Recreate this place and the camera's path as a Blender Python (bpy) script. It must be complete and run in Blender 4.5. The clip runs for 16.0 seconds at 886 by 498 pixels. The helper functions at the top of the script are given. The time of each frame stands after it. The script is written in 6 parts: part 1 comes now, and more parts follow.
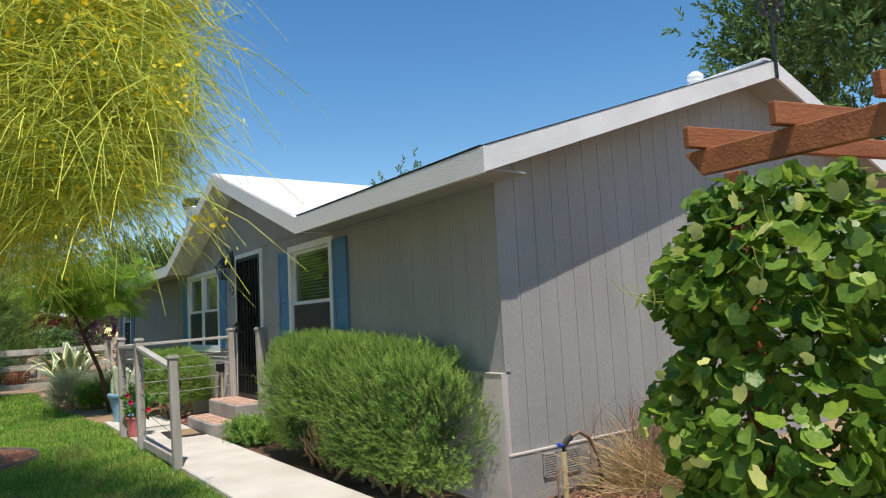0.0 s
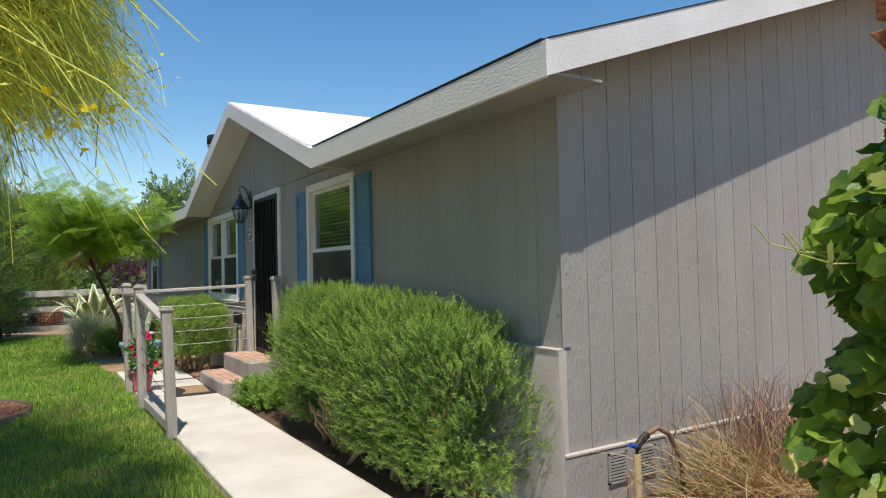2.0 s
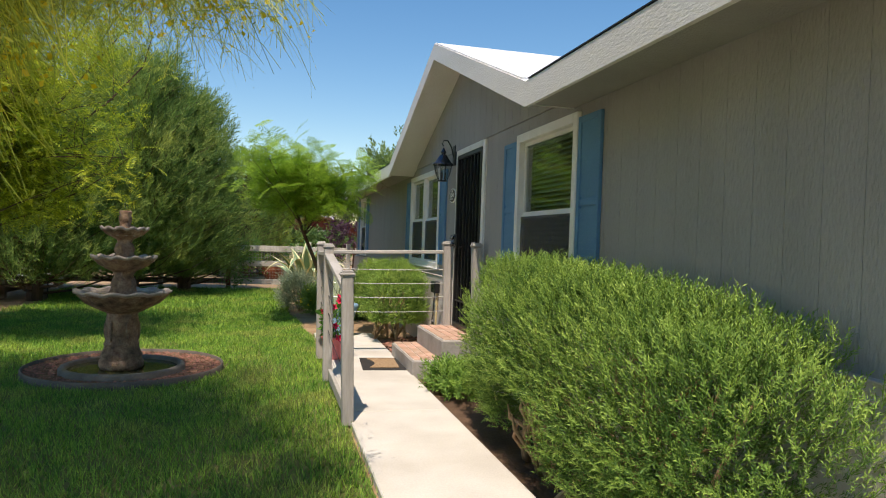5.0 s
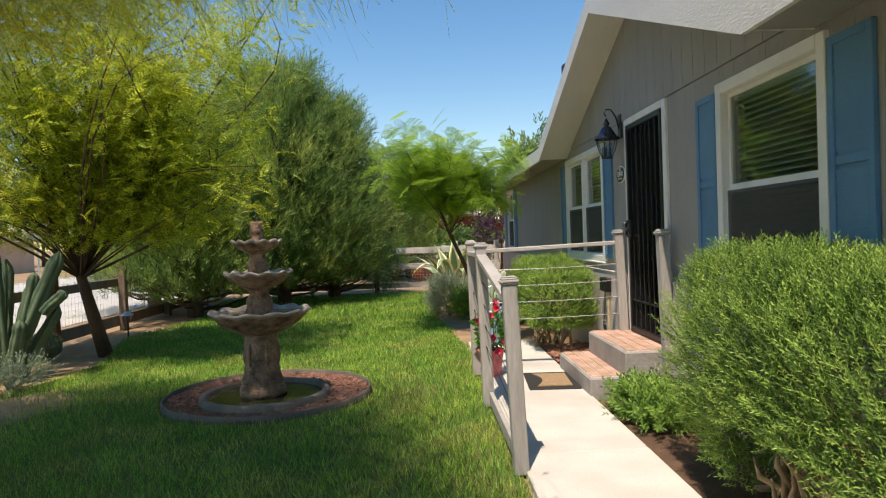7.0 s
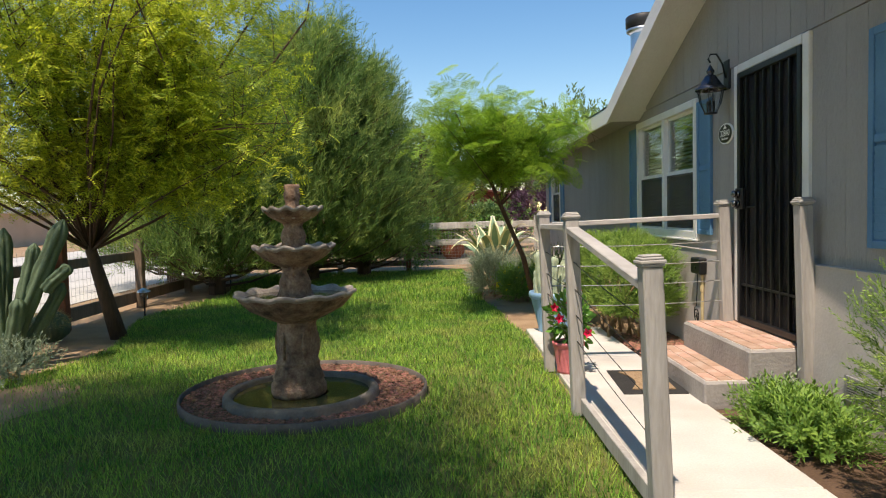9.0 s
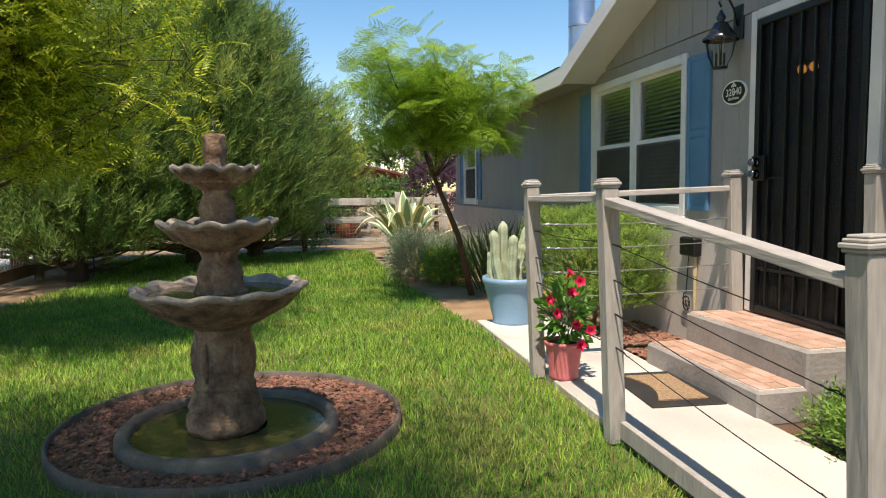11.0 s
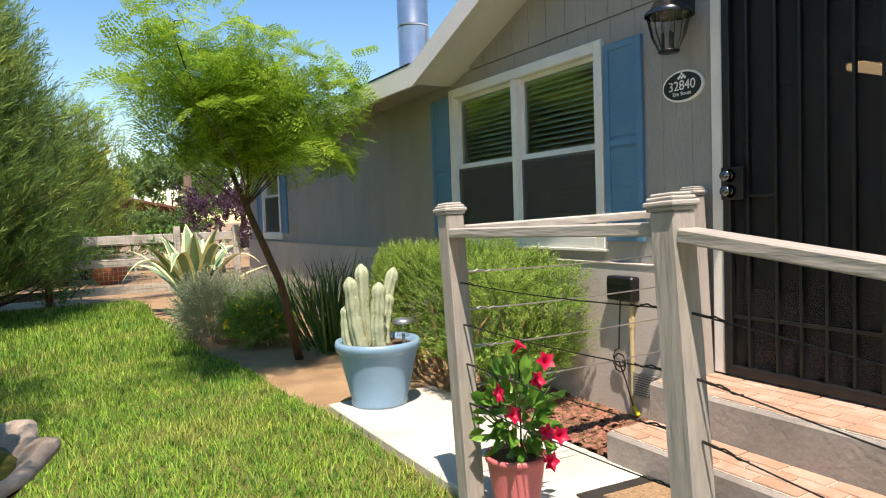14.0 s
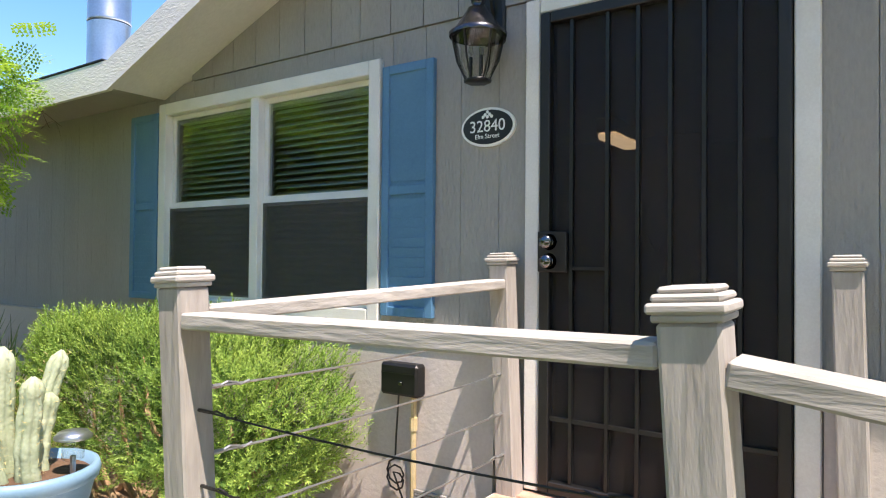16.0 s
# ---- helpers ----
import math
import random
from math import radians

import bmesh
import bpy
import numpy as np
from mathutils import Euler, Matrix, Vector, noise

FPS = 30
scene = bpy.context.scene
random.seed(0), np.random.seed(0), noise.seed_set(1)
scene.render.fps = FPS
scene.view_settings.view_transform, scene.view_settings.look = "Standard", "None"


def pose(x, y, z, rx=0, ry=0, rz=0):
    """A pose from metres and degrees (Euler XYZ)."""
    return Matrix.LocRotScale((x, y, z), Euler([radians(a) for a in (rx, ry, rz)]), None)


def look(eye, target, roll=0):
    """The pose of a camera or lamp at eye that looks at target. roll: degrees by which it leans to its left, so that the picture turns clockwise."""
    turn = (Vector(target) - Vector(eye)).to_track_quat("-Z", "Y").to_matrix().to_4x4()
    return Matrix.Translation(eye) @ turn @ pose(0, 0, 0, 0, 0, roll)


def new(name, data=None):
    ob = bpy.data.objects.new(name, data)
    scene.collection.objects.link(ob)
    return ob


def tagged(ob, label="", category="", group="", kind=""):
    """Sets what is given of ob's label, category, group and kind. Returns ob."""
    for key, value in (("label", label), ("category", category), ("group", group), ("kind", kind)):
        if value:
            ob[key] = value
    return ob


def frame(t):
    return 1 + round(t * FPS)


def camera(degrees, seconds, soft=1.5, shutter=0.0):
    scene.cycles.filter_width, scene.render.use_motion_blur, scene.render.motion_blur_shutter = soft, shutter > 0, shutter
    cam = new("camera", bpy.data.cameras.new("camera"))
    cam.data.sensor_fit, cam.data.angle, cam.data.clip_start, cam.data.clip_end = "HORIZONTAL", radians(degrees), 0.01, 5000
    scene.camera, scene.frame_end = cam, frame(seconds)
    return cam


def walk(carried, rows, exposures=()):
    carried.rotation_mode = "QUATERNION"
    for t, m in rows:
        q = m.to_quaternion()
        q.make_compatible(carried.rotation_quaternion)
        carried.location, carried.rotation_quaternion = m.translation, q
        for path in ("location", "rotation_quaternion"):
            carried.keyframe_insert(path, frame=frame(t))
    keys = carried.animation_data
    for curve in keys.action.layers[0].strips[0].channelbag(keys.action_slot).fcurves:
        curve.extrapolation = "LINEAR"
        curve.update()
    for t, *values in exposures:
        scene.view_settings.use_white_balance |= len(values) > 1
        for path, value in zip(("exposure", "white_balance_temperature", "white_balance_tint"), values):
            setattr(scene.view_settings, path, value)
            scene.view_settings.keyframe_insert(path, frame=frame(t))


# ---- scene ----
cam = camera(67.1, 16.0, soft=1.1)
PATH = [
    (0, (0.372, -0.595, 1.384), (1.529, 1.024, 1.585), -3.0),
    (0.5, (0.572, -0.306, 1.35), (1.764, 1.294, 1.493), -1.6),
    (1, (0.74, -0.025, 1.394), (1.876, 1.618, 1.489), -0.9),
    (1.5, (0.82, 0.221, 1.383), (1.95, 1.866, 1.519), -0.8),
    (2, (1.078, 0.4, 1.409), (2.131, 2.1, 1.47), -1.3),
    (2.5, (1.205, 0.566, 1.392), (2.223, 2.287, 1.404), -0.8),
    (3, (1.299, 0.814, 1.404), (2.226, 2.585, 1.463), -3.7),
    (3.5, (1.45, 1.014, 1.409), (2.377, 2.786, 1.408), -2.7),
    (4, (1.571, 1.192, 1.441), (2.257, 3.071, 1.449), -3.0),
    (4.2, (1.573, 1.299, 1.4), (2.181, 3.204, 1.42), 3.2),
    (6.3, (1.538, 2.362, 1.363), (1.807, 4.343, 1.298), -2.3),
    (6.5, (1.568, 2.481, 1.359), (1.792, 4.467, 1.284), -1.4),
    (7, (1.6, 2.852, 1.391), (1.667, 4.85, 1.349), -2.1),
    (7.5, (1.495, 3.119, 1.341), (1.42, 5.117, 1.297), -0.6),
    (8, (1.425, 3.367, 1.353), (1.372, 5.365, 1.298), -1.4),
    (8.2, (1.418, 3.484, 1.343), (1.411, 5.482, 1.277), -2.7),
    (10.3, (0.771, 4.729, 1.328), (0.841, 6.723, 1.186), 1.8),
    (10.5, (0.737, 4.868, 1.319), (0.927, 6.854, 1.187), -0.8),
    (11, (0.627, 5.219, 1.273), (1.009, 7.174, 1.094), -0.8),
    (11.5, (0.602, 5.493, 1.272), (1.06, 7.436, 1.148), 2.5),
    (12, (0.509, 5.845, 1.277), (1.305, 7.675, 1.133), -1.6),
    (12.5, (0.512, 6.152, 1.265), (1.473, 7.902, 1.14), 0.6),
    (13, (0.539, 6.49, 1.275), (1.331, 8.325, 1.193), 3.3),
    (13.5, (0.63, 6.832, 1.25), (1.391, 8.679, 1.162), 2.0),
    (14, (0.617, 7.099, 1.278), (1.615, 8.829, 1.174), -2.0),
    (14.5, (0.73, 7.442, 1.314), (1.821, 9.117, 1.226), -1.5),
    (15, (0.785, 7.742, 1.321), (2.165, 9.188, 1.257), -1.3),
    (15.5, (0.907, 7.947, 1.34), (2.471, 9.193, 1.316), -1.3),
    (16, (1.111, 8.143, 1.348), (2.757, 9.279, 1.38), 0.5),
]
walk(cam, [(t, look(eye, target, roll)) for t, eye, target, roll in PATH],
     exposures=[(0, 0.06, 6700, 10), (3.5, 0.10, 7100, 12), (7, 0.23, 7400, 15), (11, 0.36, 7300, 15), (12.5, 0.52, 7400, 16), (14.3, 0.6, 7500, 17), (15, 0.6, 7400, 14), (16, 1.0, 7000, 19)])


# ---- camera path is above; light ----
SUN = Vector((-0.17, -0.377, 1.0)).normalized()
world = bpy.data.worlds.new("sky")
scene.world = world
world.use_nodes = True
wn = world.node_tree.nodes
sky = wn.new("ShaderNodeTexSky")
sky.sky_type = "NISHITA"
sky.sun_disc = False
sky.sun_elevation = math.asin(SUN.z)
sky.sun_rotation = math.atan2(SUN.x, SUN.y)
sky.air_density, sky.dust_density, sky.ozone_density, sky.altitude = 1.15, 0.0, 2.4, 0
rich = wn.new("ShaderNodeHueSaturation")
rich.inputs["Saturation"].default_value = 1.3
world.node_tree.links.new(sky.outputs[0], rich.inputs["Color"])
world.node_tree.links.new(rich.outputs[0], wn["Background"].inputs[0])
wn["Background"].inputs[1].default_value = 0.145
sun_data = bpy.data.lights.new("sun", "SUN")
sun_data.energy, sun_data.angle, sun_data.color = 5.0, radians(0.5), (1.0, 0.95, 0.87)
sun = new("sun", sun_data)
sun.matrix_world = look(SUN * 30, (0, 0, 0))
rng = np.random.default_rng(7)


# ---- materials ----
def rgb(h):
    return tuple((int(h[i:i + 2], 16) / 255) ** 2.2 for i in (0, 2, 4)) + (1.0,)


def material(name, a, b=None, rough=0.7, scale=6.0, fine=80.0, bump=0.0, bump_scale=60.0, metal=0.0, island=0.0, leaf=0.0,
             stretch=(1, 1, 1), piece=0.0, spec=0.5, stain=None, stain_scale=1.3, stain_amount=0.5, leaf_tint=None):
    """A procedural surface: two colours mixed by coarse and fine noise, optional bump, stains, and variation by piece or island."""
    m = bpy.data.materials.new(name)
    m.use_nodes = True
    n, link = m.node_tree.nodes, m.node_tree.links.new
    out, p = n["Material Output"], n["Principled BSDF"]
    b = b or tuple(c * 0.8 for c in a[:3]) + (1.0,)
    geo = n.new("ShaderNodeNewGeometry")
    mapping = n.new("ShaderNodeMapping")
    mapping.inputs["Scale"].default_value = stretch
    link(geo.outputs["Position"], mapping.inputs["Vector"])

    def noise_node(s, detail):
        t = n.new("ShaderNodeTexNoise")
        t.inputs["Scale"].default_value, t.inputs["Detail"].default_value = s, detail
        link(mapping.outputs[0], t.inputs["Vector"])
        return t

    coarse, small = noise_node(scale, 4), noise_node(fine, 3)
    add = n.new("ShaderNodeMath")
    add.operation = "MULTIPLY_ADD"
    link(small.outputs["Fac"], add.inputs[0])
    add.inputs[1].default_value = 0.6
    link(coarse.outputs["Fac"], add.inputs[2])
    ramp = n.new("ShaderNodeMapRange")
    ramp.inputs["From Min"].default_value, ramp.inputs["From Max"].default_value = 0.55, 1.05
    link(add.outputs[0], ramp.inputs["Value"])
    mix = n.new("ShaderNodeMix")
    mix.data_type = "RGBA"
    mix.inputs["A"].default_value, mix.inputs["B"].default_value = a, b
    link(ramp.outputs[0], mix.inputs["Factor"])
    colour = mix.outputs["Result"]
    if stain:
        sn = noise_node(stain_scale, 6)
        sr = n.new("ShaderNodeMapRange")
        sr.inputs["From Min"].default_value, sr.inputs["From Max"].default_value = 0.5, 0.72
        sr.inputs["To Max"].default_value = stain_amount
        link(sn.outputs["Fac"], sr.inputs["Value"])
        sm = n.new("ShaderNodeMix")
        sm.data_type = "RGBA"
        sm.inputs["B"].default_value = stain
        link(colour, sm.inputs["A"])
        link(sr.outputs[0], sm.inputs["Factor"])
        colour = sm.outputs["Result"]
    if island or piece:
        hsv = n.new("ShaderNodeHueSaturation")
        rnd = geo.outputs["Random Per Island"] if island else n.new("ShaderNodeObjectInfo").outputs["Random"]
        vr = n.new("ShaderNodeMapRange")
        amount = island or piece
        vr.inputs["To Min"].default_value, vr.inputs["To Max"].default_value = 1 - amount, 1 + amount
        link(rnd, vr.inputs["Value"])
        link(vr.outputs[0], hsv.inputs["Value"])
        hr = n.new("ShaderNodeMapRange")
        hr.inputs["To Min"].default_value, hr.inputs["To Max"].default_value = 0.5 + 0.05 * amount, 0.5 - 0.05 * amount
        link(rnd, hr.inputs["Value"])
        link(hr.outputs[0], hsv.inputs["Hue"])
        link(colour, hsv.inputs["Color"])
        colour = hsv.outputs[0]
    link(colour, p.inputs["Base Color"])
    p.inputs["Roughness"].default_value, p.inputs["Metallic"].default_value = rough, metal
    p.inputs["Specular IOR Level"].default_value = spec
    if bump:
        bn = noise_node(bump_scale, 5)
        bp = n.new("ShaderNodeBump")
        bp.inputs["Strength"].default_value, bp.inputs["Distance"].default_value = bump, 0.01
        link(bn.outputs["Fac"], bp.inputs["Height"])
        link(bp.outputs[0], p.inputs["Normal"])
    if leaf:
        tr = n.new("ShaderNodeBsdfTranslucent")
        ms = n.new("ShaderNodeMixShader")
        ms.inputs[0].default_value = leaf
        if leaf_tint:
            tint = n.new("ShaderNodeMix")
            tint.data_type, tint.blend_type = "RGBA", "MULTIPLY"
            tint.inputs["Factor"].default_value = 1.0
            tint.inputs["B"].default_value = leaf_tint
            link(colour, tint.inputs["A"])
            link(tint.outputs["Result"], tr.inputs["Color"])
        else:
            link(colour, tr.inputs["Color"])
        link(p.outputs[0], ms.inputs[1])
        link(tr.outputs[0], ms.inputs[2])
        link(ms.outputs[0], out.inputs["Surface"])
    return m


SIDING = material("painted_siding", rgb("9d9a96"), rgb("918e8a"), 0.75, 3, 90, 0.8, 70, stretch=(1, 1, 0.35), stain=rgb("9b928b"), stain_amount=0.35)
STUCCO = material("painted_stucco", rgb("beb5ae"), rgb("b0a7a0"), 0.85, 4, 60, 0.25, 45, stain=rgb("9c938c"), stain_amount=0.4)
WHITE = material("white_trim_paint", rgb("e9e7e2"), rgb("d9d6d0"), 0.5, 5, 120, 0.12, 150, stain=rgb("c4c0b6"), stain_amount=0.3)
FASCIA = material("white_fascia_paint", rgb("e2dfdc"), rgb("d2cecb"), 0.6, 2.5, 60, 0.35, 90, stretch=(1, 0.3, 1), stain=rgb("bdb7b0"), stain_amount=0.4)
BLUE = material("blue_shutter_paint", rgb("5583a6"), rgb("4b7698"), 0.6, 4, 70, 0.2, 100, stain=rgb("6d94b0"), stain_amount=0.3)
SHINGLE = material("white_shingle", rgb("e8e8e8"), rgb("cfd0d2"), 0.9, 8, 200, 0.4, 200, piece=0.07)
BLACK = material("black_painted_steel", rgb("1b1b1c"), rgb("121213"), 0.45, 10, 120, 0.1, 150)
CONCRETE = material("pale_concrete", rgb("cdc7be"), rgb("bab3aa"), 0.9, 2.2, 70, 0.25, 90, piece=0.05, stain=rgb("a89d8c"), stain_amount=0.4)
RAILWOOD = material("weathered_grey_paint", rgb("b3aca5"), rgb("958e87"), 0.8, 6, 60, 0.8, 30, stretch=(1, 1, 0.15), stain=rgb("746e66"), stain_scale=5, stain_amount=0.45)
RAILTOP = material("weathered_rail_paint", rgb("bcb6b0"), rgb("a09a93"), 0.8, 6, 60, 0.8, 30, stretch=(0.3, 0.15, 1), stain=rgb("807a72"), stain_scale=5, stain_amount=0.45)
STEPGREY = material("grey_painted_concrete", rgb("a39c96"), rgb("8d8680"), 0.85, 4, 50, 0.45, 35, stain=rgb("6f6862"), stain_scale=3, stain_amount=0.5)
MORTAR = material("white_mortar", rgb("d8cfc6"), rgb("c2b8ad"), 0.9, 10, 90, 0.4, 100)
BRICK = material("clay_paver", rgb("c09c88"), rgb("ab8570"), 0.85, 8, 100, 0.4, 120, piece=0.16, stain=rgb("c9b3a4"), stain_scale=9, stain_amount=0.5)
SOIL = material("dry_soil", rgb("a58a6c"), rgb("8a6f54"), 0.95, 2.5, 60, 0.7, 40, stain=rgb("6b523d"), stain_scale=1.8, stain_amount=0.6)
DARKSOIL = material("dark_soil", rgb("6a5240"), rgb("4d3a2c"), 0.95, 4, 70, 0.8, 50)
TURF = material("turf_base", rgb("6a6a38"), rgb("565a2c"), 0.95, 1.2, 40, 0.6, 60, stain=rgb("8a7a4a"), stain_scale=0.9, stain_amount=0.5)
GRASS = material("grass_blades", rgb("8cb248"), rgb("588a38"), 0.6, 1.6, 14, island=0.6, leaf=0.35, stain=rgb("b8ac66"), stain_scale=1.7, stain_amount=0.5, spec=0.3)
CHIPS = material("red_bark_chips", rgb("96705a"), rgb("6f4b3b"), 0.9, 12, 90, 0.3, 90, island=0.5)
STONE = material("aged_fountain_stone", rgb("a68c72"), rgb("704e3e"), 0.8, 14, 60, 1.4, 34, stain=rgb("30231b"), stain_scale=8, stain_amount=0.85)
RIMSTONE = material("bleached_fountain_rim", rgb("b3a598"), rgb("8f8175"), 0.9, 9, 60, 0.9, 40, stain=rgb("6a5a4c"), stain_scale=8, stain_amount=0.6)
BASIN = material("basin_concrete", rgb("7e756a"), rgb("655c52"), 0.85, 8, 60, 0.6, 50, stain=rgb("4b443b"), stain_scale=5, stain_amount=0.6)
EDGING = material("dark_edging", rgb("6f655c"), rgb("544b44"), 0.8, 6, 60, 0.3, 60)
BARK = material("tree_bark", rgb("6a5444"), rgb("4a392d"), 0.95, 6, 40, 1.0, 30, stretch=(1, 1, 0.3))
TWIG = material("tan_twigs", rgb("a88d6c"), rgb("86694b"), 0.9, 10, 60, 0.4, 60, island=0.2)
ROSEMARY = material("rosemary_leaves", rgb("708e44"), rgb("4a6a30"), 0.6, 2.5, 30, island=0.4, leaf=0.28, spec=0.3)
ROSETIP = material("pale_rosemary_leaves", rgb("9eb75a"), rgb("789a46"), 0.6, 2.5, 30, island=0.3, leaf=0.3, spec=0.3)
PINE = material("pine_needles", rgb("809a4e"), rgb("52733a"), 0.6, 0.8, 12, island=0.45, leaf=0.35, stain=rgb("b0ba60"), stain_scale=1.1, stain_amount=0.75, spec=0.3)
THREAD = material("green_drooping_threads", rgb("dcd95e"), rgb("aebc4e"), 0.6, 0.9, 8, island=0.5, leaf=0.35, spec=0.3)
BLOOM = material("yellow_blossom", rgb("f2dc3c"), rgb("e6c828"), 0.6, 3, 30, island=0.15, leaf=0.4)
MESQUITE = material("yellow_green_feather_leaves", rgb("c6cc44"), rgb("8fa838"), 0.55, 0.7, 10, island=0.45, leaf=0.48, spec=0.3)
MIMOSA = material("fresh_green_feather_leaves", rgb("a0bf46"), rgb("769e38"), 0.55, 1.2, 15, island=0.28, leaf=0.45, spec=0.3)
GRAPE = material("grape_leaves", rgb("869e40"), rgb("567c30"), 0.38, 5, 40, 0.3, 60, island=0.45, leaf=0.4, spec=0.4)
GRAPEYOUNG = material("young_grape_leaves", rgb("d0cf82"), rgb("bcc068"), 0.5, 5, 40, 0.3, 60, island=0.25, leaf=0.4)
REDWOOD = material("stained_redwood", rgb("a0623a"), rgb("844a2a"), 0.7, 8, 70, 0.5, 60, stretch=(0.15, 1, 1), stain=rgb("5c2f20"), stain_scale=5, stain_amount=0.4)
OLDWOOD = material("old_fence_wood", rgb("8d7a68"), rgb("6d5b4c"), 0.9, 5, 50, 0.7, 40, stretch=(1, 1, 0.2))
WHITEWOOD = material("worn_white_fence", rgb("d8d2c8"), rgb("bdb5a8"), 0.8, 4, 60, 0.5, 50, stain=rgb("96897a"), stain_scale=4, stain_amount=0.5)
REDPOST = material("red_brown_post", rgb("8a5238"), rgb("6f3f2a"), 0.85, 5, 50, 0.6, 40, stretch=(1, 1, 0.2))
WIRE = material("galvanised_wire", rgb("b5b5b2"), rgb("9a9a98"), 0.4, 20, 90, metal=0.8)
CABLE = material("dark_cable", rgb("3a3835"), rgb("2a2927"), 0.5, 20, 90, metal=0.4)
STEEL = material("galvanised_steel", rgb("c3c7cb"), rgb("a9aeb4"), 0.3, 4, 60, metal=0.9)
POTBLUE = material("blue_glazed_plastic", rgb("7f9fb8"), rgb("7495b0"), 0.4, 5, 80, 0.05, 80)
POTPINK = material("coral_pot", rgb("d7787a"), rgb("c96a6c"), 0.5, 6, 80, 0.05, 80)
CACTUSPALE = material("pale_cactus_skin", rgb("b4bca0"), rgb("94a080"), 0.7, 6, 60, 0.4, 60)
CACTUS = material("grey_green_cactus_skin", rgb("647558"), rgb("4a5a42"), 0.7, 5, 60, 0.4, 60)
SPINE = material("straw_spines", rgb("d6c690"), rgb("bfae74"), 0.8, 10, 60)
AGAVE = material("agave_green_band", rgb("7f9a78"), rgb("66845f"), 0.5, 5, 40, 0.1, 60)
AGAVEEDGE = material("agave_cream_edge", rgb("efe7b8"), rgb("e0d8a0"), 0.5, 5, 40, 0.1, 60)
BLADE = material("dark_strap_leaves", rgb("5d7a45"), rgb("3f5c30"), 0.5, 5, 40, island=0.35, leaf=0.25)
LAVENDER = material("grey_lavender_leaves", rgb("98a488"), rgb("7c8a6e"), 0.7, 5, 40, island=0.25, leaf=0.25)
FERN = material("bright_low_leaves", rgb("88a84c"), rgb("688c3c"), 0.6, 5, 40, island=0.3, leaf=0.35)
PINKFLOWER = material("hot_pink_petals", rgb("e0204e"), rgb("c81440"), 0.5, 8, 60, island=0.15, leaf=0.3)
GLOSSLEAF = material("glossy_green_leaves", rgb("6f9f45"), rgb("4f8033"), 0.3, 6, 40, island=0.25, leaf=0.3)
STRAW = material("dry_straw", rgb("c9b184"), rgb("a68c60"), 0.9, 8, 60, island=0.3, leaf=0.2)
PLUME = material("dusky_red_grass", rgb("8a6460"), rgb("6d4a48"), 0.9, 8, 60, island=0.3, leaf=0.2)
RUBBER = material("black_rubber", rgb("35322f"), rgb("282523"), 0.8, 8, 80, 0.2, 80)
COIR = material("tan_coir", rgb("b39674"), rgb("7d634a"), 0.95, 60, 200, 0.9, 120)
PVC = material("aged_pvc_pipe", rgb("cdb98f"), rgb("b49f75"), 0.6, 8, 60)
VALVEBLUE = material("blue_valve_paint", rgb("2c55b4"), rgb("234694"), 0.4, 10, 60)
HOSE = material("brown_hose", rgb("8a6d58"), rgb("6f5544"), 0.6, 10, 60)
CHROME = material("polished_steel", rgb("77787a"), rgb("66676a"), 0.2, 10, 60, metal=1.0)
BLIND = material("white_blind", rgb("dfe0da"), rgb("d0d1cb"), 0.6, 8, 60)
INTERIOR = material("dim_room_paint", rgb("8d847a"), rgb("7d746b"), 0.9, 3, 40)
ROAD = material("pale_road", rgb("bdb8b0"), rgb("aaa59d"), 0.9, 0.5, 20, 0.2, 30)
CREAMWALL = material("beige_house_paint", rgb("cdb9a6"), rgb("bda996"), 0.8, 1, 20)
REDWALL = material("dark_red_house_boards", rgb("6e3a2c"), rgb("583024"), 0.8, 2, 20, stretch=(0.2, 0.2, 4))
REDROOF = material("brown_roof", rgb("7d5145"), rgb("6b4439"), 0.9, 2, 20)
FARLEAF = material("distant_foliage", rgb("6f8a4a"), rgb("4f6b38"), 0.7, 0.4, 5, island=0.35, leaf=0.25)
PLUMLEAF = material("purple_foliage", rgb("64485a"), rgb("4c3844"), 0.7, 0.4, 5, island=0.3, leaf=0.25)
CARPAINT = material("teal_car_paint", rgb("3f8a80"), rgb("357a70"), 0.3, 5, 60)
SIGNBLACK = material("black_enamel", rgb("111111"), rgb("181818"), 0.3, 8, 80)
SIGNWHITE = material("white_enamel", rgb("f0f0ee"), rgb("e4e4e2"), 0.4, 8, 80)
YELLOWTAPE = material("yellow_plastic", rgb("e0c832"), rgb("d0b828"), 0.5, 8, 80)
PEWTER = material("dark_polished_metal", rgb("5a5a60"), rgb("47474c"), 0.25, 10, 80, metal=0.9)
WEATHERBLACK = material("black_wrought_iron", rgb("20222a"), rgb("181a20"), 0.5, 8, 80)


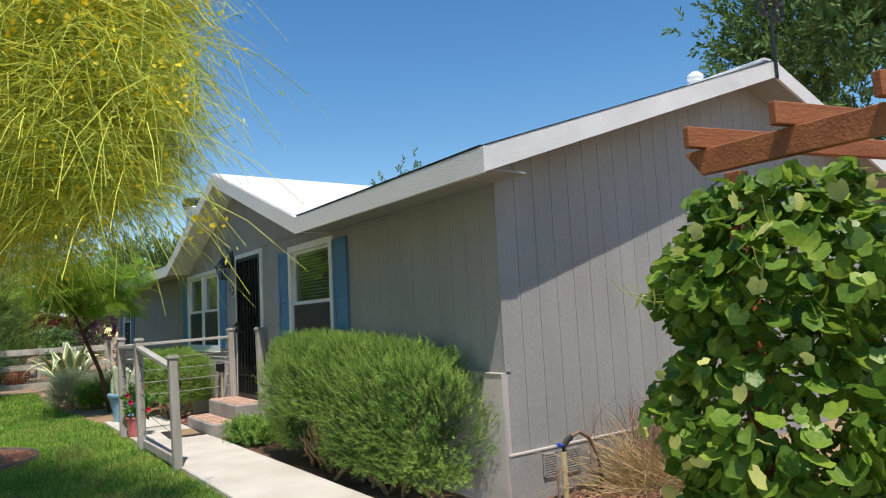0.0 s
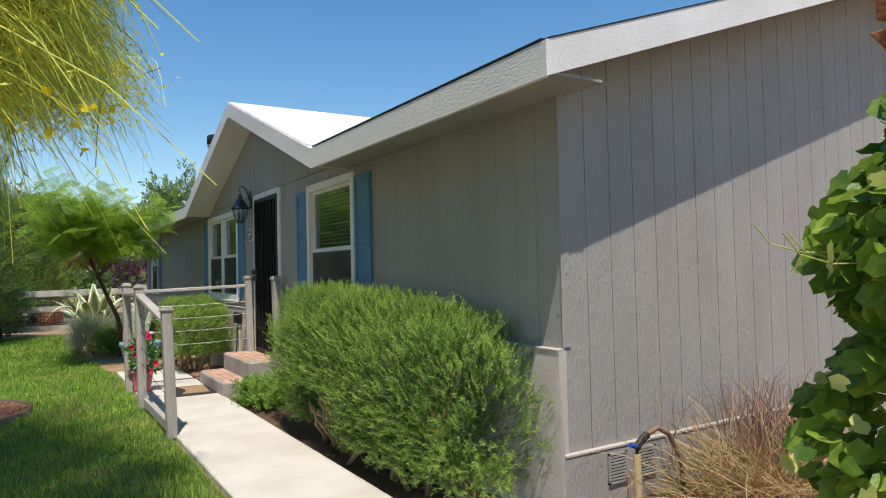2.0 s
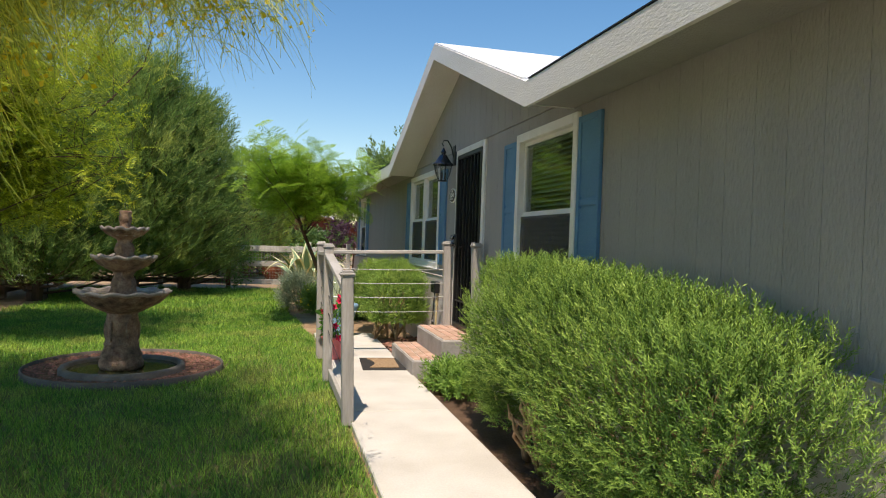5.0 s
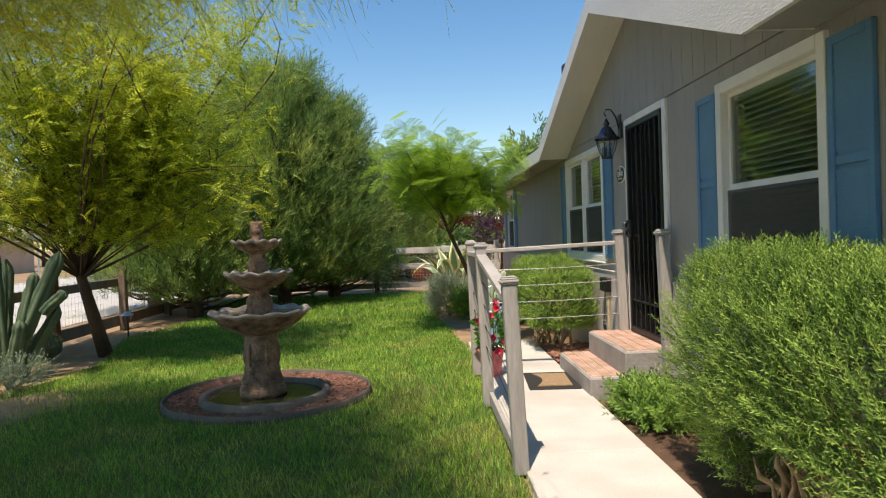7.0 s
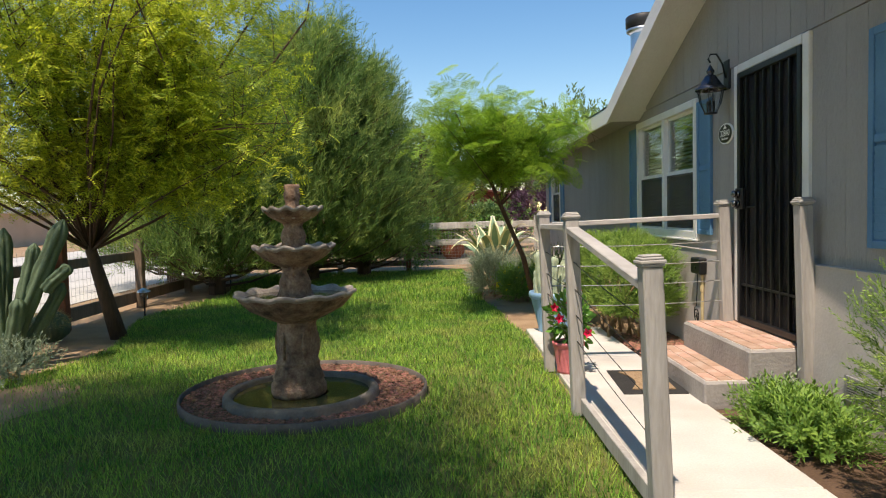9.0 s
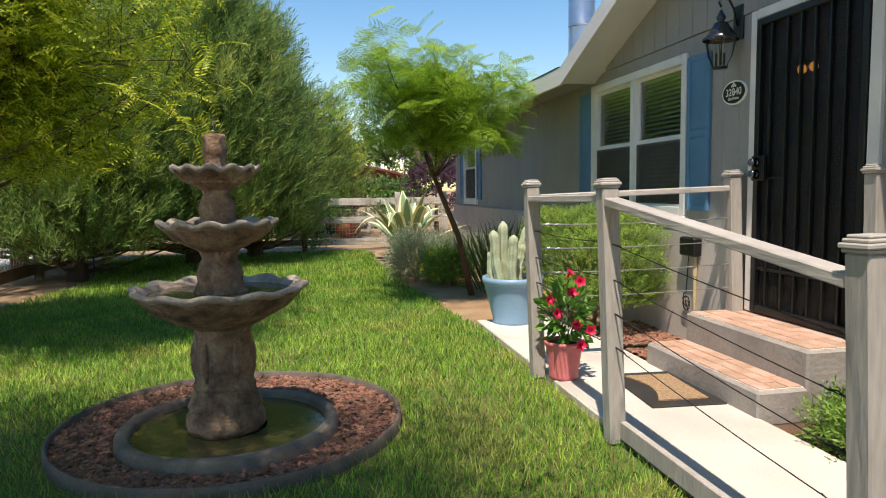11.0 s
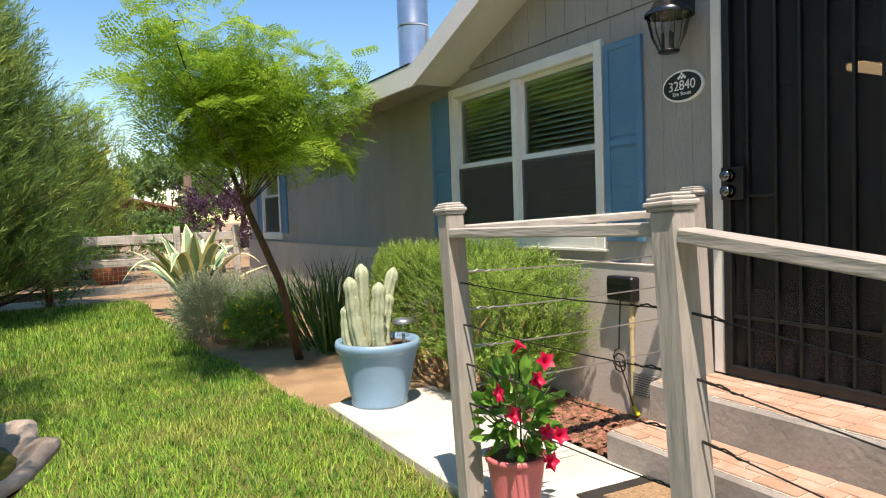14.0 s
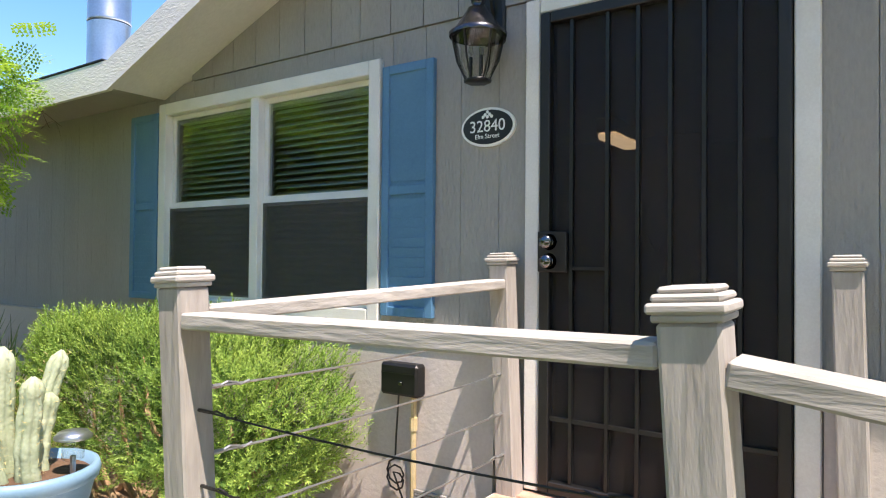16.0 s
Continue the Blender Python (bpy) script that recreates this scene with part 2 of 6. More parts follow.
def glass_material(name, tint, rough=0.02):
    """Window glass: a thin pane that lets light straight through, with more gloss at a slant."""
    m = bpy.data.materials.new(name)
    m.use_nodes = True
    n, link = m.node_tree.nodes, m.node_tree.links.new
    n.remove(n["Principled BSDF"])
    facing, clear, gloss, ms = (n.new("ShaderNode" + k) for k in ("LayerWeight", "BsdfTransparent", "BsdfGlossy", "MixShader"))
    power, scale_ = n.new("ShaderNodeMath"), n.new("ShaderNodeMath")
    facing.inputs["Blend"].default_value = 0.5
    power.operation, scale_.operation = "POWER", "MULTIPLY_ADD"
    power.inputs[1].default_value = 3.0
    scale_.inputs[1].default_value, scale_.inputs[2].default_value = 0.7, 0.06
    link(facing.outputs["Facing"], power.inputs[0])
    link(power.outputs[0], scale_.inputs[0])
    clear.inputs[0].default_value = tint
    gloss.inputs["Roughness"].default_value = rough
    link(scale_.outputs[0], ms.inputs[0])
    link(clear.outputs[0], ms.inputs[1])
    link(gloss.outputs[0], ms.inputs[2])
    link(ms.outputs[0], n["Material Output"].inputs["Surface"])
    return m


GLASS = glass_material("window_glass", (0.75, 0.8, 0.78, 1))
LAMPGLASS = glass_material("lamp_glass", (0.9, 0.9, 0.88, 1))


def water_material(name, tint):
    m = material(name, tint, tuple(c * 0.7 for c in tint[:3]) + (1,), 0.06, 4, 30, 0.15, 25)
    return m


WATER = water_material("murky_water", rgb("5c5836"))


def glow_material(name, colour, strength):
    m = bpy.data.materials.new(name)
    m.use_nodes = True
    p = m.node_tree.nodes["Principled BSDF"]
    p.inputs["Base Color"].default_value = colour
    p.inputs["Emission Color"].default_value = colour
    p.inputs["Emission Strength"].default_value = strength
    return m


WARMGLOW = glow_material("warm_bulb", rgb("ffb45a"), 5.0)
TUBEGLOW = glow_material("kitchen_tube", rgb("ffe0b0"), 4.0)


# ---- mesh helpers ----
def mesh_np(name, V, F):
    V, F = np.asarray(V, np.float32), np.asarray(F, np.int32)
    me = bpy.data.meshes.new(name)
    k = F.shape[1]
    me.vertices.add(len(V))
    me.vertices.foreach_set("co", V.ravel())
    me.loops.add(F.size)
    me.loops.foreach_set("vertex_index", F.ravel())
    me.polygons.add(len(F))
    me.polygons.foreach_set("loop_start", np.arange(0, F.size, k, dtype=np.int32))
    me.update(calc_edges=True)
    return me


def part(name, bm, mat, parent=None, label="", smooth=False):
    """Links a bmesh, a mesh or a (V, F) pair as one mesh object under a thing."""
    if isinstance(bm, bmesh.types.BMesh):
        me = bpy.data.meshes.new(name)
        bm.to_mesh(me)
        bm.free()
    elif isinstance(bm, tuple):
        me = mesh_np(name, *bm)
    else:
        me = bm
    if mat and not me.materials:
        me.materials.append(mat)
    if smooth:
        me.polygons.foreach_set("use_smooth", np.ones(len(me.polygons), bool))
    ob = new(name, me)
    if parent:
        ob.parent = parent
    if label:
        ob["label"] = label
    return ob


def thing(name, label, category, group="", at=(0, 0, 0), rz=0.0, kind=""):
    ob = new(name)
    ob.empty_display_size = 0.1
    ob.matrix_world = pose(*at, 0, 0, rz)
    return tagged(ob, label, category, group, kind)


def add_box(bm, lo, hi, bevel=0.0, m=None):
    r = bmesh.ops.create_cube(bm, size=1.0)
    size = Vector(hi) - Vector(lo)
    mid = (Vector(hi) + Vector(lo)) / 2
    bmesh.ops.transform(bm, matrix=Matrix.Translation(mid) @ Matrix.Diagonal((*size, 1)), verts=r["verts"])
    if bevel:
        edges = list({e for v in r["verts"] for e in v.link_edges})
        got = bmesh.ops.bevel(bm, geom=edges, offset=bevel, segments=1, affect="EDGES", profile=0.5)
    if m is not None:
        vs = got["verts"] if bevel else r["verts"]
        bmesh.ops.transform(bm, matrix=m, verts=list({v for f in (got["faces"] if bevel else []) for v in f.verts} or vs))
    return bm


def box(lo, hi, bevel=0.0):
    return add_box(bmesh.new(), lo, hi, bevel)


def beam(a, b, w, h, bevel=0.004, up=(0, 0, 1)):
    """A squared timber from a to b, w wide and h high."""
    a, b = Vector(a), Vector(b)
    y = (b - a).normalized()
    x = y.cross(Vector(up)).normalized()
    z = x.cross(y)
    m = Matrix((x, y, z)).transposed().to_4x4()
    m.translation = (a + b) / 2
    bm = box((-w / 2, -(b - a).length / 2, -h / 2), (w / 2, (b - a).length / 2, h / 2), bevel)
    bm.transform(m)
    return bm


def lathe(profile, sides=32, wave=None, centre=(0, 0, 0)):
    """A turned body from (radius, height) pairs. wave(angle, i) scales the radius and lifts the height."""
    V, F = [], []
    for i, (r, z) in enumerate(profile):
        for k in range(sides):
            a = 2 * math.pi * k / sides
            s, dz = wave(a, i) if wave else (1.0, 0.0)
            V.append((centre[0] + r * s * math.cos(a), centre[1] + r * s * math.sin(a), centre[2] + z + dz))
    for i in range(len(profile) - 1):
        for k in range(sides):
            k2 = (k + 1) % sides
            F.append((i * sides + k, i * sides + k2, (i + 1) * sides + k2, (i + 1) * sides + k))
    return np.array(V), np.array(F)


def tube(pts, radii, sides=6):
    """A round rod along points, with a radius at each."""
    pts = [Vector(p) for p in pts]
    if isinstance(radii, (int, float)):
        radii = [radii] * len(pts)
    V, F = [], []
    for i, p in enumerate(pts):
        d = (pts[min(i + 1, len(pts) - 1)] - pts[max(i - 1, 0)]).normalized()
        ref = Vector((0, 0, 1)) if abs(d.z) < 0.9 else Vector((1, 0, 0))
        x = d.cross(ref).normalized()
        y = d.cross(x)
        for k in range(sides):
            a = 2 * math.pi * k / sides
            V.append(tuple(p + (x * math.cos(a) + y * math.sin(a)) * radii[i]))
    for i in range(len(pts) - 1):
        for k in range(sides):
            k2 = (k + 1) % sides
            F.append((i * sides + k, i * sides + k2, (i + 1) * sides + k2, (i + 1) * sides + k))
    n = len(pts) * sides
    V += [tuple(pts[0]), tuple(pts[-1])]
    for k in range(sides):
        F.append((n, (k + 1) % sides, k, k))
        F.append((n + 1, n - sides + k, n - sides + (k + 1) % sides, n - sides + (k + 1) % sides))
    return np.array(V), np.array(F)


def clean(VF):
    """Quads of which some hold a doubled corner, as a bmesh."""
    bm = bmesh.new()
    vs = [bm.verts.new(v) for v in VF[0]]
    for f in VF[1]:
        ids = list(dict.fromkeys(int(i) for i in f))
        if len(ids) > 2:
            try:
                bm.faces.new([vs[i] for i in ids])
            except ValueError:
                pass
    return bm


def rod(pts, radii, sides=6):
    return clean(tube(pts, radii, sides))


def merge(chunks):
    V, F, n = [], [], 0
    for v, f in chunks:
        V.append(v)
        F.append(np.asarray(f) + n)
        n += len(v)
    return np.concatenate(V), np.concatenate(F)


def frames(P, D, roll=None, scale=1.0):
    """Turns with y along each direction D, at the points P."""
    P, D = np.asarray(P, float), np.asarray(D, float)
    D = D / np.maximum(np.linalg.norm(D, axis=1, keepdims=True), 1e-6)
    ref = np.where(np.abs(D[:, 2:3]) < 0.95, np.array([[0, 0, 1.0]]), np.array([[1.0, 0, 0]]))
    X = np.cross(D, ref)
    X /= np.linalg.norm(X, axis=1, keepdims=True)
    Z = np.cross(X, D)
    roll = rng.uniform(0, 6.283, len(P)) if roll is None else np.full(len(P), roll) if np.isscalar(roll) else roll
    c, s = np.cos(roll)[:, None], np.sin(roll)[:, None]
    X, Z = X * c + Z * s, Z * c - X * s
    sc = np.broadcast_to(np.asarray(scale, float), (len(P),))[:, None, None]
    return P, np.stack([X, D, Z], axis=1) * sc


def scatter(base, turn):
    """Copies of a small mesh (V, F) at all turns, joined."""
    (V, F), (P, R) = base, turn
    V, F = np.asarray(V, float), np.asarray(F)
    W = np.einsum("vk,nkj->nvj", V, R) + P[:, None, :]
    G = F[None] + (np.arange(len(P)) * len(V))[:, None, None]
    return W.reshape(-1, 3), G.reshape(-1, F.shape[1])


def leaf_quad(length, width, fold=0.15):
    return np.array([(0, 0, 0), (width / 2, length * 0.45, fold * width), (0, length, 0), (-width / 2, length * 0.45, fold * width)]), np.array([(0, 1, 2, 3)])


def sprig(count, stem, leaf_len, leaf_w, spread=0.7, start=0.1, seed=1, stem_w=0.002):
    """A small shoot: a stem along y with narrow leaves around it."""
    r = np.random.default_rng(seed)
    V, F = [(-stem_w, 0, 0), (stem_w, 0, 0), (stem_w * 0.5, stem, 0), (-stem_w * 0.5, stem, 0)], [(0, 1, 2, 3)]
    for i in range(count):
        t = start + (1 - start) * i / max(count - 1, 1)
        a = i * 2.4 + r.uniform(-0.3, 0.3)
        out = np.array([math.cos(a), 0, math.sin(a)]) * spread + np.array([0, 1 - spread * 0.5 + 0.4 * t, 0])
        out /= np.linalg.norm(out)
        side = np.cross(out, [0, 1, 0.01])
        side /= np.linalg.norm(side)
        p = np.array([0, stem * t, 0])
        L = leaf_len * r.uniform(0.75, 1.1)
        n = len(V)
        V += [tuple(p), tuple(p + out * L * 0.5 + side * leaf_w / 2), tuple(p + out * L), tuple(p + out * L * 0.5 - side * leaf_w / 2)]
        F.append((n, n + 1, n + 2, n + 3))
    return np.array(V), np.array(F)


def frond(pairs, length, leaf_len, leaf_w, droop=0.25):
    """A feather-like compound leaf along y with leaflets on both sides."""
    V, F = [], []
    for i in range(pairs):
        t = (i + 0.6) / pairs
        y, z = length * t, -droop * length * t * t
        L = leaf_len * (math.sin(math.pi * min(0.95, 0.15 + 0.8 * t)) ** 0.6)
        for s in (-1, 1):
            n = len(V)
            V += [(0, y, z), (s * L * 0.55, y + L * 0.2 + leaf_w / 2, z - 0.1 * L), (s * L, y + L * 0.35, z - 0.25 * L), (s * L * 0.55, y + L * 0.2 - leaf_w / 2, z - 0.1 * L)]
            F.append((n, n + 1, n + 2, n + 3))
    n = len(V)
    V += [(-0.002, 0, 0), (0.002, 0, 0), (0.001, length, -droop * length), (-0.001, length, -droop * length)]
    F.append((n, n + 1, n + 2, n + 3))
    return np.array(V), np.array(F)


def pinnate(pairs, length, pinna, leaf_w, droop=0.3):
    """A twice-divided leaf along y: side ribs on both hands, each with its row of leaflets."""
    V, F = [], []
    for i in range(pairs):
        t = (i + 0.8) / pairs
        y, z = length * t, -droop * length * t * t
        L = pinna * (math.sin(math.pi * min(0.95, 0.2 + 0.72 * t)) ** 0.7)
        for s in (-1, 1):
            for k in range(4):
                q = (k + 0.5) / 4
                bx, by, bz = s * L * q, y + L * 0.45 * q, z - 0.22 * L * q * q
                for e in (-1, 1):
                    n = len(V)
                    dx, dy = s * L * 0.13, e * leaf_w
                    V += [(bx, by, bz), (bx + dx * 1.1, by + dy * 0.35, bz - 0.002), (bx + dx, by + dy, bz - 0.004), (bx - dx * 0.3, by + dy * 0.55, bz - 0.002)]
                    F.append((n, n + 1, n + 2, n + 3))
    n = len(V)
    V += [(-0.002, 0, 0), (0.002, 0, 0), (0.001, length, -droop * length), (-0.001, length, -droop * length)]
    F.append((n, n + 1, n + 2, n + 3))
    return np.array(V), np.array(F)


def unit(n):
    d = rng.normal(size=(n, 3))
    return d / np.linalg.norm(d, axis=1, keepdims=True)


def branches(base, tips, r0, bend=0.25, sides=6, seed=3, fork=0.4):
    """Limbs that leave a trunk's top and run, bent, to the tips."""
    r = np.random.default_rng(seed)
    out = []
    base = np.array(base, float)
    for tip in tips:
        tip = np.array(tip, float)
        n = 6
        mid = r.normal(size=3) * bend * np.linalg.norm(tip - base) * 0.3
        pts = [base + (tip - base) * t + mid * math.sin(math.pi * t) + np.array([0, 0, 0.12 * np.linalg.norm(tip - base)]) * math.sin(math.pi * t) for t in np.linspace(0, 1, n)]
        out.append(tube([tuple(p) for p in pts], [r0 * (1 - 0.85 * t) for t in np.linspace(0, 1, n)], sides))
    return out


# ---- ground ----
def sheet(name, outline, z, mat, label, category="ground"):
    bm = bmesh.new()
    bm.faces.new([bm.verts.new((x, y, z)) for x, y in outline])
    return tagged(part(name, bm, mat), label, category, kind="structure")


sheet("ground", [(-600, -600), (600, -600), (600, 600), (-600, 600)], -0.05, SOIL, "dry sandy brown soil around the garden")


def lawn_edge(y):
    """The lawn's border towards the house."""
    if y < 11.5:
        return 2.15
    return 2.15 - 0.16 * min(1, (y - 11.5) / 0.8) - 0.035 * max(0, y - 12.3) + 0.06 * math.sin(y * 2.1)


def lawn_left(y):
    return -2.75 + 0.25 * math.sin(y * 1.3) - 0.15 * math.sin(y * 0.37 + 1)


lawn_ys = [-3 + 0.5 * i for i in range(46)]
sheet("lawn", [(lawn_edge(y), y) for y in lawn_ys] + [(lawn_left(y), y) for y in reversed(lawn_ys)], -0.035, TURF, "green lawn with thin dry patches", "lawn")
sheet("soil_patch", [(-2.15 + (0.48 + 0.07 * math.sin(3 * a) + 0.05 * math.sin(7 * a + 1)) * math.cos(a), 8.9 + (0.72 + 0.08 * math.sin(4 * a + 2) + 0.05 * math.sin(9 * a)) * math.sin(a))
                     for a in np.linspace(0, 2 * math.pi, 48, endpoint=False)], -0.031, SOIL, "bare dry brown patch worn into the lawn", "soil patch")
sheet("road", [(-16, -200), (-5.0, -200), (-5.0, 200), (-16, 200)], -0.04, ROAD, "pale sunlit road beyond the fence", "road")
sheet("bush_bed", [(3.0, -2), (3.7, -2), (3.7, 8.36), (3.0, 8.36)], -0.04, DARKSOIL, "dark shaded soil under the rosemary bush", "soil bed")
sheet("bark_bed", [(3.0, 9.62), (3.7, 9.62), (3.7, 10.9), (3.0, 10.9)], -0.03, DARKSOIL, "soil bed under red bark chips", "soil bed")

# concrete walk in slabs
walk_way = thing("pavement", "pale concrete garden walk in long slabs", "walkway", kind="structure")
for a, b in ((-5, -2.2), (-2.2, 0.8), (0.8, 3.9), (3.9, 7.0), (7.0, 9.3), (9.3, 10.58), (10.58, 11.45)):
    part("slab", box((2.17, a + 0.004, -0.12), (3.0, b - 0.004, 0.0), 0.008), CONCRETE, walk_way)


# ---- house ----
X0, Y0, Y1, XB = 3.70, 3.335, 19.4, 11.22
EX, EAVE, RIDGE, RX = 3.33, 2.56, 3.94, 7.44
SLOPE = (RIDGE - EAVE) / (RX - EX)
GY, GZ, GA, GB = 9.29, 3.665, 6.29, 12.18
OPENINGS = [(6.24, 7.35, 1.00, 2.285), (10.37, 12.13, 1.09, 2.285), (17.52, 18.43, 1.06, 2.285), (8.455, 9.415, 0.37, 2.40)]


def cells(y_edges, z0, z1, openings):
    """Rectangles (ya, yb, za, zb) that fill a wall between openings."""
    ys = sorted(set([round(v, 4) for v in y_edges] + [round(v, 4) for o in openings for v in o[:2] if y_edges[0] < v < y_edges[-1]]))
    for ya, yb in zip(ys, ys[1:]):
        if yb - ya < 0.01:
            continue
        mid = (ya + yb) / 2
        zs = z0
        for o in sorted(openings, key=lambda o: o[2]):
            if o[0] < mid < o[1] and o[3] > z0 and o[2] < z1:
                if o[2] - zs > 0.01:
                    yield ya, yb, zs, o[2]
                zs = o[3]
        if z1 - zs > 0.01:
            yield ya, yb, zs, z1


bm = bmesh.new()
for ya, yb, za, zb in cells([Y0, Y1], 0.0, 2.45, OPENINGS):
    add_box(bm, (X0 + 0.012, ya, za), (X0 + 0.14, yb, zb))
wall_front = tagged(part("wall_front", bm, SIDING), "grey painted house wall with vertical grooved siding", "wall", kind="structure")
board_edges = list(np.arange(Y0, Y1 + 0.01, 0.203))
GROOVE = 0.005
for ya, yb, za, zb in cells(board_edges, 0.93, 2.47, OPENINGS):
    part("siding_board", box((X0 - 0.004, ya + 0.0012, za), (X0 + 0.0115, yb - 0.0012, zb)), SIDING, wall_front)
# gable boards above the seam
for ya in np.arange(GA - 0.1, GB, 0.203):
    yb = min(ya + 0.203, GB + 0.1)
    bm = bmesh.new()
    top = lambda y: max(2.5, GZ - 0.1 - (GZ - EAVE) * (y - GY) / ((GA if y < GY else GB) - GY))
    add_box(bm, (X0 - 0.014, ya + GROOVE / 2, 2.475), (X0 + 0.0115, yb - GROOVE / 2, 3.0))
    for v in bm.verts:
        if v.co.z > 2.9:
            v.co.z = top(v.co.y)
    if top((ya + yb) / 2) > 2.56:
        part("gable_board", bm, SIDING, wall_front)
    else:
        bm.free()
bm = bmesh.new()
prof = [(GA, 2.4), (GB, 2.4), (GB, 2.45), (GY, GZ - 0.12), (GA, 2.45)]
fa = bm.faces.new([bm.verts.new((X0 + 0.02, y, z)) for y, z in prof])
ext = bmesh.ops.extrude_face_region(bm, geom=[fa])
bmesh.ops.translate(bm, verts=[v for v in ext["geom"] if isinstance(v, bmesh.types.BMVert)], vec=(0.1, 0, 0))
tagged(part("wall_gable", bm, SIDING), "grey gable wall above the door", "wall", kind="structure")

# stucco skirt below the siding
bm = bmesh.new()
for ya, yb in ((Y0 - 0.012, 8.36), (9.61, Y1)):
    add_box(bm, (3.65, ya, -0.05), (X0 + 0.008, yb, 0.925))
for v in bm.verts:
    if v.co.z < 0.1 and v.co.x < 3.66:
        v.co.x = 3.61
        if v.co.y < Y0:
            v.co.y = Y0 - 0.06
skirt = tagged(part("skirting_front", bm, STUCCO), "light grey stucco skirt at the foot of the wall", "wall skirt", kind="structure")
part("skirt_ledge", box((3.642, Y0 - 0.012, 0.926), (X0 - 0.005, 8.36, 0.936), 0.002), STUCCO, skirt)
part("skirt_ledge", box((3.642, 9.61, 0.926), (X0 - 0.005, Y1, 0.936), 0.002), STUCCO, skirt)


def roof_z(x):
    return EAVE + SLOPE * ((x if x < RX else 2 * RX - x) - EX)


bm = bmesh.new()
fa = bm.faces.new([bm.verts.new((x, Y0 + 0.012, z)) for x, z in ((X0 + 0.005, 0), (XB, 0), (XB, roof_z(XB) - 0.1), (RX, RIDGE - 0.1), (X0 + 0.005, roof_z(X0) - 0.1))])
ext = bmesh.ops.extrude_face_region(bm, geom=[fa])
bmesh.ops.translate(bm, verts=[v for v in ext["geom"] if isinstance(v, bmesh.types.BMVert)], vec=(0, 0.12, 0))
wall_south = tagged(part("wall_south", bm, SIDING), "grey gable end wall with vertical grooved siding", "wall", kind="structure")
for xa in np.arange(X0 - 0.004, XB, 0.203):
    xb = min(xa + 0.203, XB)
    bm = box((xa + GROOVE / 2, Y0 - 0.004, 0.335), (xb - GROOVE / 2, Y0 + 0.0115, 1.0))
    for v in bm.verts:
        if v.co.z > 0.9:
            v.co.z = roof_z(v.co.x) - 0.06
    part("siding_board", bm, SIDING, wall_south)
part("skirt_board", box((X0 - 0.03, Y0 - 0.028, -0.05), (XB, Y0 + 0.010, 0.315), 0.003), SIDING, wall_south)
# wall-coloured cap; the lighter stucco tone imitates sun on its top edge
part("skirt_cap", box((X0 - 0.03, Y0 - 0.034, 0.317), (XB, Y0 + 0.008, 0.334), 0.003), STUCCO, wall_south)
part("corner_board", box((X0 - 0.012, Y0 - 0.012, 0.94), (X0 + 0.05, Y0 - 0.0045, 2.45), 0.002), SIDING, wall_south)
tagged(part("wall_north", box((X0, Y1 - 0.12, 0), (XB, Y1, 2.45)), SIDING), "grey rear end wall of the house", "wall", kind="structure")
tagged(part("wall_back", box((XB - 0.14, Y0 + 0.14, 0), (XB, Y1 - 0.13, 2.45)), SIDING), "plain back wall of the house", "wall", kind="structure")
tagged(part("floor", box((X0 + 0.16, Y0 + 0.16, 0.30), (XB - 0.16, Y1 - 0.16, 0.36)), INTERIOR), "plain floor inside the house", "floor", kind="structure")
tagged(part("ceiling", box((X0 + 0.02, Y0 + 0.16, 2.46), (XB - 0.16, Y1 - 0.16, 2.52)), INTERIOR), "plain ceiling inside the house", "ceiling", kind="structure")
tagged(part("wall_inner", box((7.6, Y0 + 0.16, 0.37), (7.7, Y1 - 0.16, 2.45)), INTERIOR), "dim inner partition wall", "wall", kind="structure")

# roof: two main slopes, the front one cut round the entry gable
roof = thing("roof", "white shingle roof with a low pitch and an entry gable", "roof", kind="structure")


def slab(points, thick=0.05):
    bm = bmesh.new()
    fa = bm.faces.new([bm.verts.new(p) for p in points])
    ext = bmesh.ops.extrude_face_region(bm, geom=[fa])
    bmesh.ops.translate(bm, verts=[v for v in ext["geom"] if isinstance(v, bmesh.types.BMVert)], vec=(0, 0, -thick))
    bmesh.ops.recalc_face_normals(bm, faces=bm.faces)
    return bm


GX = EX + (GZ - EAVE) / SLOPE
YA, YB = 2.985, 19.65
part("roof_slope", slab([(EX, YA, EAVE), (EX, GA, EAVE), (GX, GY, GZ), (EX, GB, EAVE), (EX, YB, EAVE), (RX, YB, RIDGE), (RX, YA, RIDGE)]), SHINGLE, roof)
part("roof_slope", slab([(RX + 0.004, YA, RIDGE), (RX + 0.004, YB, RIDGE), (2 * RX - EX, YB, EAVE), (2 * RX - EX, YA, EAVE)]), SHINGLE, roof)
part("gable_slope", slab([(EX, GA, EAVE + 0.002), (GX, GY, GZ + 0.002), (EX, GY, GZ + 0.002)]), SHINGLE, roof)
part("gable_slope", slab([(EX, GB, EAVE + 0.002), (EX, GY, GZ + 0.002), (GX, GY, GZ + 0.002)]), SHINGLE, roof)
FW, FH = 0.03, 0.185


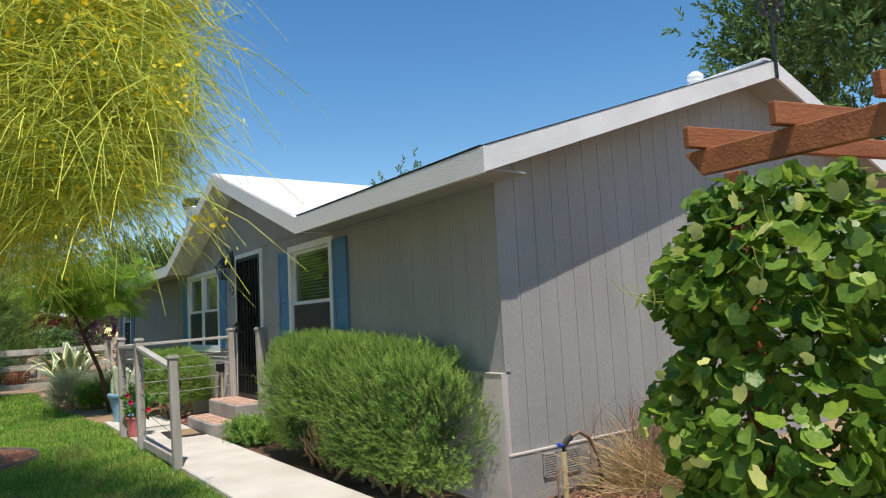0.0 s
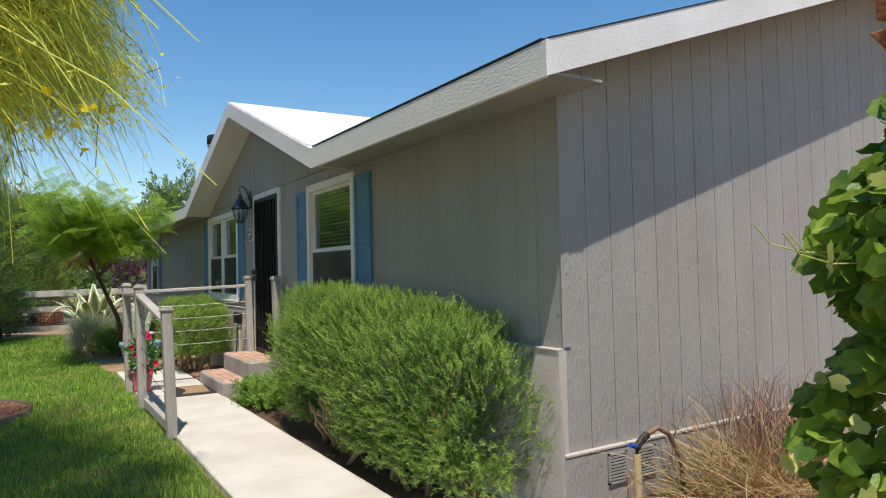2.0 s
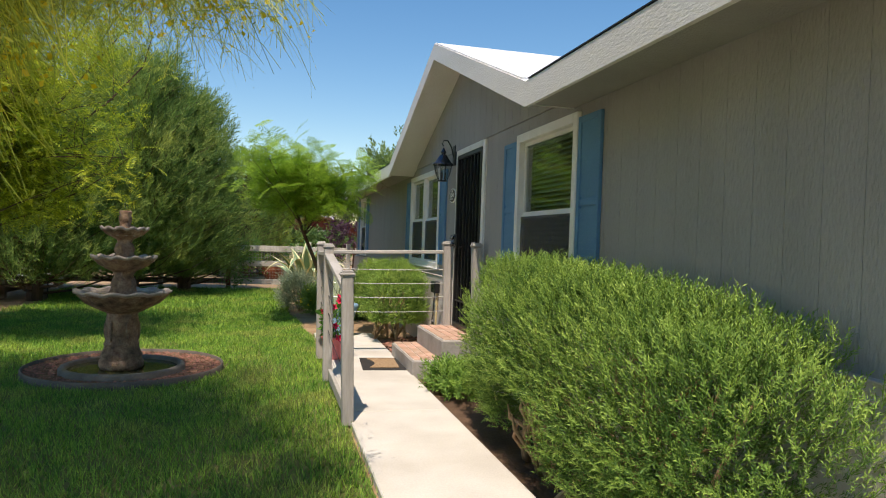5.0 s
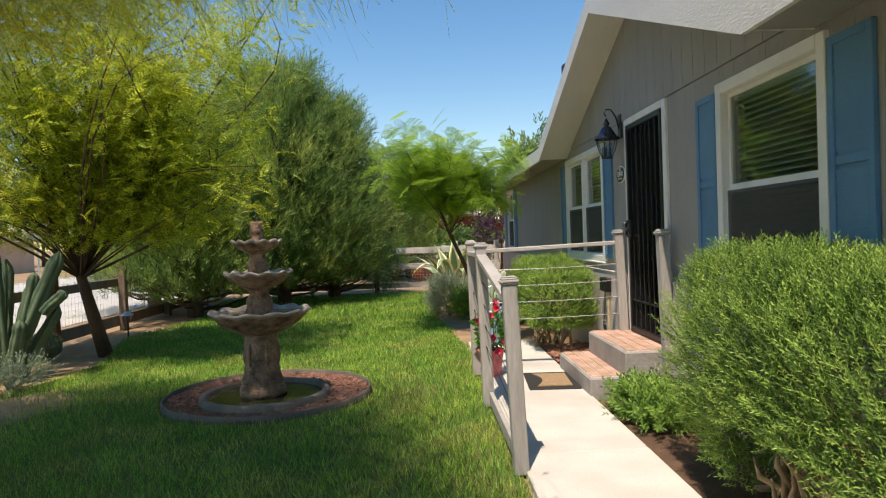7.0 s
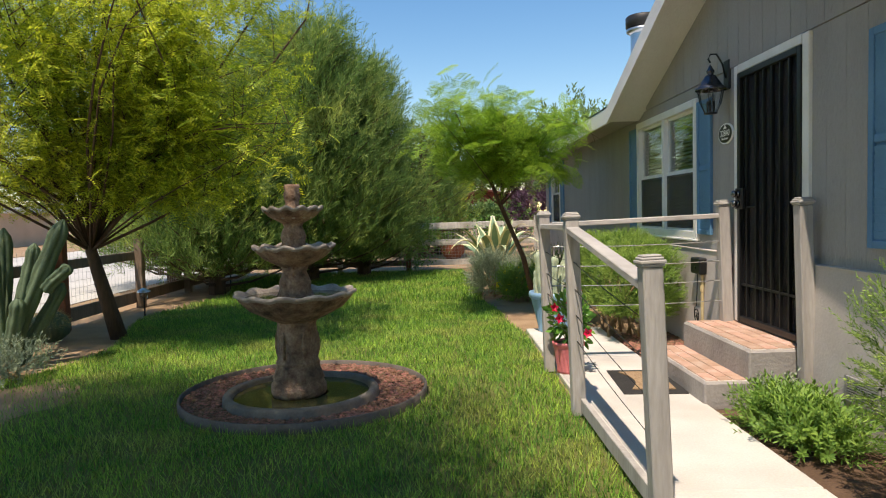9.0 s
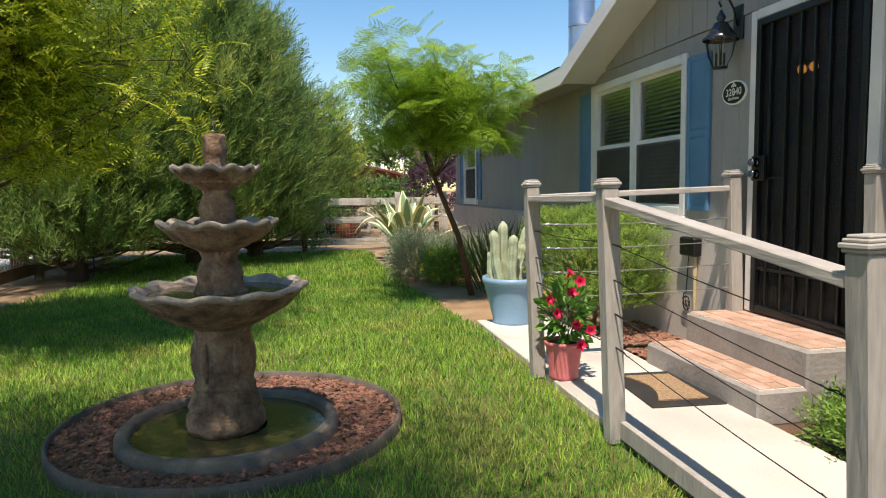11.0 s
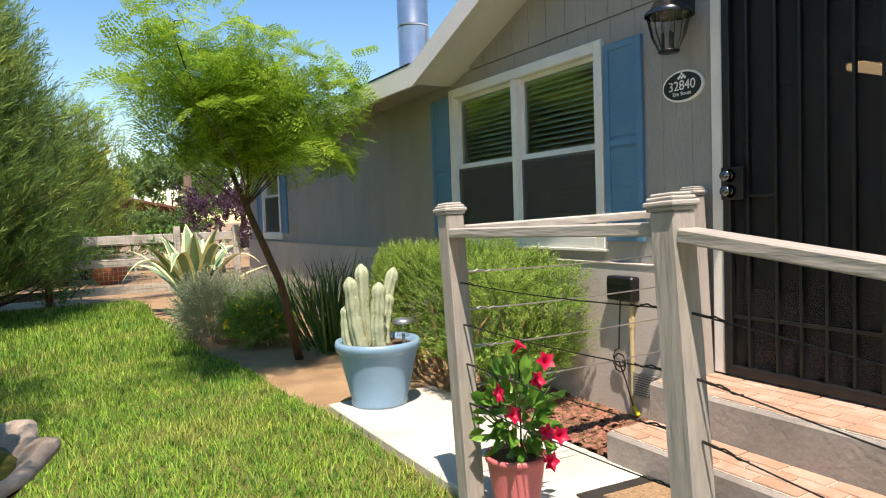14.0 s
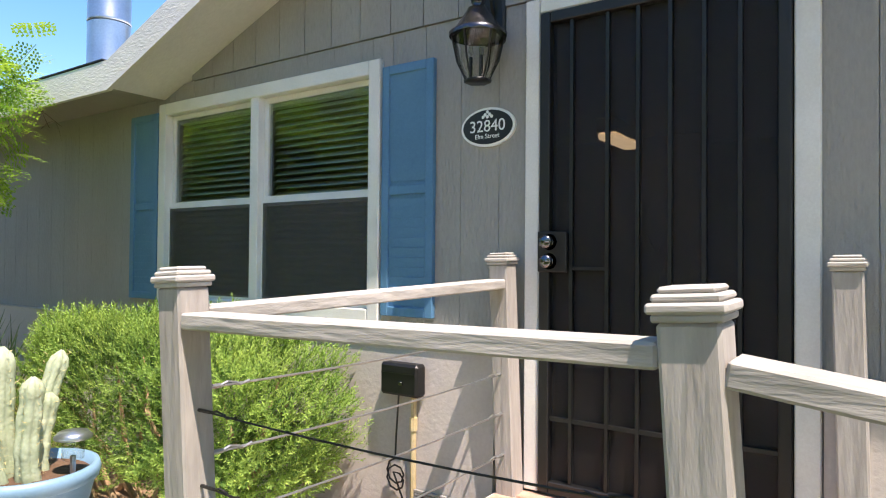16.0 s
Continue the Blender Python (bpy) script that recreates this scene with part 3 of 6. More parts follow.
def fascia(a, b, n):
    """A fascia board below a roof edge from a to b; n points outwards."""
    a, b, n = Vector(a), Vector(b), Vector(n)
    bm = bmesh.new()
    vs = [bm.verts.new(p) for p in (a, b, b - Vector((0, 0, FH)), a - Vector((0, 0, FH)))]
    fa = bm.faces.new(vs)
    ext = bmesh.ops.extrude_face_region(bm, geom=[fa])
    bmesh.ops.translate(bm, verts=[v for v in ext["geom"] if isinstance(v, bmesh.types.BMVert)], vec=n * FW)
    bmesh.ops.recalc_face_normals(bm, faces=bm.faces)
    part("fascia", bm, FASCIA, roof)


def drip(a, b, n):
    a, b, n = Vector(a) + Vector((0, 0, 0.012)), Vector(b) + Vector((0, 0, 0.012)), Vector(n)
    part("drip_edge", beam(a + n * 0.009, b + n * 0.009, 0.05, 0.008, 0, up=(0, 0, 1)), CABLE, roof)


for a, b, n in (((EX, YA, EAVE), (EX, GA, EAVE), (-1, 0, 0)), ((EX, GA, EAVE), (EX, GY, GZ), (-1, 0, 0)), ((EX, GY, GZ), (EX, GB, EAVE), (-1, 0, 0)),
                ((EX, GB, EAVE), (EX, YB, EAVE), (-1, 0, 0)), ((EX - FW, YA, EAVE), (RX, YA, RIDGE + 0.01), (0, -1, 0)), ((RX, YA, RIDGE + 0.01), (2 * RX - EX, YA, EAVE), (0, -1, 0))):
    fascia(a, b, n)
for a, b, n in (((EX - 0.01, YA, EAVE), (RX, YA, RIDGE), (0, -1, 0)), ((EX, YA, EAVE), (EX, GA - 0.05, EAVE), (-1, 0, 0)), ((EX, GB + 0.05, EAVE), (EX, YB, EAVE), (-1, 0, 0))):
    drip(a, b, n)
# soffits
tag_s = [((EX, X0 + 0.02), (YA + 0.002, GA)), ((EX, X0 + 0.02), (GB, YB))]
for (xa, xb), (ya, yb) in tag_s:
    part("soffit", box((xa, ya, 2.40), (xb, yb, 2.415)), SIDING, roof)
for s in (-1, 1):
    y_end = GA if s < 0 else GB
    part("soffit", slab([(EX, y_end, EAVE - FH + 0.03), (EX, GY, GZ - FH + 0.03), (X0 + 0.02, GY, GZ - FH + 0.03), (X0 + 0.02, y_end, EAVE - FH + 0.03)], 0.015), FASCIA, roof)
part("soffit", slab([(EX, YA, EAVE - 0.14), (RX, YA, RIDGE - 0.14), (RX, Y0 + 0.02, RIDGE - 0.14), (EX, Y0 + 0.02, EAVE - 0.14)], 0.012), SIDING, roof)
part("soffit", slab([(RX, YA, RIDGE - 0.14), (2 * RX - EX, YA, EAVE - 0.14), (2 * RX - EX, Y0 + 0.02, EAVE - 0.14), (RX, Y0 + 0.02, RIDGE - 0.14)], 0.012), SIDING, roof)
ridge_cap = part("ridge_cap", beam((RX, YA, RIDGE + 0.012), (RX, YB, RIDGE + 0.012), 0.3, 0.03), SHINGLE, roof)


# ---- windows, shutters, door ----
def window(name, ya, yb, za, zb, units, label):
    """Sash windows side by side: trim, frames, sashes, panes and slatted blinds."""
    w = tagged(thing(name, label, "window", kind="structure"), kind="structure")
    t = 0.075
    xo, xi = X0 - 0.034, X0 + 0.05
    for lo, hi in (((xo, ya, za), (xi, ya + t, zb)), ((xo, yb - t, za), (xi, yb, zb)), ((xo, ya + t + 0.001, zb - t), (xi, yb - t - 0.001, zb)), ((xo, ya + t + 0.001, za), (xi, yb - t - 0.001, za + t))):
        part("window_frame", box(lo, hi, 0.005), WHITE, w)
    part("window_sill", box((xo - 0.015, ya - 0.01, za - 0.02), (xi, yb + 0.01, za - 0.001), 0.004), WHITE, w)
    ia, ib = ya + t + 0.002, yb - t - 0.002
    width = (ib - ia) / units
    mid = (za + zb) / 2 - 0.01
    for u in range(units):
        a, b = ia + u * width, ia + (u + 1) * width
        if u:
            part("mullion", box((xo + 0.004, a - 0.035, za + t + 0.001), (xi, a + 0.035, zb - t - 0.001), 0.004), WHITE, w)
        a, b = a + (0.036 if u else 0), b - (0.036 if u < units - 1 else 0)
        s = 0.03
        for k, (lo, hi) in enumerate(((za + t + 0.002, mid), (mid, zb - t - 0.002))):
            x = X0 + (0.0 if k == 0 else 0.02)
            bm = bmesh.new()
            for p, q in (((x, a, lo), (x + 0.03, a + s, hi)), ((x, b - s, lo), (x + 0.03, b, hi)), ((x, a + s, hi - s), (x + 0.03, b - s, hi)), ((x, a + s, lo), (x + 0.03, b - s, lo + s))):
                add_box(bm, p, q)
            sash = part("sash", bm, WHITE, w)
            pane = part("pane", box((x + 0.012, a + s, lo + s), (x + 0.016, b - s, hi - s)), GLASS, sash)
            pane.visible_shadow = False
            if k == 0:
                part("insect_screen", box((x - 0.004, a + s * 0.6, lo + s * 0.6), (x - 0.001, b - s * 0.6, hi - s * 0.4)), SCREENMESH, sash)
        zs = np.arange(za + t + 0.03, zb - t - 0.03, 0.04)
        c, q = math.cos(radians(42)) * 0.019, math.sin(radians(42)) * 0.019
        slat = np.array([(sx * c + 0.0006 * sz, yy, sx * q + 0.0012 * sz) for yy in (a + 0.03, b - 0.03) for sx, sz in ((-1, -1), (1, -1), (1, 1), (-1, 1))])
        quads = np.array([(0, 1, 2, 3), (4, 7, 6, 5), (0, 4, 5, 1), (1, 5, 6, 2), (2, 6, 7, 3), (3, 7, 4, 0)])
        bm = merge([(slat + np.array([X0 + 0.085, 0, z]), quads) for z in zs])
        part("blind", bm, BLIND, w)
        for yy in (a + 0.15, b - 0.15):
            part("blind_cord", rod([(X0 + 0.06, yy, za + t), (X0 + 0.06, yy, zb - t)], 0.0012, 4), BLIND, w)
    part("header", box((X0 + 0.055, ia, zb - t - 0.05), (X0 + 0.11, ib, zb - t - 0.003)), BLIND, w)
    return w


def screen_material(name, colour, closed):
    """Fine woven insect screen: part opening, part thread."""
    m = bpy.data.materials.new(name)
    m.use_nodes = True
    n, link = m.node_tree.nodes, m.node_tree.links.new
    p = n["Principled BSDF"]
    p.inputs["Base Color"].default_value = colour
    p.inputs["Roughness"].default_value = 0.7
    clear, ms = n.new("ShaderNodeBsdfTransparent"), n.new("ShaderNodeMixShader")
    ms.inputs[0].default_value = closed
    link(clear.outputs[0], ms.inputs[1])
    link(p.outputs[0], ms.inputs[2])
    link(ms.outputs[0], n["Material Output"].inputs["Surface"])
    return m


SCREENMESH = screen_material("insect_screen", rgb("4a4a48"), 0.55)
DOORMESH = screen_material("door_screen", rgb("161416"), 0.78)
window("window_1", 6.17, 7.42, 0.93, 2.355, 1, "white framed sash window with half-open blinds")
window("window_2", 10.30, 12.20, 1.02, 2.355, 2, "white framed double sash window with blinds")
window("window_3", 17.45, 18.5, 0.99, 2.355, 1, "white framed sash window at the far end")
for o in OPENINGS[:3]:
    part("room_box", box((7.0, o[0] - 0.8, 0.37), (7.05, o[1] + 0.8, 2.45)), INTERIOR).name = "wall_inner"
for ob in scene.objects:
    if ob.name.startswith("wall_inner"):
        tagged(ob, "dim inner partition wall", "wall", kind="structure")


def shutter(ya, yb, za=1.07, zb=2.305):
    s = thing("shutter", "blue painted louvred shutter beside a window", "shutter", "window shutters", (X0 - 0.005, (ya + yb) / 2, za))
    w, h = yb - ya, zb - za
    f = 0.045
    for lo, hi in (((-0.028, -w / 2, 0), (0, -w / 2 + f, h)), ((-0.028, w / 2 - f, 0), (0, w / 2, h)), ((-0.028, -w / 2 + f, 0), (0, w / 2 - f, f)), ((-0.028, -w / 2 + f, h - f), (0, w / 2 - f, h)), ((-0.021, -w / 2 + f, h / 2 - f / 2), (0, w / 2 - f, h / 2 + f / 2))):
        part("stile", box(lo, hi, 0.003), BLUE, s)
    part("backing", box((-0.008, -w / 2 + f, f), (-0.001, w / 2 - f, h - f)), BLUE, s)
    n = 24
    slat = None
    for i in range(n):
        z = f + (h - 2 * f) * (i + 0.5) / n
        if abs(z - h / 2) < 0.04:
            continue
        if slat is None:
            bm = box((-0.003, -w / 2 + f, -0.028), (0.003, w / 2 - f, 0.028))
            bm.transform(Matrix.Rotation(radians(-7), 4, "Y"))
            slat = part("slat", bm, BLUE, s)
            slat.location = (-0.014, 0, z)
        else:
            o = part("slat", slat.data, None, s)
            o.location = (-0.014, 0, z)
    return s


for ya, yb in ((5.815, 6.155), (7.435, 7.755), (9.97, 10.285), (12.215, 12.53), (17.12, 17.435), (18.515, 18.83)):
    shutter(ya, yb)

# door trim and steel security door
door_trim = thing("trim", "white painted door casing", "door trim", kind="structure")
part("casing", box((X0 - 0.03, 9.418, 0.375), (X0 + 0.06, 9.485, 2.465), 0.005), WHITE, door_trim)
part("casing", box((X0 - 0.03, 8.37, 0.375), (X0 + 0.06, 8.452, 2.465), 0.005), WHITE, door_trim)
part("casing", box((X0 - 0.032, 8.454, 2.40), (X0 + 0.06, 9.416, 2.467), 0.005), WHITE, door_trim)
door = thing("door_1", "black steel security screen door, closed", "door", at=(X0 - 0.01, 8.456, 0.38), kind="structure")
DW, DH = 0.955, 2.015
for lo, hi in (((-0.03, 0, 0), (0.02, 0.045, DH)), ((-0.03, DW - 0.045, 0), (0.02, DW, DH)), ((-0.03, 0.046, DH - 0.045), (0.02, DW - 0.046, DH)), ((-0.03, 0.046, 0), (0.02, DW - 0.046, 0.05))):
    part("door_frame", box(lo, hi, 0.004), BLACK, door)
part("door_screen", box((0.004, 0.046, 0.05), (0.008, DW - 0.046, DH - 0.046)), DOORMESH, door)
for i in range(1, 7):
    y = 0.045 + (DW - 0.09) * i / 7 + (0.03 if i == 6 else 0)
    part("bar", box((-0.018, y - 0.007, 0.05), (0.002, y + 0.007, DH - 0.046)), BLACK, door)
part("crossbar", box((-0.016, 0.046, 0.30), (0.002, DW - 0.046, 0.316)), BLACK, door)
part("crossbar", box((-0.016, DW - 0.30, 0.93), (0.002, DW - 0.14, 0.944)), BLACK, door)


def scroll(cy, cz, r, turn):
    pts = [(0.014, cy + turn * (r * (1 - 0.11 * i)) * math.cos(i * 0.7), cz + (r * (1 - 0.11 * i)) * math.sin(i * 0.7)) for i in range(9)]
    part("scroll", rod(pts, 0.006, 5), BLACK, door)


for cy, tn in ((0.40, 1), (0.55, -1)):
    for cz in (1.22, 0.8):
        scroll(cy, cz, 0.06, tn)
    part("scroll", rod([(0.014, cy + tn * 0.05, 1.2), (0.014, cy + tn * 0.02, 1.1), (0.014, cy + tn * 0.1, 0.95), (0.014, cy + tn * 0.06, 0.8)], 0.006, 5), BLACK, door)
part("lock_box", box((-0.045, DW - 0.13, 0.92), (-0.02, DW + 0.0, 1.09), 0.004), BLACK, door)
for z in (0.965, 1.045):
    V, F = lathe([(0.001, 0.05), (0.026, 0.048), (0.03, 0.03), (0.018, 0.02), (0.018, 0.0), (0.034, 0.0)], 16)
    k = part("door_handle", (V, F), CHROME, door, "round polished steel knob", True)
    k.matrix_local = pose(-0.045, DW - 0.055, z, 0, -90, 0)
inner_lamp = thing("ceiling_light", "warm hanging lamp glimpsed through the screen door", "lamp", at=(4.85, 10.36, 2.22))
for dy in (-0.07, 0.07):
    part("bulb", lathe([(0.001, 0), (0.03, 0.02), (0.04, 0.05), (0.025, 0.08), (0.001, 0.09)], 12, centre=(0, dy, 0)), WARMGLOW, inner_lamp, smooth=True)
part("stem", rod([(0, -0.1, 0.1), (0, 0.1, 0.1), (0, 0, 0.12), (0, 0, 0.24)], 0.008), BLACK, inner_lamp)
tube_lamp = thing("tube_light", "bright ceiling tube light seen through the screen door", "lamp", at=(6.4, 10.05, 2.30))
part("diffuser", box((-0.3, -0.07, 0), (0.3, 0.07, 0.05), 0.01), TUBEGLOW, tube_lamp)
part("housing", box((-0.32, -0.08, 0.051), (0.32, 0.08, 0.16)), SIGNWHITE, tube_lamp)


# ---- wall fittings ----
def lantern():
    t = thing("wall_lantern", "black wall lantern with clear glass beside the door", "wall lamp", at=(3.545, 9.65, 2.11))
    part("wall_plate", box((0.13, -0.055, 0.20), (0.158, 0.055, 0.45), 0.01), BLACK, t)
    part("scroll_arm", rod([(0.13, 0, 0.30), (0.10, 0, 0.42), (0.05, 0, 0.50), (0.0, 0, 0.50), (-0.02, 0, 0.46), (0.0, 0, 0.43)], 0.008, 8), BLACK, t, smooth=True)
    n = 6
    part("glass_body", lathe([(0.05, 0.01), (0.088, 0.09), (0.112, 0.20)], n), LAMPGLASS, t).visible_shadow = False
    part("roof_cap", lathe([(0.124, 0.198), (0.126, 0.212), (0.10, 0.232), (0.075, 0.27), (0.055, 0.30), (0.045, 0.32), (0.02, 0.33), (0.03, 0.345), (0.034, 0.36), (0.02, 0.38), (0.012, 0.40), (0.001, 0.415)], 24), PEWTER, t, "dark polished bell-shaped lantern roof", True)
    part("base_ring", lathe([(0.001, 0.0), (0.058, 0.0), (0.06, 0.012), (0.05, 0.014)], n), BLACK, t)
    for k in range(n):
        a = 2 * math.pi * k / n
        part("glazing_bar", rod([(0.051 * math.cos(a), 0.051 * math.sin(a), 0.01), (0.09 * math.cos(a), 0.09 * math.sin(a), 0.09), (0.114 * math.cos(a), 0.114 * math.sin(a), 0.202)], 0.0032, 5), BLACK, t)
    for k in range(3):
        a = 2 * math.pi * k / 3
        part("candle_sleeve", rod([(0.03 * math.cos(a), 0.03 * math.sin(a), 0.02), (0.03 * math.cos(a), 0.03 * math.sin(a), 0.11)], 0.009, 8), SIGNBLACK, t)
        part("bulb", lathe([(0.001, 0.11), (0.012, 0.13), (0.008, 0.16), (0.001, 0.175)], 8, centre=(0.03 * math.cos(a), 0.03 * math.sin(a), 0)), LAMPGLASS, t, smooth=True)


lantern()


def letters(body, size, at, mat, parent, name):
    cu = bpy.data.curves.new(name, "FONT")
    cu.body, cu.size, cu.align_x, cu.align_y, cu.extrude = body, size, "CENTER", "CENTER", 0.001
    tmp = bpy.data.objects.new(name, cu)
    me = bpy.data.meshes.new_from_object(tmp)
    bpy.data.objects.remove(tmp)
    me.materials.clear()
    o = part(name, me, mat, parent)
    o.matrix_local = Matrix.Translation(at) @ Matrix(((0, 0, -1, 0), (-1, 0, 0, 0), (0, 1, 0, 0), (0, 0, 0, 1)))
    return o


plaque = thing("address_plaque", "oval black and white house number plaque on the wall", "house number", at=(X0 - 0.016, 9.68, 1.945))


def oval(a, b, x0, x1, n=40):
    bm = bmesh.new()
    fa = bm.faces.new([bm.verts.new((x0, a * math.cos(2 * math.pi * k / n), b * math.sin(2 * math.pi * k / n))) for k in range(n)])
    ext = bmesh.ops.extrude_face_region(bm, geom=[fa])
    bmesh.ops.translate(bm, verts=[v for v in ext["geom"] if isinstance(v, bmesh.types.BMVert)], vec=(x1 - x0, 0, 0))
    bmesh.ops.recalc_face_normals(bm, faces=bm.faces)
    return bm


part("border", oval(0.14, 0.088, 0.012, -0.002), SIGNWHITE, plaque)
part("field", oval(0.128, 0.077, -0.002, -0.005), SIGNBLACK, plaque)
letters("32840", 0.075, (-0.0065, 0, 0.002), SIGNWHITE, plaque, "number")
letters("Elm Street", 0.03, (-0.0065, 0, -0.042), SIGNWHITE, plaque, "street_name")
bm = bmesh.new()
for k, (dy, dz) in enumerate(((0, 0.068), (-0.012, 0.056), (0.012, 0.056), (-0.022, 0.046), (0, 0.046), (0.022, 0.046))):
    bmesh.ops.create_uvsphere(bm, u_segments=8, v_segments=6, radius=0.008, matrix=Matrix.Translation((-0.005, dy, dz)) @ Matrix.Diagonal((0.3, 1, 1, 1)))
part("ornament", bm, SIGNWHITE, plaque)

power_box = thing("power_box", "black low-voltage transformer box on the wall", "electrical box", at=(X0 - 0.05, 10.09, 0.71))
part("case", box((-0.08, -0.11, 0), (-0.005, 0.11, 0.15), 0.012), BLACK, power_box)
part("lid_seam", box((-0.084, -0.10, 0.10), (-0.081, 0.10, 0.106)), SIGNBLACK, power_box)
part("latch", box((-0.09, -0.03, 0.05), (-0.081, -0.01, 0.07), 0.002), CHROME, power_box)
part("conduit", rod([(-0.035, -0.06, 0.0), (-0.035, -0.06, -0.73)], 0.014, 8), PVC, power_box)
part("coupling", rod([(-0.035, -0.06, -0.10), (-0.035, -0.06, -0.16)], 0.019, 8), PVC, power_box)
cord = [(-0.045, 0.02, 0.0), (-0.05, 0.03, -0.2)] + [(-0.055, 0.03 + 0.05 * math.sin(i * 0.8), -0.30 - 0.05 * (1 - math.cos(i * 0.8)) - 0.004 * i) for i in range(17)] + [(-0.05, -0.02, -0.5), (-0.06, -0.09, -0.655)]
part("cord", rod(cord, 0.005, 5), SIGNBLACK, power_box)
part("plug", rod([(-0.06, -0.09, -0.64), (-0.07, -0.14, -0.68)], 0.012, 6), YELLOWTAPE, power_box)


def vent(at, w, h, rz=0):
    v = thing("crawlspace_vent", "painted slatted foundation vent", "vent", "foundation vents", at, rz)
    for lo, hi in (((-0.012, -w / 2, 0), (0.003, -w / 2 + 0.012, h)), ((-0.012, w / 2 - 0.012, 0), (0.003, w / 2, h)), ((-0.012, -w / 2, h - 0.012), (0.003, w / 2, h)), ((-0.012, -w / 2, 0), (0.003, w / 2, 0.012))):
        part("frame", box(lo, hi), SIDING, v)
    part("backing", box((-0.001, -w / 2, 0), (0.002, w / 2, h)), CABLE, v)
    for k in range(8):
        z = 0.02 + (h - 0.03) * k / 8
        bm = box((-0.012, -w / 2 + 0.01, z), (-0.006, w / 2 - 0.01, z + h * 0.06))
        part("slat", bm, SIDING, v)


vent((3.618, 7.7, 0.16), 0.32, 0.15)
vent((3.618, 9.87, 0.13), 0.32, 0.15)
vent((4.07, Y0 - 0.03, 0.11), 0.15, 0.18, 90)
vent((4.32, Y0 - 0.03, 0.11), 0.16, 0.18, 90)

faucet = thing("garden_faucet", "old pipe standpipe with a blue valve and brown hose", "faucet", at=(4.02, 3.10, -0.05))
part("standpipe", rod([(0, 0, 0), (0, 0, 0.38)], 0.022, 10), PVC, faucet)
part("support_stake", rod([(-0.05, 0.02, 0), (-0.05, 0.02, 0.26)], 0.012, 6), OLDWOOD, faucet)
part("valve", rod([(0, 0, 0.36), (0, 0, 0.42), (0.05, 0, 0.46), (0.09, 0, 0.48)], 0.022, 8), CABLE, faucet)
part("valve_handle", rod([(-0.05, 0, 0.44), (0.02, 0, 0.42)], 0.016, 6), VALVEBLUE, faucet)
part("hose", rod([(0.09, 0, 0.48), (0.2, 0.02, 0.50), (0.32, 0.04, 0.44), (0.43, 0.05, 0.28), (0.46, 0.05, 0.02)], 0.015, 8), HOSE, faucet, smooth=True)
part("hose", rod([(0.3, 0.1, 0.06), (0.7, 0.12, 0.07), (1.2, 0.13, 0.1)], 0.012, 6), FERN, faucet, "green garden hose")

# stove pipe on the roof
chimney = thing("stove_pipe", "galvanised round stove pipe with a rain cap", "chimney", at=(4.33, 14.05, roof_z(4.33) - 0.1))
part("flashing", lathe([(0.34, -0.15), (0.2, 0.18)], 24), STEEL, chimney, smooth=True)
for k in range(2):
    part("pipe_section", lathe([(0.18, 0.15 + 0.5 * k), (0.187, 0.16 + 0.5 * k), (0.18, 0.175 + 0.5 * k), (0.18, 0.64 + 0.5 * k)], 24), STEEL, chimney, smooth=True)
part("storm_collar", lathe([(0.18, 1.12), (0.24, 1.15), (0.24, 1.19), (0.18, 1.2)], 24), STEEL, chimney, smooth=True)
part("rain_cap", lathe([(0.2, 1.2), (0.25, 1.22), (0.25, 1.36), (0.23, 1.38), (0.001, 1.41)], 24), CABLE, chimney, smooth=True)

vane = thing("weather_vane", "black iron weather vane pole on the roof ridge", "weather vane", at=(RX - 0.02, YA - 0.05, RIDGE - 0.2))
part("pole", rod([(0, 0, 0), (0, 0, 0.72)], 0.018, 8), WEATHERBLACK, vane)
for dx in (-0.16, 0.16):
    for r in (0.09, 0.13):
        ring = [(dx + r * math.cos(a), 0, 0.86 + (0.12 if r > 0.1 else -0.10) + r * math.sin(a)) for a in np.linspace(0, 2 * math.pi, 14)]
        part("letter_ring", rod(ring, 0.022, 6), WEATHERBLACK, vane)
part("crossarm", rod([(-0.2, 0, 0.7), (0.2, 0, 0.7)], 0.015, 6), WEATHERBLACK, vane)
roof_vent = thing("roof_vent", "small white vent cap on the roof", "vent", at=(7.1, 3.7, roof_z(7.1)))
part("neck", lathe([(0.05, -0.05), (0.05, 0.07)], 16), SIGNWHITE, roof_vent, smooth=True)
part("hood", lathe([(0.05, 0.07), (0.09, 0.09), (0.09, 0.14), (0.04, 0.18), (0.001, 0.185)], 16), SIGNWHITE, roof_vent, smooth=True)


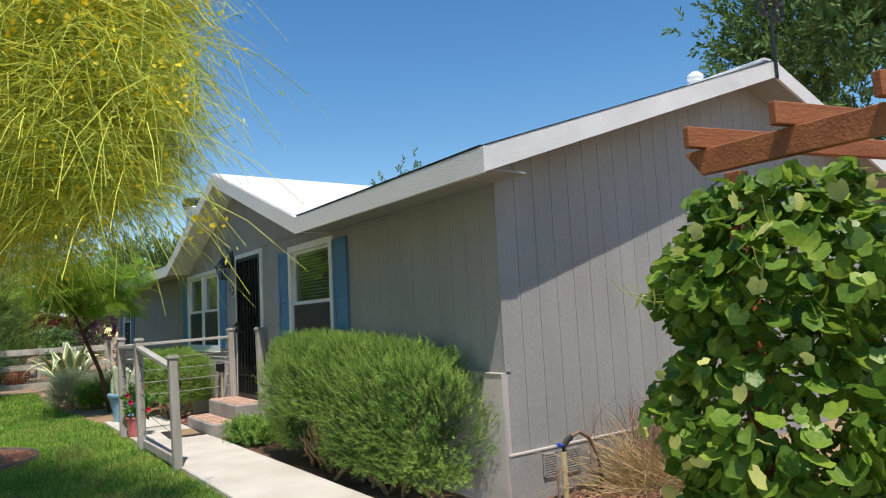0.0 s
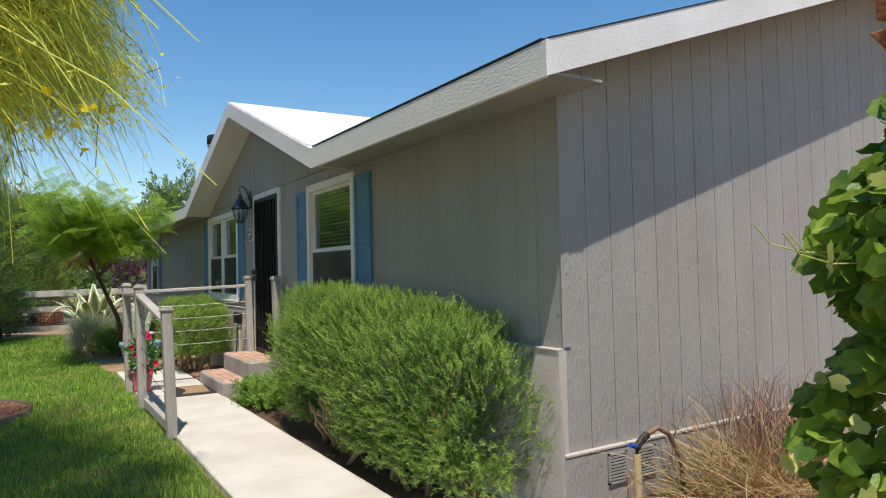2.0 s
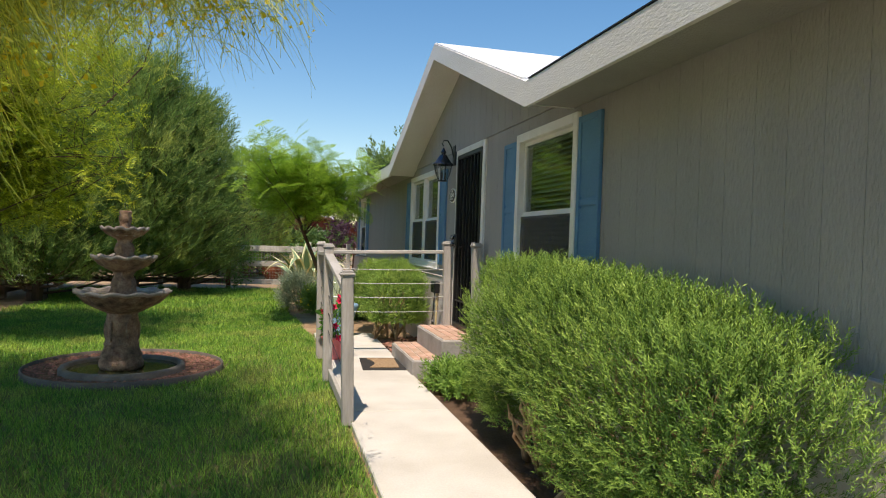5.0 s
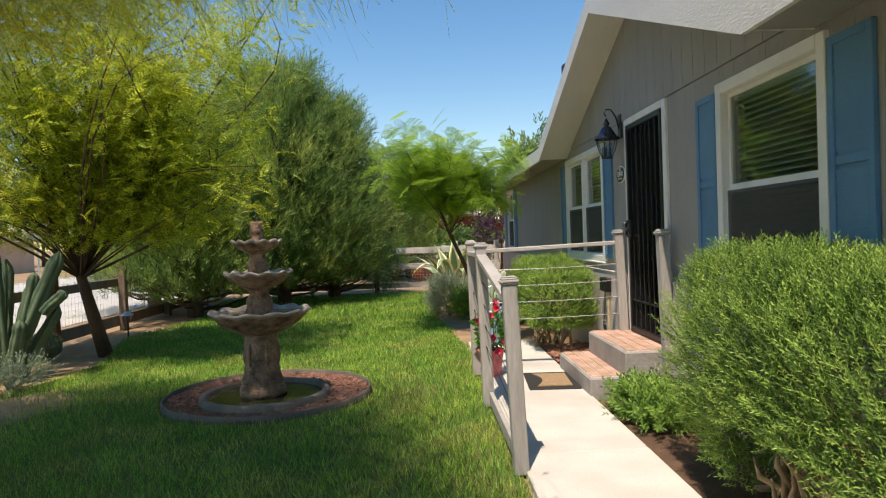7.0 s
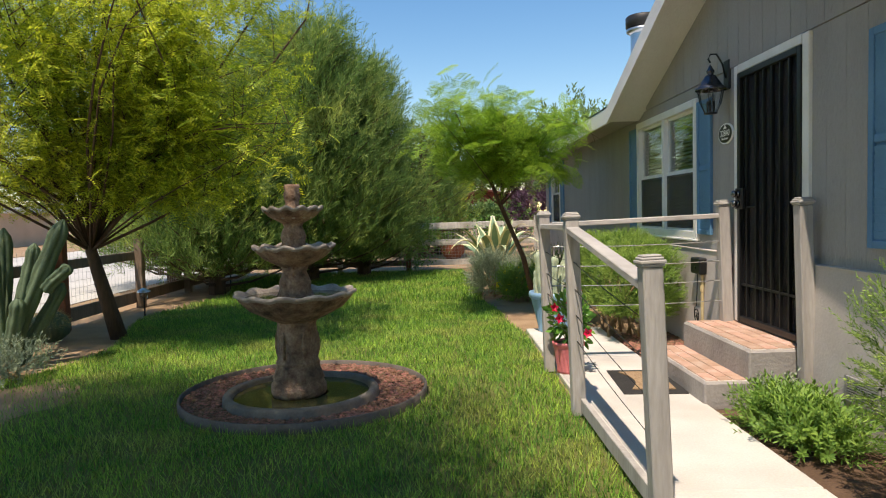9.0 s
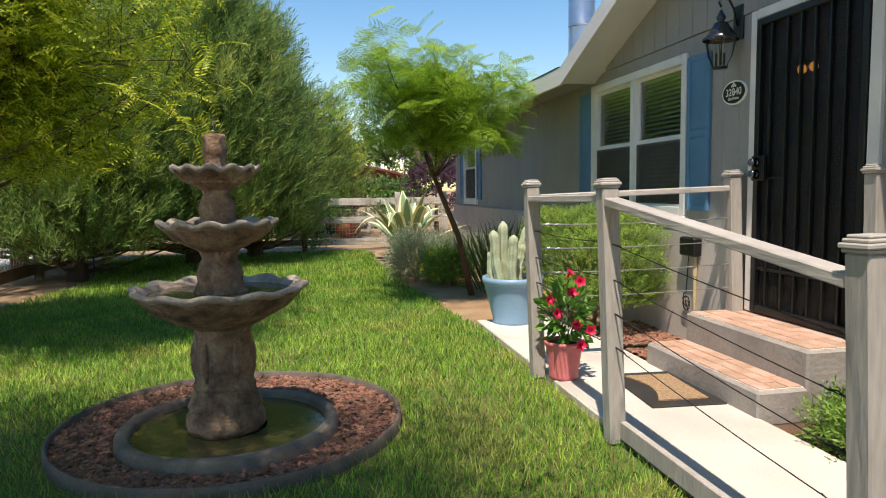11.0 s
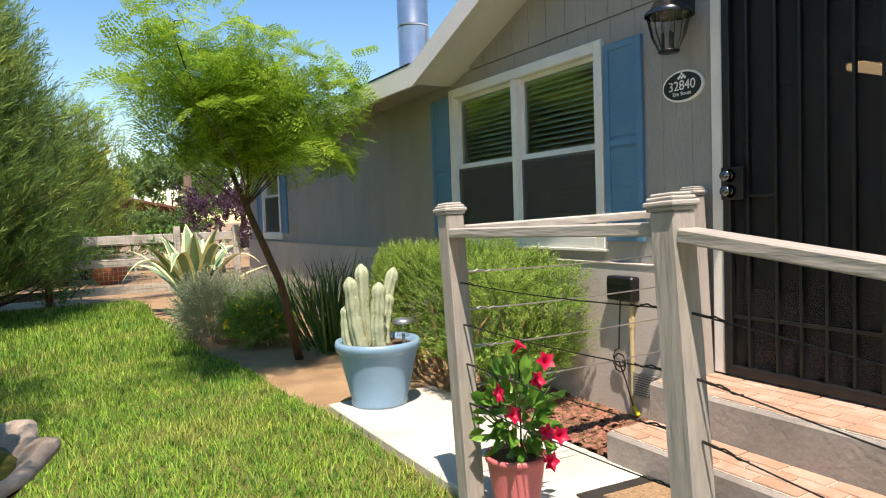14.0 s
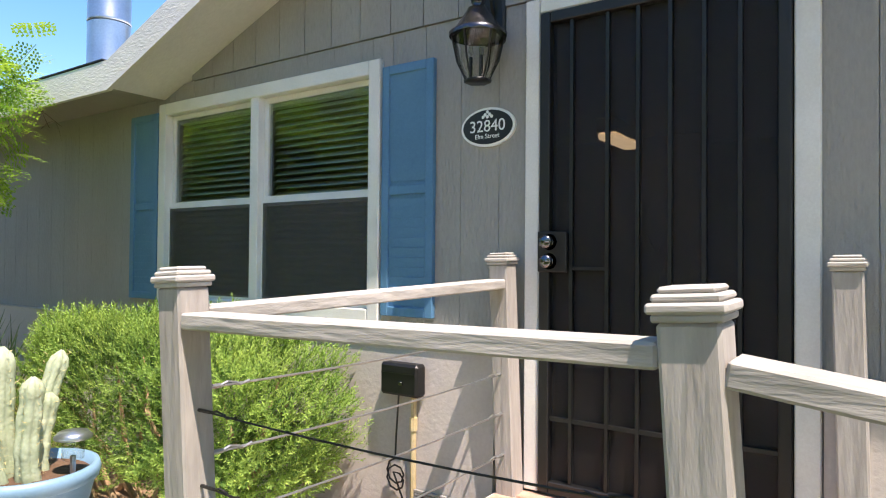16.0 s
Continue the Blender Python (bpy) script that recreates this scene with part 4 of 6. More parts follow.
# ---- steps ----
steps = thing("entry_steps", "grey painted concrete steps with clay paver treads", "steps", at=(0, 0, 0))
part("lower_step", box((2.975, 8.37, -0.05), (3.29, 9.60, 0.145), 0.012), STEPGREY, steps)
part("upper_step", box((3.28, 8.374, -0.05), (3.695, 9.596, 0.352), 0.012), STEPGREY, steps)
for x0, x1, z in ((2.995, 3.275, 0.145), (3.30, 3.69, 0.352)):
    part("mortar_bed", box((x0, 8.39, z - 0.01), (x1, 9.58, z + 0.006)), MORTAR, steps)
    rows = 3 if x1 - x0 < 0.3 else 4
    d = (x1 - x0) / rows
    for i in range(rows):
        L = 0.2
        y = 8.395 - (L / 2 if i % 2 else 0)
        while y < 9.57:
            a, b = max(y, 8.395), min(y + L, 9.575)
            if b - a > 0.04:
                dz = rng.uniform(0, 0.003)
                part("paver", box((x0 + i * d + 0.005, a + 0.005, z + 0.004), (x0 + (i + 1) * d - 0.005, b - 0.005, z + 0.012 + dz), 0.003), BRICK, steps)
            y += L


# ---- railing ----
def post(base, top, label="weathered grey painted railing post with a moulded cap", w=0.088):
    base, top = Vector(base), Vector(top)
    p = thing("railing_post", label, "post", "railing posts", base)
    top = top - base
    up = top.normalized()
    body = part("shaft", beam((0, 0, -0.03), top - up * 0.05, w, w, 0.006, up=(0, 1, 0)), RAILWOOD, p)
    m = pose(0, 0, 0)
    q = Vector((0, 0, 1)).rotation_difference(up).to_matrix().to_4x4()
    bm = bmesh.new()
    add_box(bm, (-w * 0.56, -w * 0.56, -0.05), (w * 0.56, w * 0.56, -0.038), 0.003)
    add_box(bm, (-w * 0.63, -w * 0.63, -0.038), (w * 0.63, w * 0.63, -0.022), 0.004)
    add_box(bm, (-w * 0.55, -w * 0.55, -0.022), (w * 0.55, w * 0.55, -0.010), 0.004)
    add_box(bm, (-w * 0.46, -w * 0.46, -0.010), (w * 0.46, w * 0.46, 0.0), 0.004)
    bm.transform(Matrix.Translation(top) @ q)
    part("cap", bm, RAILTOP, p)
    return p


P1, P2, P3, P4, P5 = ((2.145, 6.74, 0), (2.11, 6.77, 1.135)), ((2.115, 8.31, 0), (2.095, 8.39, 1.315)), ((2.125, 9.53, 0), (2.105, 9.61, 1.325)), ((3.62, 9.52, 0.36), (3.60, 9.555, 1.38)), ((3.615, 8.26, 0), (3.59, 8.29, 1.375))
for a, b in (P1, P2, P3, P4, P5):
    post(a, b)


def rail(a, b, w=0.085, h=0.04, label="weathered grey handrail between posts"):
    return tagged(part("handrail", beam(a, b, w, h, 0.005), RAILTOP), label, "handrail", "handrails")


def on_post(p, z):
    a, b = Vector(p[0]), Vector(p[1])
    return a + (b - a) * ((z - a.z) / (b.z - a.z))


def off(a, b, d=0.045):
    a, b = Vector(a), Vector(b)
    n = (b - a).normalized()
    return a + n * d, b - n * d


rail(*off(on_post(P3, 1.195), on_post(P2, 1.215)))
rail(*off(on_post(P2, 1.205), on_post(P1, 0.995)))
rail(*off(on_post(P3, 1.205), on_post(P4, 1.25)))
tagged(part("kick_board", beam((2.14, 6.80, 0.05), (2.135, 8.26, 0.05), 0.035, 0.09, 0.004), RAILWOOD), "low grey board along the walk's edge", "board")


def cable(a, b, mat, label, r, fittings):
    c = thing("railing_cable", label, "cable", "railing cables")
    a, b = Vector(a), Vector(b)
    n = (b - a).normalized()
    sag = [a + (b - a) * t + Vector((0, 0, -0.012 * math.sin(math.pi * t))) for t in np.linspace(0, 1, 7)]
    part("wire", rod(sag, r, 6), mat, c)
    for e, d in ((a, n), (b, -n)):
        part("screw_eye", rod([e, e + d * 0.05], r * 1.8, 6), fittings, c)
        for k, off_ in ((0.07, 0.006), (0.11, -0.006)):
            part("wire_clip", rod([e + d * (k - 0.02), e + d * k + Vector((0, 0, off_)), e + d * (k + 0.03)], r * 1.15, 5), fittings, c)


for z in (0.99, 0.81, 0.64, 0.47):
    a, b = off(on_post(P2, z), on_post(P1, z - 0.16))
    cable(a, b, CABLE, "taut dark cable between railing posts", 0.0024, CABLE)
    a, b = off(on_post(P3, z - 0.01), on_post(P2, z))
    cable(a, b, CABLE, "taut dark cable between railing posts", 0.0024, CABLE)
for z in (1.02, 0.855, 0.69, 0.52):
    a, b = off(on_post(P3, z), on_post(P4, z + 0.015))
    cable(a, b, WIRE, "galvanised wire with turnbuckles between posts", 0.0035, WIRE)

mat_thing = thing("doormat", "brown coir doormat with a black rubber border", "doormat", at=(2.775, 9.0, 0.0), rz=-4)
part("rubber_border", box((-0.24, -0.36, 0), (0.22, 0.34, 0.010), 0.004), RUBBER, mat_thing)
bm = bmesh.new()
n = 20
outl = [(-0.16, -0.27), (0.15, -0.27), (0.15, 0.25), (-0.16, 0.25)] + [(-0.16 + 0.07 * math.sin(math.pi * t), 0.25 - 0.52 * t) for t in np.linspace(0.1, 0.9, 10)]
fa = bm.faces.new([bm.verts.new((x, y, 0.011)) for x, y in outl])
ext = bmesh.ops.extrude_face_region(bm, geom=[fa])
bmesh.ops.translate(bm, verts=[v for v in ext["geom"] if isinstance(v, bmesh.types.BMVert)], vec=(0, 0, 0.008))
bmesh.ops.recalc_face_normals(bm, faces=bm.faces)
part("coir_centre", bm, COIR, mat_thing)


# ---- fountain ----
def scallop(lobes, depth, lift, first):
    def wave(a, i):
        w = math.cos(lobes * a)
        k = 1.0 if i >= first else 0.35 * i / max(first, 1)
        return 1 + depth * k * w, lift * (k if i >= first else 0) * w
    return wave


fountain = thing("fountain", "three-tiered stone garden fountain with scalloped bowls", "fountain", at=(0.145, 8.86, 0.0))


def bowl(z, r, depth, foot, name):
    prof = [(foot, z - depth), (r * 0.5, z - depth * 0.82), (r * 0.78, z - depth * 0.5), (r * 0.93, z - depth * 0.18)]
    part(name, lathe(prof + [(r * 0.97, z - depth * 0.08)], 72, scallop(12, 0.03, 0.0, 2)), STONE, fountain, smooth=True)
    rim = [(r * 0.965, z - depth * 0.10), (r * 1.03, z - depth * 0.02), (r * 1.03, z + 0.012), (r * 0.98, z + 0.018), (r * 0.90, z + 0.0), (r * 0.86, z - 0.02), (r * 0.7, z - 0.06)]
    part(name + "_rim", lathe(rim, 96, scallop(12, 0.035, 0.010, 0)), RIMSTONE, fountain, smooth=True)
    part(name + "_water", lathe([(r * 0.87, z - 0.018), (0.05, z - 0.016)], 48), WATER, fountain, smooth=True)


flute = lambda n, d: (lambda a, i: (1 + d * math.cos(n * a), 0.0))
part("pedestal_base", lathe([(0.12, 0.02), (0.19, 0.02), (0.205, 0.05), (0.20, 0.10), (0.18, 0.125), (0.19, 0.15), (0.172, 0.19), (0.16, 0.22), (0.155, 0.25)], 48, flute(10, 0.02)), STONE, fountain, smooth=True)
part("pedestal", lathe([(0.15, 0.245), (0.16, 0.26), (0.15, 0.275), (0.146, 0.29), (0.148, 0.36), (0.146, 0.44), (0.143, 0.50), (0.138, 0.55), (0.15, 0.575)], 64, flute(8, 0.03)), STONE, fountain, smooth=True)
for k in range(6):
    a = 2 * math.pi * k / 6
    pts = [(0.142 * math.cos(a) + 0.01 * math.cos(a) * math.sin(3.1 * t), 0.142 * math.sin(a) + 0.01 * math.sin(a) * math.sin(3.1 * t), 0.30 + 0.2 * t) for t in np.linspace(0, 1, 6)]
    part("carved_leaf", rod(pts, [0.010, 0.015, 0.016, 0.016, 0.014, 0.006], 8), STONE, fountain, smooth=True)
bowl(0.77, 0.425, 0.21, 0.13, "large_bowl")
part("middle_stem", lathe([(0.145, 0.735), (0.125, 0.77), (0.11, 0.81), (0.115, 0.85), (0.098, 0.90), (0.083, 0.93), (0.10, 0.97)], 48, flute(8, 0.04)), STONE, fountain, smooth=True)
bowl(1.11, 0.29, 0.145, 0.09, "middle_bowl")
part("upper_stem", lathe([(0.10, 1.085), (0.09, 1.12), (0.082, 1.15), (0.092, 1.185), (0.077, 1.235), (0.063, 1.26), (0.078, 1.295)], 40, flute(8, 0.04)), STONE, fountain, smooth=True)
bowl(1.388, 0.213, 0.105, 0.07, "small_bowl")
part("finial", lathe([(0.08, 1.365), (0.07, 1.40), (0.045, 1.43), (0.055, 1.465), (0.06, 1.50), (0.05, 1.525), (0.058, 1.555), (0.05, 1.57), (0.03, 1.558), (0.001, 1.55)], 32, flute(6, 0.05)), STONE, fountain, smooth=True)
JET = glass_material("clear_water", (0.93, 0.95, 0.96, 1), 0.05)
part("water_jet", rod([(0, 0, 1.55), (0.003, 0, 1.61), (0.0, 0.004, 1.65), (0, 0, 1.67)], [0.008, 0.014, 0.010, 0.003], 8), JET, fountain, smooth=True)
drops = []
for k, (r, z0, z1) in enumerate(((0.30, 1.09, 0.79), (0.295, 1.09, 0.81), (0.285, 1.09, 0.79), (0.22, 1.37, 1.13))):
    a = -0.35 + 0.14 * k
    c = np.array([r * math.cos(a), r * math.sin(a), 0])
    n = 16
    P = c + np.stack([rng.normal(0, 0.006, n), rng.normal(0, 0.006, n), np.sort(rng.uniform(z1, z0, n))], 1)
    drop = (np.array([(0, 0, 0.012), (0.004, 0, 0), (0, 0.004, 0), (-0.004, 0, 0), (0, -0.004, 0), (0, 0, -0.006)]), np.array([(0, 1, 2, 2), (0, 2, 3, 3), (0, 3, 4, 4), (0, 4, 1, 1)]))
    for p in P:
        drops.append((drop[0] * rng.uniform(0.6, 1.6) + p, drop[1]))
tagged(part("falling_water", clean(merge(drops)), JET, fountain), kind="stuff")

basin = thing("fountain_basin", "round concrete pond basin with murky water", "pond", at=(0.165, 8.87, 0.0))
part("basin_wall", lathe([(0.575, -0.04), (0.568, 0.04), (0.555, 0.055), (0.515, 0.055), (0.50, 0.04), (0.495, -0.03)], 64), BASIN, basin, smooth=True)
part("water", lathe([(0.498, 0.018), (0.19, 0.018)], 64), WATER, basin)
tagged(part("edging_ring", lathe([(0.925, -0.04), (0.925, 0.03), (0.913, 0.035), (0.905, 0.03), (0.905, -0.04)], 72, centre=(0.17, 9.0, 0)), EDGING, smooth=True), "dark plastic edging ring round the fountain bed", "edging")
sheet("fountain_bed", [(0.17 + 0.906 * math.cos(a), 9.0 + 0.906 * math.sin(a)) for a in np.linspace(0, 2 * math.pi, 49)[:-1]], -0.028, DARKSOIL, "soil bed under the fountain's red bark", "soil bed")


def chips(name, pts, label, size=0.022):
    n = len(pts)
    base = (np.array([(-1, -0.45, -0.12), (1, -0.5, -0.1), (0.8, 0.5, -0.12), (-0.9, 0.4, -0.1), (-0.8, -0.35, 0.18), (0.85, -0.4, 0.2), (0.7, 0.4, 0.16), (-0.75, 0.3, 0.2)]) * size, np.array([(4, 5, 6, 7), (0, 1, 5, 4), (1, 2, 6, 5), (2, 3, 7, 6), (3, 0, 4, 7)]))
    D = np.stack([rng.normal(size=n), rng.normal(size=n), rng.normal(0, 0.25, n)], 1)
    turn = frames(pts, D, rng.normal(0, 0.3, n), rng.uniform(0.35, 1.5, n))
    return tagged(part(name, scatter(base, turn), CHIPS), label, "bark chips", kind="stuff")


n = 17000
a, r = rng.uniform(0, 6.283, n), np.sqrt(rng.uniform(0.40 ** 2, 0.895 ** 2, n))
P = np.stack([0.17 + r * np.cos(a), 9.0 + r * np.sin(a), rng.uniform(-0.02, 0.005, n)], 1)
P = P[np.hypot(P[:, 0] - 0.165, P[:, 1] - 8.87) > 0.585]
chips("bark_mulch", P, "red bark chips round the fountain basin", 0.015)
n = 4000
chips("bark_mulch", np.stack([rng.uniform(3.03, 3.62, n), rng.uniform(9.63, 10.95, n), rng.uniform(-0.02, 0.01, n)], 1), "red bark chips beside the steps")
n = 12000
P = np.stack([rng.uniform(3.05, 5.6, n), rng.uniform(1.5, 3.26, n), rng.uniform(-0.05, -0.02, n)], 1)
P = P[(P[:, 1] < 2.75 + 0.3 * np.sin(P[:, 0] * 2)) | (rng.uniform(size=n) < 0.35)]
chips("bark_mulch", P, "red bark chips along the end wall", 0.028)


# ---- grass ----
def grass():
    V = np.array([(-0.0028, 0, 0), (0.0028, 0, 0), (0.0007, 0.034, 1.0), (-0.0007, 0.034, 1.0)])
    F = np.array([(0, 1, 2, 3)])
    chunks = []
    for n, (ya, yb), hgt, wide in ((110000, (3.5, 9.5), 0.045, 1.0), (80000, (9.5, 14), 0.042, 1.25), (40000, (14, 19.6), 0.06, 2.0), (24000, (-1, 3.5), 0.055, 1.6)):
        x, y = rng.uniform(-3.1, 2.2, n), rng.uniform(ya, yb, n)
        edge = np.array([lawn_edge(v) for v in y])
        left = np.array([lawn_left(v) for v in y])
        ok = (x < edge - 0.01 + rng.normal(0, 0.02, n)) & (x > left)
        ok &= (x - 0.17) ** 2 + (y - 9.0) ** 2 > 0.95 ** 2
        bare = np.sin(x * 2.3 + 1.1) * np.sin(y * 1.9) + np.sin(x * 5.1) * np.cos(y * 4.3) * 0.5
        dry = np.exp(-((x + 2.15) ** 2 + (y - 8.9) ** 2 / 1.8) / 0.4)
        ok &= rng.uniform(size=n) > np.clip(0.55 * (bare - 0.7), 0, 0.6) + 0.9 * dry
        x, y = x[ok], y[ok]
        m = len(x)
        P = np.stack([x, y, np.full(m, -0.036)], 1)
        a = rng.uniform(0, 6.283, m)
        c, s = np.cos(a), np.sin(a)
        lean = rng.uniform(0.3, 1.6, m)
        h = hgt * rng.uniform(0.6, 1.35, m)
        z0 = np.zeros(m)
        R = np.stack([np.stack([c * wide, s * wide, z0], 1), np.stack([-s * lean, c * lean, z0], 1), np.stack([z0, z0, h], 1)], 1)
        chunks.append(scatter((V, F), (P, R)))
    tagged(part("grass", merge(chunks), GRASS), "short green lawn grass with dry tips", "grass", kind="stuff")


grass()


# ---- shrubs ----
def bush(name, label, centre, radii, sprigs, stems, mats, seed, flat=0.0, category="shrub", lo=0.12, lean=0.0, lump=0.10, gap=None, boxy=0.8, grow_range=(0.7, 1.35)):
    """A dense rounded shrub: woody stems and many short leafy shoots in an uneven shell."""
    t = thing(name, label, category, at=(centre[0], centre[1], 0))
    R = np.array(radii)
    tips = unit(stems) * R * 0.8
    tips[:, 2] = np.abs(tips[:, 2]) * 0.7
    bases = np.stack([rng.normal(0, 0.25, stems) * R[0], rng.uniform(-0.7, 0.7, stems) * R[1], np.full(stems, -0.05)], 1)
    wood = []
    for b, e in zip(bases, tips):
        e = e + np.array([0, b[1] * 0.4, centre[2]])
        mid = (b + e) / 2 + rng.normal(0, 0.05, 3)
        wood.append(tube([b, mid, e], [0.02, 0.014, 0.004], 5))
    part("woody_stem", clean(merge(wood)), TWIG, t)
    for mat, share, base, shell, nm in mats:
        n = int(sprigs * share)
        D = unit(n)
        if boxy < 0.6:
            # a clipped hedge: even along its length, with flat flanks and blunt ends
            along, turn_ = rng.uniform(-1, 1, n), rng.uniform(0, 6.283, n)
            cx, cz = np.cos(turn_), np.sin(turn_)
            blunt = (1 - np.abs(along) ** 4) ** 0.25 / (np.abs(cx) ** 3 + np.abs(cz) ** 3) ** (1 / 3)
            shell_at = np.stack([cx * blunt, along, cz * blunt], 1)
            D = np.stack([cx, along ** 5, cz], 1)
            D /= np.linalg.norm(D, axis=1, keepdims=True)
        bumps = 1 + lump * np.sin(D[:, 0] * 5 + seed) * np.sin(D[:, 1] * 7 + seed * 2) + lump * 0.6 * np.sin(D[:, 1] * 15 + D[:, 2] * 11 + seed)
        rr = rng.uniform(shell[0], shell[1], n) * bumps
        S = shell_at if boxy < 0.6 else np.sign(D) * np.abs(D) ** boxy
        P = S * R * rr[:, None] + np.array([0, 0, centre[2]])
        P[:, 2] += lean * P[:, 1]
        ok = P[:, 2] > lo
        if gap:
            ok &= ~((P[:, 1] > gap[0]) & (P[:, 1] < gap[1]) & (P[:, 2] < gap[2]) & (P[:, 0] < 0.25))
        P, D = P[ok], D[ok]
        aim = D * 0.8 + np.array([0, 0, 0.75]) + rng.normal(0, 0.35, P.shape)
        turn = frames(P, aim, None, rng.uniform(*grow_range, len(P)))
        part(nm, scatter(base, turn), mat, t)
    return t


rosemary_shoot = sprig(12, 0.08, 0.027, 0.0062, 0.85, 0.05, 1)
short_shoot = sprig(14, 0.09, 0.026, 0.0055, 0.85, 0.05, 2)
front_bush = bush("rosemary_bush", "large clipped rosemary bush with bare woody stems below", (3.36, 5.18, 0.60), (0.37, 1.80, 0.60), 32000, 26,
     [(ROSEMARY, 0.7, rosemary_shoot, (0.62, 0.98), "foliage"), (ROSETIP, 0.3, rosemary_shoot, (0.9, 1.02), "young_foliage")], 3, lean=0.05, gap=(0.0, 0.8, 0.46), lump=0.06, boxy=0.5, grow_range=(0.5, 1.05))
old_stems = []
for k in range(16):
    b = np.array([-0.12 + 0.03 * rng.normal(), 0.42 + 0.13 * rng.normal(), -0.05])
    e = b + np.array([rng.uniform(-0.22, 0.12), rng.uniform(-0.3, 0.3), rng.uniform(0.3, 0.6)])
    old_stems.append(tube([b, b * 0.6 + e * 0.4 + rng.normal(0, 0.04, 3), b * 0.25 + e * 0.75 + rng.normal(0, 0.04, 3), e], [0.024, 0.019, 0.013, 0.005], 6))
part("old_wood", clean(merge(old_stems)), TWIG, front_bush, "pale bare twisted wood", True)
bush("rosemary_bush", "dense green rosemary bush by the window", (3.22, 11.42, 0.57), (0.40, 1.15, 0.46), 15000, 16,
     [(ROSEMARY, 0.45, rosemary_shoot, (0.6, 0.98), "foliage"), (ROSETIP, 0.55, rosemary_shoot, (0.85, 1.03), "young_foliage")], 8, lo=0.25, boxy=0.7, grow_range=(0.5, 1.05))
bush("low_herb", "low bright green herb at the walk's edge", (3.27, 7.72, 0.06), (0.22, 0.45, 0.12), 800, 5,
     [(FERN, 1.0, sprig(14, 0.12, 0.04, 0.012, 0.9, 0.1, 4), (0.3, 1.0), "foliage")], 5, lo=-0.02)
bush("lavender_bush", "grey-green lavender bush in the border", (2.05, 14.9, 0.26), (0.28, 0.4, 0.32), 1500, 8,
     [(LAVENDER, 1.0, sprig(12, 0.20, 0.04, 0.007, 0.5, 0.1, 6), (0.5, 1.0), "foliage")], 2, lo=0.02)
bush("lavender_bush", "pale flowering lavender behind the border", (2.8, 15.6, 0.2), (0.45, 0.9, 0.25), 1400, 8,
     [(LAVENDER, 1.0, sprig(12, 0.20, 0.04, 0.007, 0.5, 0.1, 7), (0.5, 1.0), "foliage")], 4, lo=0.02)
daisy = bush("yellow_daisy_bush", "low green bush dotted with yellow flowers", (2.45, 14.25, 0.18), (0.34, 0.34, 0.24), 900, 5,
             [(FERN, 1.0, sprig(12, 0.14, 0.04, 0.012, 0.8, 0.1, 8), (0.4, 1.0), "foliage")], 6, lo=0.0)
P = unit(60) * np.array([0.36, 0.36, 0.26]) + np.array([0, 0, 0.2])
petal = (np.array([(math.cos(a) * 0.022, math.sin(a) * 0.022, 0.004 * (k % 2)) for k, a in enumerate(np.linspace(0, 6.283, 9)[:-1])]), np.array([(0, 1, 2, 3), (4, 5, 6, 7), (0, 3, 4, 7)]))
part("flowers", scatter(petal, frames(P[P[:, 2] > 0.12], unit(int((P[:, 2] > 0.12).sum())))), BLOOM, daisy)

iris = thing("strap_leaf_clump", "dark upright strap-leaved clump in the border", "plant", at=(3.05, 13.55, 0))
blade = (np.array([(-0.012, 0, 0), (0.012, 0, 0), (0.012, 0.4, 0.02), (-0.012, 0.4, 0.02), (0.008, 0.75, 0.08), (-0.008, 0.75, 0.08), (0.001, 1.0, 0.22), (-0.001, 1.0, 0.22)]), np.array([(0, 1, 2, 3), (3, 2, 4, 5), (5, 4, 6, 7)]))
n = 260
P = np.stack([rng.normal(0, 0.14, n), rng.normal(0, 0.18, n), np.full(n, -0.05)], 1)
D = np.stack([P[:, 0] * 1.6 + rng.normal(0, 0.12, n), P[:, 1] * 1.6 + rng.normal(0, 0.12, n), np.ones(n)], 1)
part("strap_foliage", scatter(blade, frames(P, D, None, rng.uniform(0.6, 1.0, n))), BLADE, iris)

small_herb = bush("low_herb", "small grey-green weed beside the steps", (3.35, 8.1, 0.05), (0.14, 0.12, 0.12), 160, 3, [(LAVENDER, 1.0, sprig(12, 0.10, 0.03, 0.010, 0.9, 0.1, 9), (0.3, 1.0), "foliage")], 6, lo=-0.02)


# agave with arching striped leaves
agave = thing("agave", "large variegated agave with arching cream-edged leaves", "agave", at=(2.35, 17.5, 0))


